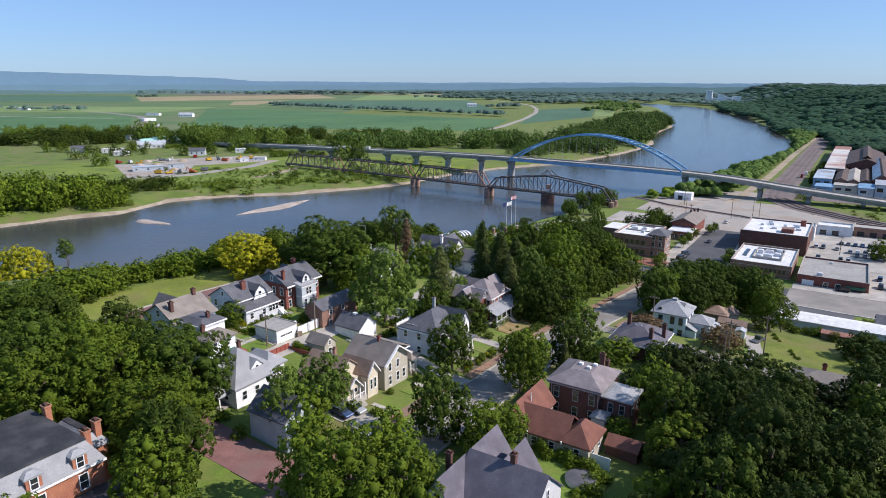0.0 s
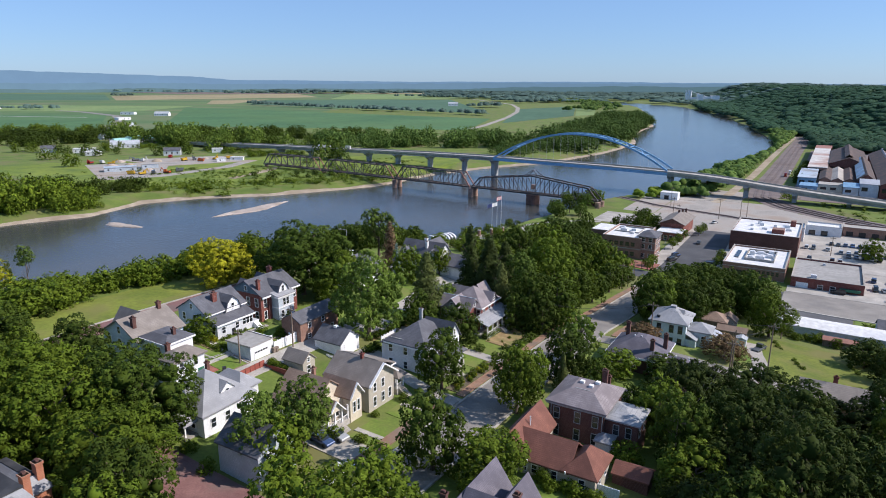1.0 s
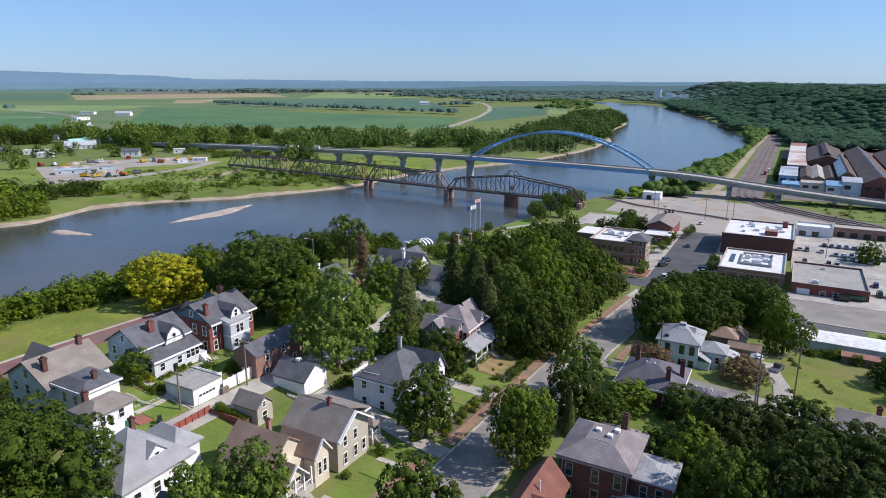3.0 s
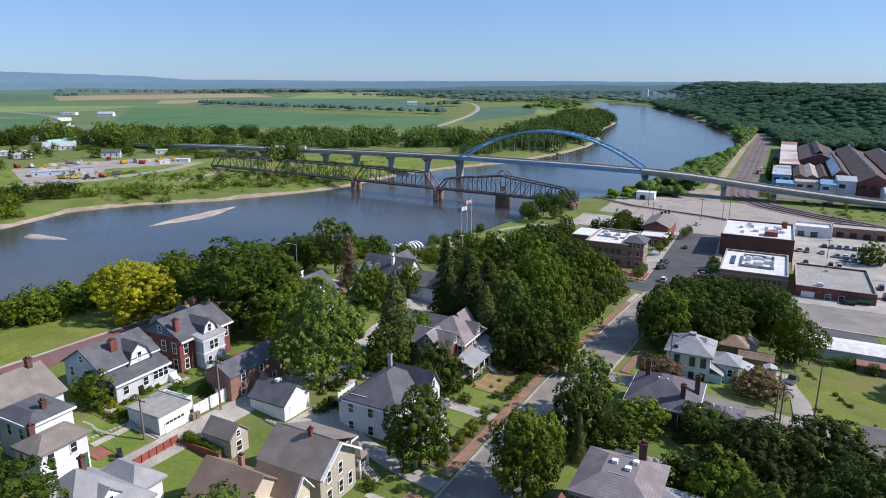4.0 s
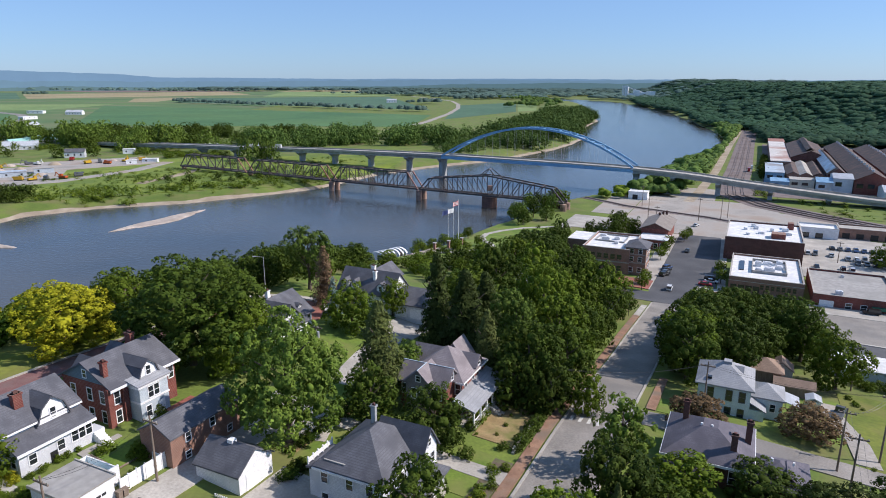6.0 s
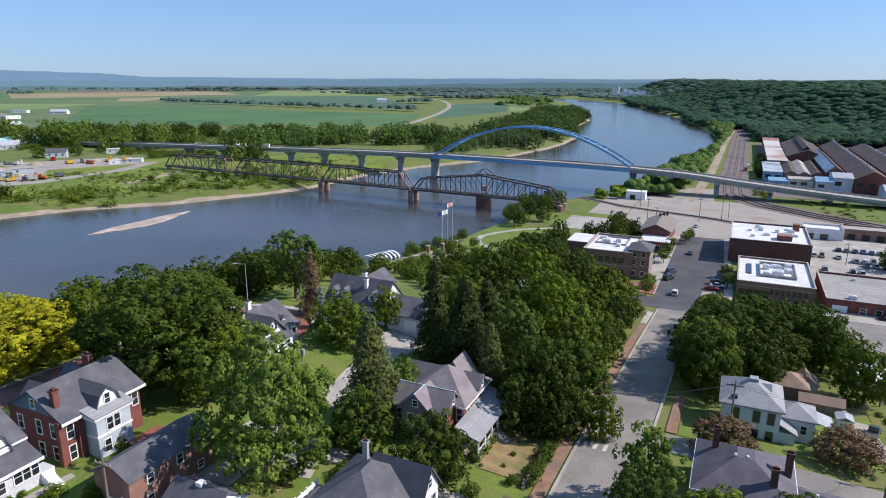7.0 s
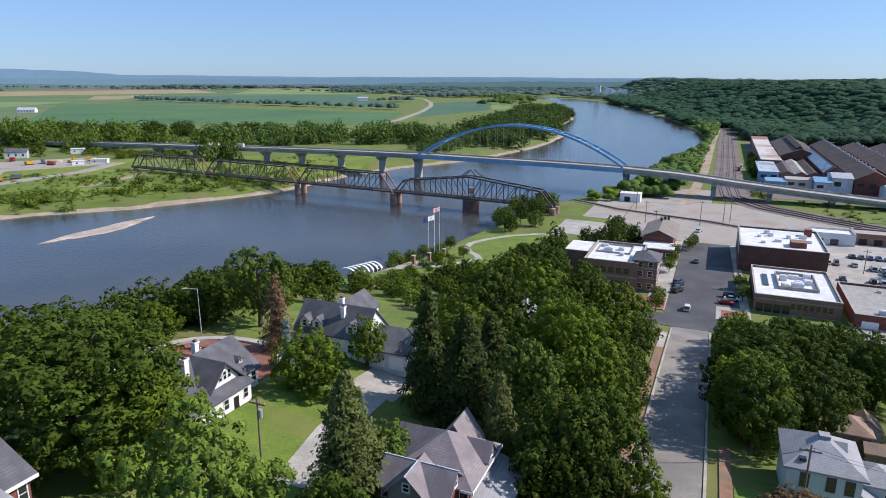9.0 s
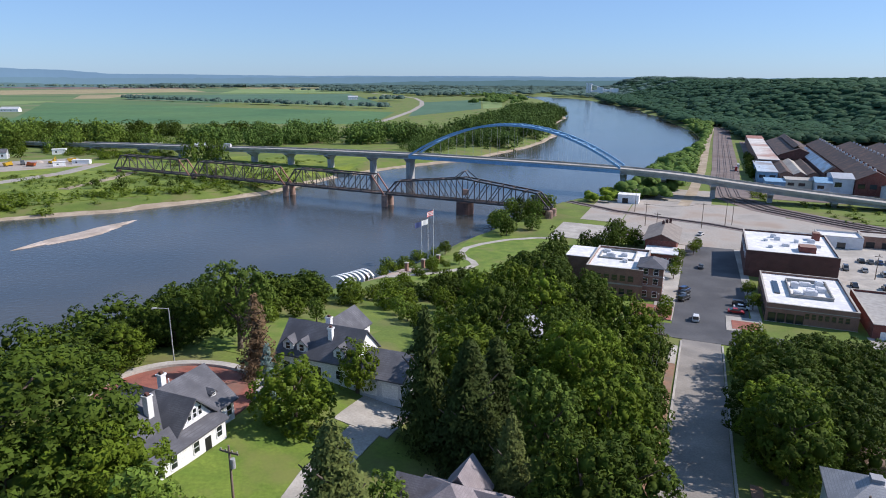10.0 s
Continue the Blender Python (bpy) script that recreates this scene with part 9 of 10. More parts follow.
def utility_pole(name, s, w, tall=10.5, turn=-33, box_on=False):
    x, y = at(s, w)
    g = ground_at(x, y)
    root = thing("utility_pole", pose(x, y, g, 0, 0, turn), "weathered wooden utility pole with crossarm", "utility pole", "utility poles")
    part("pole", rod(bmesh.new(), (0, 0, -0.8), (0, 0, tall), 0.17, 0.11, 10), TIMBER, root)
    part("crossarm", boxes((-1.2, 1.2, -0.08, 0.08, tall - 0.9, tall - 0.72)), TIMBER, root)
    for u in (-1.05, -0.4, 0.4, 1.05):
        part("insulator", rod(bmesh.new(), (u, 0, tall - 0.72), (u, 0, tall - 0.5), 0.06), CONCRETE, root)
    if box_on:
        part("transformer", rod(bmesh.new(), (0.35, 0, tall - 2.6), (0.35, 0, tall - 1.5), 0.28, 0.28, 12), CONCRETE_PIER, root, "grey pole transformer")
    POLE_TOPS[name] = Vector((x, y, g + tall - 0.5))


for row in (("a", -2.2, 20.3), ("b", -0.9, 46.3, 12), ("c", 36.7, 47), ("d", -9.1, 39.6), ("e", -63.3, -38.3, 9), ("f", -60.8, 37.7, 10), ("g", -18.1, 40), ("h", -25.6, -42, 8.5, -33, True), ("i", -98.7, -12.3, 8),
            ("j", -75.5, -40.4, 7), ("k", 81.4, -5.2, 8), ("l", 61.2, -4.2, 9), ("m", -12.7, -3.4, 8), ("n", 246, 12, 12), ("o", 250, 15, 12), ("p", 236, 2, 12), ("q", 176, 58, 9), ("r", 262, -30, 12), ("s", 230, -22, 11), ("t", 214, -16, 10)):
    utility_pole(*row)


def wire(a, b, shift):
    bm, last, n = bmesh.new(), None, 10
    for j in range(n + 1):
        k = j / n
        p = POLE_TOPS[a].lerp(POLE_TOPS[b], k) + Vector((shift, 0, -1.3 * 4 * k * (1 - k)))
        ring = [bm.verts.new(p + Vector(d)) for d in ((0.018, 0, 0), (-0.01, 0.016, 0.014), (-0.01, -0.016, -0.014))]
        for i in range(3 if last else 0):
            bm.faces.new((last[i], last[(i + 1) % 3], ring[(i + 1) % 3], ring[i]))
        last = ring
    solid("power_line", bm, BLACK_METAL, "thin dark power line between poles", "power line", group="power lines")


for a, b in (("a", "b"), ("a", "m"), ("g", "f"), ("g", "d"), ("d", "b"), ("b", "c"), ("k", "l"), ("l", "m"), ("e", "j"), ("n", "o"), ("n", "p"), ("p", "s"), ("s", "t")):
    for shift in (-0.5, 0.5):
        wire(a, b, shift)


def street_lamp(x, y, tall, turn, label):
    root = thing("street_lamp", pose(x, y, ground_at(x, y), 0, 0, turn), label, "street lamp", "street lamps")
    part("post", rod(bmesh.new(), (0, 0, -0.5), (0, 0, tall), 0.11, 0.07, 10), CONCRETE_PIER, root)
    part("arm", beam(bmesh.new(), (0, 0, tall - 0.1), (1.9, 0, tall + 0.35), 0.08), CONCRETE_PIER, root)
    part("lamp_head", boxes((1.7, 2.5, -0.15, 0.15, tall + 0.28, tall + 0.44)), CONCRETE_PIER, root)


street_lamp(-25, 232.6, 9.5, 200, "tall grey street lamp beside the turning circle")
for s, w in ((66, -3.4), (104, -8), (118, -8), (146, -8), (170, -8), (104, 18.2)):
    x, y = at(s, w)
    root = thing("street_lamp", pose(x, y, ground_at(x, y)), "short black post lamp on the pavement", "street lamp", "post lamps")
    part("post", rod(bmesh.new(), (0, 0, 0), (0, 0, 3.4), 0.07, 0.05, 8), BLACK_METAL, root)
    part("lamp_head", rod(bmesh.new(), (0, 0, 3.4), (0, 0, 3.9), 0.16, 0.22, 8), CONCRETE, root)
for x, y in ((205, 300), (228, 292), (188, 262), (176, 244)):
    street_lamp(x, y, 8.5, 20, "grey parking lot lamp on a tall post")

# zebra crossing
zebra = thing("crosswalk", pose(*at(-14.5, 4.5), ground_at(*at(-14.5, 4.5)), 0, 0, -33), "worn white zebra crossing bars on the street", "crosswalk")
for j in range(6):
    x, y = at(-14.5, 0.9 + j * 1.45)
    bar = sheet("bar", block(-15.6, -13.4, 0.6 + j * 1.45, 1.15 + j * 1.45), LINE_PAINT, "", "", lift=0.125, step=1.0)
    for key in list(bar.keys()):
        if key in ("label", "category", "kind"):
            del bar[key]
    bar.parent = zebra
    bar.matrix_parent_inverse = zebra.matrix_basis.inverted()

# ---- park: flagpoles, white shade fins, benches ----
CLOTH = {"white": material("white_cloth", (0.75, 0.75, 0.75), (0.82, 0.82, 0.82), scale=2), "red": material("red_cloth", (0.5, 0.04, 0.05), (0.6, 0.07, 0.07), scale=2), "navy": material("navy_cloth", (0.03, 0.05, 0.16), (0.05, 0.07, 0.2), scale=2)}


def flagpole(x, y, tall, colours, label):
    root = thing("flagpole", pose(x, y, ground_at(x, y), 0, 0, 205), label, "flagpole", "park flagpoles")
    part("pole", rod(bmesh.new(), (0, 0, -0.5), (0, 0, tall), 0.12, 0.06, 10), WHITE_PAINT, root)
    part("finial", rod(bmesh.new(), (0, 0, tall), (0, 0, tall + 0.25), 0.1, 0.1, 8), CONCRETE, root)
    for j, colour in enumerate(colours):
        bm, last, high = bmesh.new(), None, 1.9 / len(colours)
        for k in range(11):
            u = k / 10
            p = [bm.verts.new((0.1 + u * 2.9, 0.25 * math.sin(u * 7) * u, tall - 0.3 - j * high - dz - u * 0.5)) for dz in (0, high)]
            if last:
                bm.faces.new((last[0], p[0], p[1], last[1]))
            last = p
        part("flag_stripe", bm, CLOTH[colour], root)


flagpole(35.2, 352.5, 15.5, ("navy",), "tall white flagpole with a dark blue flag")
flagpole(38.2, 356.5, 15.5, ("white", "white"), "tall white flagpole with a white flag")
flagpole(40.6, 358.5, 18.0, ("red", "white", "red", "white", "red", "white", "red"), "tall white flagpole with a red and white striped flag")
shade = thing("shade_canopy", pose(8.5, 321.8, 5.7, 0, 0, -55), "curved white shade fins over the river overlook", "pavilion")
for j in range(7):
    bm, last = bmesh.new(), None
    for k in range(9):
        a = radians(20 + k * 13)
        p = Vector((math.cos(a) * 3.4 - 0.8, -5.4 + j * 1.8 + 1.2 * math.cos(a), math.sin(a) * 2.9))
        if last is not None:
            beam(bm, last, p, 0.8, 0.14)
        last = p
    part("fin", bm, WHITE_PAINT, shade)
    part("post", rod(bmesh.new(), (2.2, -4.3 + j * 1.8, -4), (2.2, -4.3 + j * 1.8, 1.2), 0.12), WHITE_PAINT, shade)
sheet("plaza", [at(95, -104), at(95, -93), at(120, -80.5), at(111, -100)], PLAZA_PAVING, "pale pinkish paved river overlook", "plaza", lift=0.14)
for s, w in ((107.3, -99.2), (112.6, -87.2), (119.8, -84.4), (128.6, -82.5)):
    x, y = at(s, w)
    root = thing("brick_pillar", pose(x, y, ground_at(x, y), 0, 0, -33), "square tan brick pillar with a stone cap", "pillar", "park pillars")
    part("shaft", boxes((-0.5, 0.5, -0.5, 0.5, -0.3, 2.9)), CLAY_BRICK, root)
    part("cap", boxes((-0.65, 0.65, -0.65, 0.65, 2.9, 3.15)), CONCRETE, root, "pale stone cap")
x, y = at(104.2, -58.4)
shelter = thing("picnic_shelter", pose(x, y, ground_at(x, y), 0, 0, -33), "white-roofed open picnic shelter among park trees", "shelter")
part("roof", hip_roof(bmesh.new(), -2.6, 2.6, -2.2, 2.2, 2.6, 3.7), WHITE_PAINT, shelter, "white roof")
posts(shelter, [(u, v) for u in (-2.3, 2.3) for v in (-1.9, 1.9)], -0.2, 2.6)
for j, (x, y) in enumerate(((22, 316), (26, 319), (34, 318), (37, 324), (18, 311))):
    root = thing("park_bench", pose(x, y, ground_at(x, y) + 0.1, 0, 0, 40 + 30 * j), "pale stone park bench", "bench", "park benches")
    part("seat", boxes((-1.0, 1.0, -0.25, 0.25, 0.4, 0.5)), CONCRETE, root)
    for u in (-0.8, 0.7):
        part("leg", boxes((u, u + 0.12, -0.22, 0.22, 0, 0.4)), CONCRETE, root)

# ---- the far bank: road, hamlet, works yard ----
strip("road", [(-328, 790), (-352, 809), (-400, 897), (-465, 1030), (-517, 1162), (-576, 1315), (-640, 1440), (-720, 1530), (-801, 1617), (-885, 1673)], 18, OLD_ASPHALT, "pale highway beyond the river", "road", lift=0.2, step=10)
strip("road", [(-668, 1375), (-800, 1400), (-980, 1440)], 9, CONCRETE, "pale county road", "road", lift=0.2, step=12)
strip("road", [(40, 985), (74, 1052), (111, 1162), (185, 1421), (246, 1690), (286, 1946), (310, 2235), (290, 2500), (230, 2900)], 11, GRAVEL, "pale gravel farm road curving through fields", "road", lift=0.22, step=14)
sheet("gravel_yard", [(-297, 612), (-240, 520), (-203, 541), (-232, 640)], GRAVEL, "pale gravel works yard on the river flat", "yard", lift=0.16, step=8)
sheet("gravel_yard", [(-285, 650), (-225, 605), (-166, 640), (-190, 690)], GRAVEL, "pale gravel works yard on the river flat", "yard", lift=0.18, step=8)
strip("road", [(-246, 524), (-204, 545), (-170, 600), (-160, 650)], 11, GRAVEL, "pale gravel track to the works yard", "road", lift=0.2, step=6)
rng = random.Random(11)


def far_building(x, y, long, deep, tall, turn, wall_mat, roof_mat, label, flat=False):
    root = thing("shed" if flat else "house", pose(x, y, ground_at(x, y), 0, 0, turn), label, "building", "buildings beyond the river")
    part("wall", boxes((-long / 2, long / 2, -deep / 2, deep / 2, -0.5, tall)), wall_mat, root)
    if flat:
        part("roof", boxes((-long / 2 - 0.3, long / 2 + 0.3, -deep / 2 - 0.3, deep / 2 + 0.3, tall, tall + 0.3)), roof_mat, root)
    else:
        part("roof", gable_roof(bmesh.new(), -long / 2, long / 2, -deep / 2, deep / 2, tall, tall + deep * 0.28, "x", over=0.4), roof_mat, root)
        part("gable", gable_walls(bmesh.new(), -long / 2, long / 2, -deep / 2, deep / 2, tall, tall + deep * 0.28, "x"), wall_mat, root)
    for u in np.arange(-long / 2 + 3, long / 2 - 1.5, 9.0 if flat else 5.0):
        panel(root, "window", "y-", -deep / 2, u, tall * 0.35, 1.2, tall * 0.35, PANE)


for x, y, a, b, c, turn, wall_mat, roof_mat, label, flat in (
        (-249, 574, 24, 11, 3.4, 25, GREY_BOARD, PATCHED_SHEET, "pale blue metal works shed", True), (-233, 594, 13, 9, 3.6, 25, GREY_BOARD, CONCRETE, "white metal works shed with grey roof", True),
        (-343, 838, 34, 14, 4, 60, WHITE_BOARD, TEAL_ROOF, "low building with a pale teal roof", False), (-352, 815, 26, 10, 4, 60, WHITE_BOARD, TEAL_ROOF, "low building with a pale teal roof", False),
        (-330, 770, 30, 14, 4, 20, PALE_BOARD, TIN, "long grey metal shed with tin roof", False), (-349, 718, 20, 12, 4, 15, WHITE_BOARD, WHITE_MEMBRANE, "white trailer building in the hamlet", True),
        (-327, 691, 14, 9, 4, 15, WHITE_BOARD, WHITE_MEMBRANE, "small white building with flat roof", True), (-385, 717, 14, 11, 4, 30, GREY_BOARD, SLATE, "small grey-blue house with dark roof", False),
        (-214, 722, 10, 7, 4, 10, WHITE_BOARD, WHITE_MEMBRANE, "small white shed beside the road", True), (-174, 650, 12, 5, 3, 0, WHITE_BOARD, WHITE_MEMBRANE, "white trailer in the yard", True), (-186, 640, 8, 4, 3, 20, WHITE_BOARD, WHITE_MEMBRANE, "white trailer in the yard", True),
        (-250, 694, 16, 9, 5, 10, PALE_BOARD, SLATE, "grey building beside the works yard", False), (-400, 880, 20, 10, 4, 60, WHITE_BOARD, TIN, "pale building beside the farm road", False), (-430, 1000, 18, 10, 4, 60, WHITE_BOARD, WHITE_MEMBRANE, "white building beside the farm road", True),
        (-470, 1100, 20, 10, 4, 60, PALE_BOARD, TIN, "grey building beside the farm road", False), (-560, 1290, 26, 12, 5, 60, WHITE_BOARD, WHITE_MEMBRANE, "white building beside the farm road", True), (-640, 1500, 30, 14, 5, 0, WHITE_BOARD, WHITE_MEMBRANE, "white farm building among crop fields", True),
        (-546, 1447, 30, 14, 5, 0, WHITE_BOARD, TIN, "white farm building among crop fields", False), (-1090, 1759, 30, 14, 6, 0, WHITE_BOARD, WHITE_MEMBRANE, "white farm building among crop fields", True), (105, 2112, 30, 14, 7, 0, WHITE_BOARD, TIN, "white barn among the fields", False),
        (-105, 742, 12, 8, 4, 20, WHITE_BOARD, TIN, "white house among trees", False), (-150, 770, 14, 8, 4, 10, WHITE_BOARD, WHITE_MEMBRANE, "white house among trees", True)):
    far_building(x, y, a, b, c, turn, wall_mat, roof_mat, label, flat)
for j, (x, y) in enumerate(((-231, 553), (-222, 552), (-215, 556), (-206, 560), (-200, 570), (-296, 620), (-286, 622), (-276, 618), (-221, 644), (-214, 650), (-205, 640), (-266, 643), (-243, 668), (-258, 640), (-184, 662), (-196, 656))):
    colour = ("yellow", "yellow", "grey", "orange", "grey", "red", "white")[j % 7]
    root = thing("excavator" if j % 2 else "dump_truck", pose(x, y, ground_at(x, y) + 0.15, 0, 0, j * 53), f"{colour} construction machine parked in the gravel yard", "construction machine", "yard machines")
    part("body", boxes((-3.2, 2.4, -1.3, 1.3, 0.7, 2.0)), CAR_PAINT[colour], root)
    part("cab", boxes((0.6, 2.2, -1.1, 0.4, 2.0, 3.2)), CAR_PAINT[colour], root)
    for v in (-1.3, 0.9):
        part("track", boxes((-2.8, 2.4, v, v + 0.5, 0, 0.8)), TYRE, root)
    if j % 2:
        part("boom", beam(beam(bmesh.new(), (1.5, 0.7, 1.8), (4.6, 0.7, 4.4), 0.45), (4.5, 0.7, 4.4), (6.0, 0.7, 1.4), 0.35), CAR_PAINT[colour], root)
    else:
        part("bed", prism(bmesh.new(), [(-3.6, 2.0), (0.3, 2.0), (0.5, 3.0), (-4.0, 2.8)], "y", -1.3, 1.3), CAR_PAINT[colour], root)

for j, (x, y, r) in enumerate(((-268, 600, 6), (-258, 612, 4.5), (-226, 575, 5), (-245, 640, 5.5), (-208, 662, 4), (-190, 676, 4.5), (-275, 632, 5))):
    bm = bmesh.new()
    ring = [[bm.verts.new((math.cos(a * 0.524) * r * k * (1 + 0.12 * math.sin(a * 2.1 + j)), math.sin(a * 0.524) * r * k, z * r)) for a in range(12)] for k, z in ((1.0, -0.05), (0.72, 0.2), (0.3, 0.42))]
    for low, high in zip(ring, ring[1:]):
        for a in range(12):
            bm.faces.new((low[a], low[(a + 1) % 12], high[(a + 1) % 12], high[a]))
    bm.faces.new(ring[-1])
    solid("sand_heap", bm, SAND if j % 2 else BAR_SAND, "heap of pale sand and gravel in the works yard", "heap", pose(x, y, ground_at(x, y) + 0.1), "heaps of the works yard")

# grain silos at the river bend, with white works beside them
silo_g = ground_at(993, 2483)
silos = thing("grain_silo", pose(1000, 2483, silo_g, 0, 0, -15), "white grain silos and works at the river bend", "silo")
for j in range(3):
    part("silo", rod(bmesh.new(), (j * 7.5, 0, -2), (j * 7.5, 0, 46), 3.9, 3.9, 16), WHITE_PAINT, silos)
part("head_house", boxes((-4, 19, -4, 4, 46.004, 50)), WHITE_PAINT, silos)
for j, (u, v, a, b, c) in enumerate(((30, 5, 18, 18, 24), (50, 8, 22, 18, 34), (74, 12, 26, 20, 26), (104, 15, 30, 18, 30))):
    part("works_block", boxes((u - a / 2, u + a / 2, v - b / 2, v + b / 2, -2, c)), WHITE_BOARD, silos)
part("conveyor", beam(bmesh.new(), (18, 0, 44), (80, 10, 24), 2.2), WHITE_PAINT, silos)
# train standing at the end of the yard
for j in range(7):
    x, y = at(948 + j * 15.5, 9.5 - (j > 3) * (j - 3) * 2.2)
    root = thing("rail_wagon", pose(x, y, ground_at(x, y) + 0.4, 0, 0, 57), "dark covered rail wagon standing on the track", "rail wagon", "standing train")
    part("body", boxes((-7, 7, -1.5, 1.5, 1.0, 4.4)), BLACK_METAL if j % 3 else CONCRETE_PIER, root)
    for u in (-5, 5):
        part("bogie", boxes((u - 1.2, u + 1.2, -1.2, 1.2, 0, 1.0)), TYRE, root)
# loaders on the rail yard road
for s, w in ((452, 22), (470, 24)):
    car(*at(s, w), 57, "red" if s < 460 else "white", "van", "works lorry parked beside the tracks")
# houses glimpsed in the hillside forest
for s, w in ((620, 260), (760, 330), (540, 300), (700, 420), (880, 300)):
    x, y = at(s, w)
    far_building(x, y, 16, 10, 9, 20, WHITE_BOARD, TIN, "pale house among the hillside trees")

# ---- back gardens between the alley and the brick street ----
rng = random.Random(61)
SLAB = mesh_of("stepping_stone", boxes((-0.27, 0.27, -0.2, 0.2, -0.1, 0.05)), CONCRETE)
rows = [(-77.6 + 0.15 * math.sin(j), -50.4 + j * 0.62) for j in range(9)] + [(-74.9 - j * 0.62, -45.6 - 0.1 * j + 0.1 * (j % 2)) for j in range(9)]
for s, w in rows:
    x, y = at(s, w)
    solid("stepping_stone", SLAB, CONCRETE, "small pale stepping stone set in the lawn", "stepping stone", pose(x, y, ground_at(x, y) + 0.1, 0, 0, -33 + rng.uniform(-14, 14)), "stepping stones in the garden")


def edging(label, rows):
    """Round timbers laid end to end along a bed."""
    for a, b in rows:
        p, q = at(*a), at(*b)
        n = max(1, round(math.dist(p, q) / 2.2))
        for j in range(n):
            u = [p[i] + (q[i] - p[i]) * (j + 0.02) / n for i in (0, 1)]
            v = [p[i] + (q[i] - p[i]) * (j + 0.97) / n for i in (0, 1)]
            ob = solid("timber_edging", rod(bmesh.new(), (0, 0, 0), (v[0] - u[0], v[1] - u[1], ground_at(*v) - ground_at(*u)), 0.13, 0.12, 6), TIMBER, label, "edging", pose(u[0], u[1], ground_at(*u) + 0.16), "timber edging of the gardens")


edging("dark weathered timber laid along the garden edge", [((-79.9, -39.2), (-74.2, -39.1)), ((-74.2, -39.1), (-74.2, -43.8)), ((-64.3, -43.9), (-59.6, -43.9)), ((-64.3, -43.9), (-64.3, -48.9))])


def wheeled_bin(s, w, turn, mat, label):
    x, y = at(s, w)
    b = thing("wheeled_bin", pose(x, y, ground_at(x, y) + 0.12, 0, 0, turn), label, "bin", "bins by the alley")
    part("body", prism(bmesh.new(), [(-0.24, 0.08), (0.24, 0.08), (0.32, 1.0), (-0.32, 1.0)], "y", -0.28, 0.28), mat, b)
    part("lid", prism(bmesh.new(), [(-0.36, 1.0), (0.36, 1.0), (0.33, 1.07), (-0.3, 1.12)], "y", -0.32, 0.32), mat, b)
    for side in (-0.25, 0.25):
        part("wheel", rod(bmesh.new(), (-0.24, side - 0.03, 0.1), (-0.24, side + 0.03, 0.1), 0.1, 0.1, 10), BLACK_METAL, b)


wheeled_bin(-67.9, -39.1, -30, TIMBER, "brown wheeled rubbish bin before the white fence")
wheeled_bin(-67.2, -39.0, -41, TIMBER, "brown wheeled rubbish bin before the white fence")
wheeled_bin(-80.6, -38.8, -20, BLACK_METAL, "dark wheeled rubbish bin beside the red brick patch")
wheeled_bin(-80.0, -39.6, -60, BLACK_METAL, "dark wheeled rubbish bin beside the red brick patch")

# raised bed between the red fence and the beige garage
x, y = at(-72.4, -32.6)
bed = thing("raised_planter", pose(x, y, ground_at(x, y), 0, 0, -33), "tall timber planter box full of green plants", "planter")
for a in ((-3.5, 3.5, -0.62, -0.54, -0.5, 0.95), (-3.5, 3.5, 0.54, 0.62, -0.5, 0.95), (-3.5, -3.42, -0.54, 0.54, -0.5, 0.95), (3.42, 3.5, -0.54, 0.54, -0.5, 0.95)):
    part("board", boxes(a), TIMBER, bed)
part("soil", boxes((-3.42, 3.42, -0.54, 0.54, -0.5, 0.8)), SOIL, bed, "dark planting soil")
for j in range(9):
    ob = new("shrub", CROWNS["mid", "tiny"][j % 2])
    x, y = at(-72.4 + rng.uniform(-0.25, 0.25), -35.7 + j * 0.78)
    k = rng.uniform(0.9, 1.4)
    ob.matrix_basis = pose(x, y, ground_at(x, y) + 0.66, 0, 0, j * 50) @ Matrix.Diagonal((k * 0.6, k * 0.6, k * 0.42, 1))
    tagged(ob, "leafy green plant in the timber planter", "plant", "planter plants")

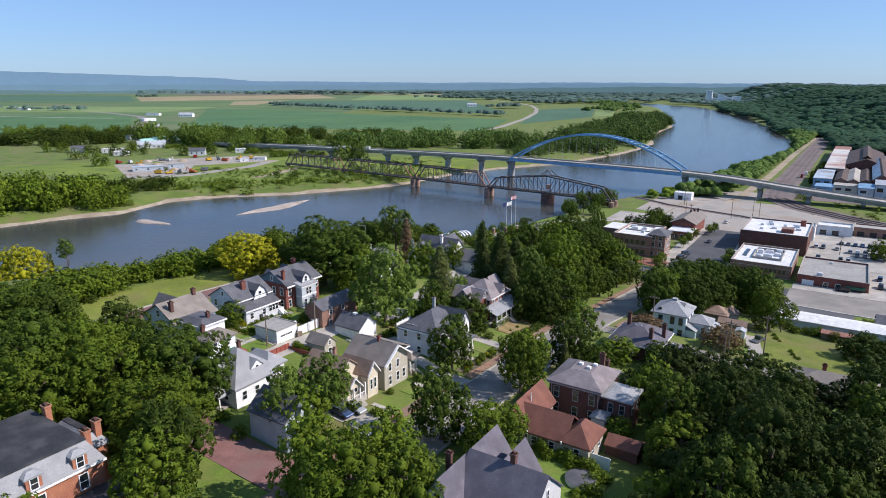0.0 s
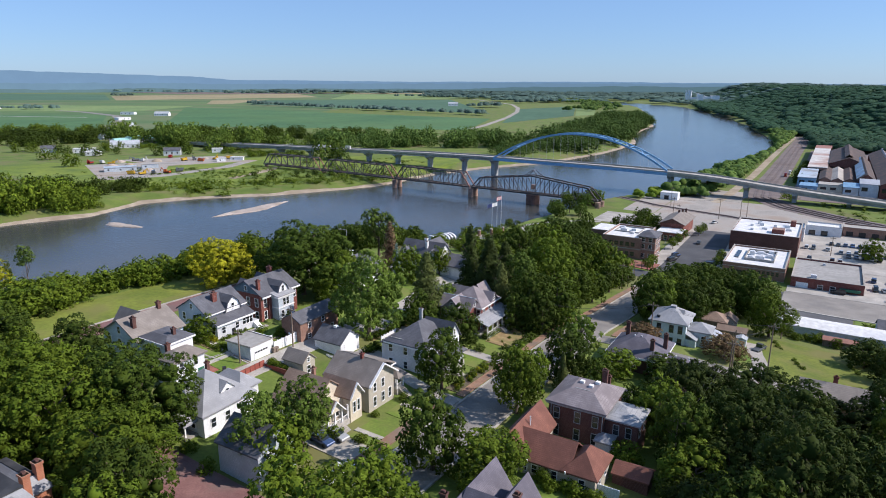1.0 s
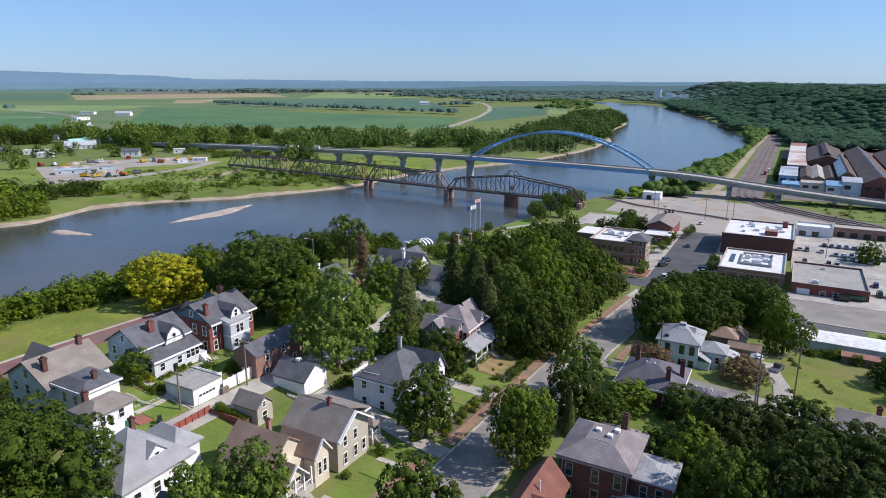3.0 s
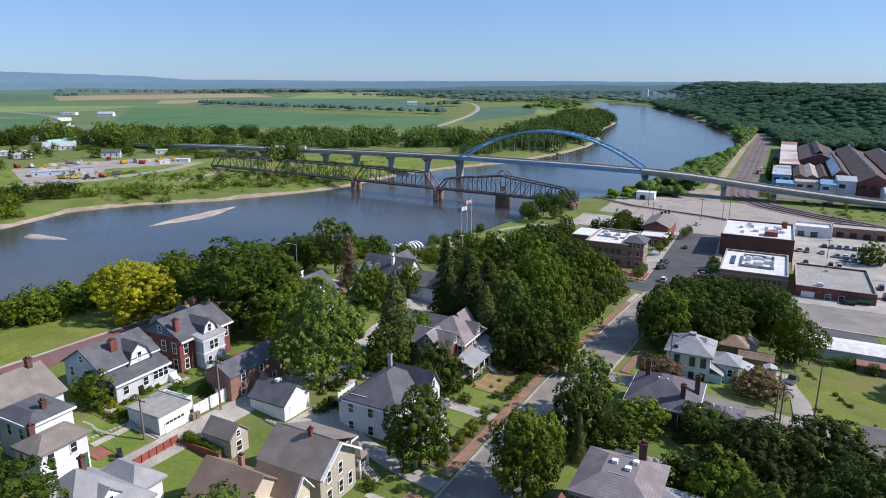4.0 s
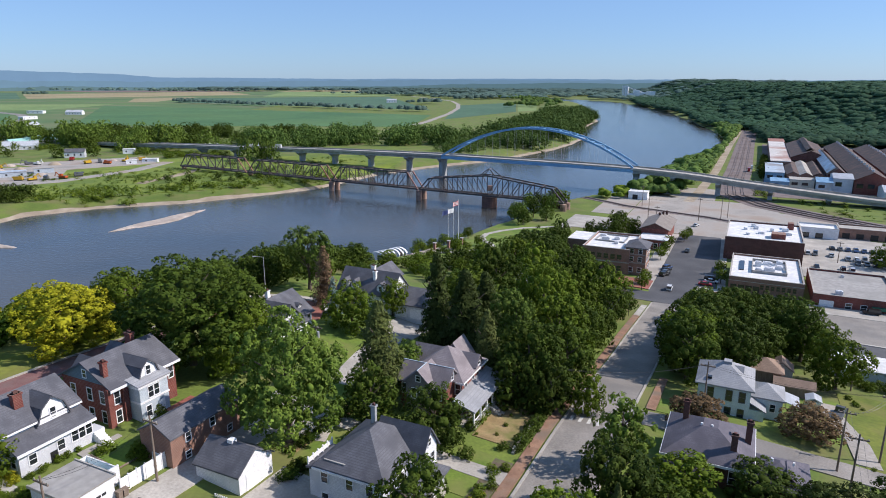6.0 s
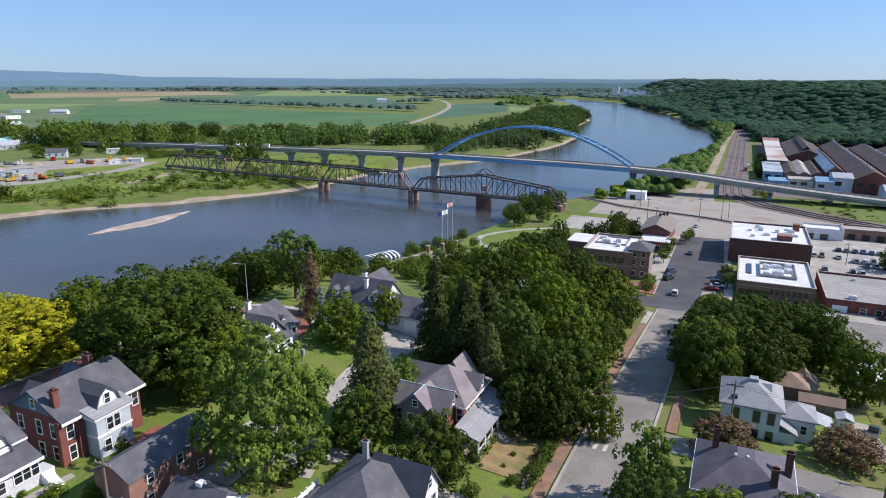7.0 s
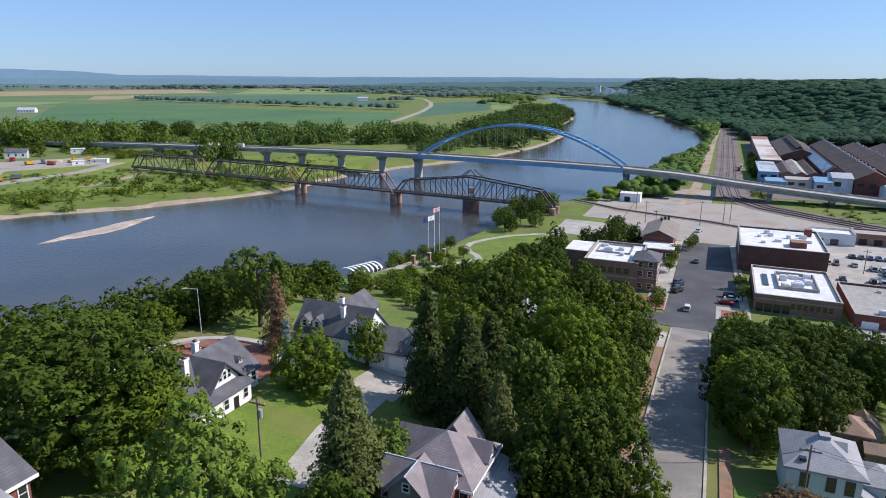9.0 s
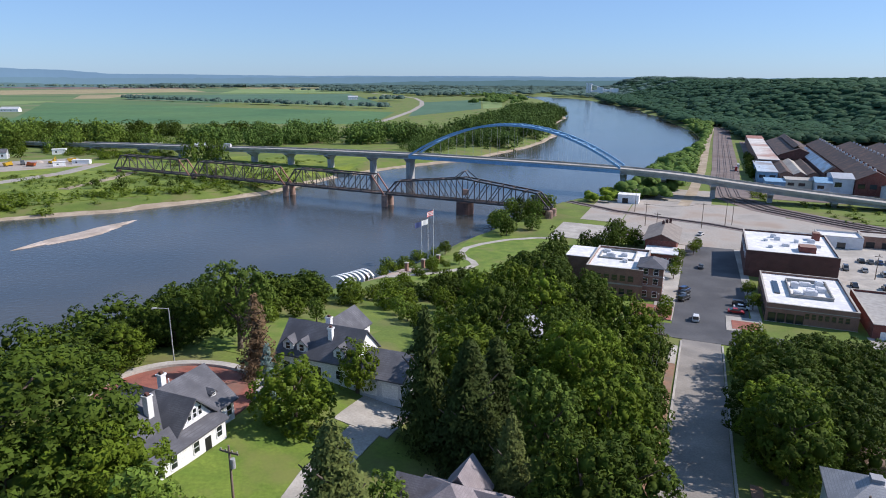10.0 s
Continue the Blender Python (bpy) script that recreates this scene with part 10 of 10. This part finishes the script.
# planting round the pale blue house and along the terrace
def low_plants(label, rows, tall, kind):
    for j, (s, w) in enumerate(rows):
        x, y = at(s + rng.uniform(-0.3, 0.3), w + rng.uniform(-0.3, 0.3))
        ob = new("shrub", CROWNS[kind, "tiny"][j % len(CROWNS[kind, "tiny"])])
        k = tall * rng.uniform(0.7, 1.3)
        ob.matrix_basis = pose(x, y, ground_at(x, y) - 0.05, 0, 0, j * 63) @ Matrix.Diagonal((k * 0.62, k * 0.62, k * 0.5, 1))
        tagged(ob, label, "shrub", "garden plants")


low_plants("small yellow-flowering garden shrub", [(-72.3, -52.4), (-72.2, -51.6), (-72.6, -50.8), (-72.0, -53.3)], 1.1, "yellow")
low_plants("low green bedding plant", [(-75.0, -54.0 + j * 0.8) for j in range(8)], 0.7, "mid")
low_plants("low green bedding plant", [(-73.2, -49.0 + j * 0.9) for j in range(5)] + [(-72.9, -40.2 - j * 0.8) for j in range(3)], 0.8, "dark")
low_plants("green shrub against the house wall", [(-71 + j * 1.3, -50.6) for j in range(6)], 0.8, "mid")
low_plants("tall leafy plant in the back garden", [(-60.4, -44.5), (-61.2, -44.2), (-63.4, -47.9), (-62.6, -48.2)], 1.5, "mid")
low_plants("clipped dark hedge bush", [(-54.6 + j * 1.0, -26.3 + 0.25 * (j % 2)) for j in range(5)], 1.8, "dark")
low_plants("pale flowering shrub beside the pavement", [(-55 + j * 2.4, -3.9) for j in range(6)], 0.9, "yellow")
low_plants("low plant on the mulched bank", [(-29 + (j * 1.73) % 12.5, -10.3 + (j * 2.9) % 6) for j in range(6)], 0.6, "mid")
low_plants("weedy clump on the open lot", [(-5 + (j * 7.3) % 38, 45 + (j * 11.7) % 29) for j in range(26)], 0.8, "mid")

# low stone wall on the street side of the mulched bank
x, y = at(-24.5, -3.7)
wall = thing("retaining_wall", pose(x, y, ground_at(x, y), 0, 0, -33), "low pale stone retaining wall beside the pavement", "wall")
STONE = mesh_of("stone", boxes((-0.2, 0.2, -0.38, 0.38, -0.2, 0.2)), CONCRETE)
for j in range(16):
    for c in (0, 1):
        ob = part("stone", STONE, CONCRETE, wall)
        gx, gy = at(-24.5 - 6.2 + j * 0.8 + 0.4 * c, -3.7)
        ob.matrix_basis = pose(rng.uniform(-0.04, 0.04), -6.2 + j * 0.8 + 0.4 * c, ground_at(gx, gy) - ground_at(x, y) + 0.12 + 0.4 * c, 0, 0, rng.uniform(-2, 2))
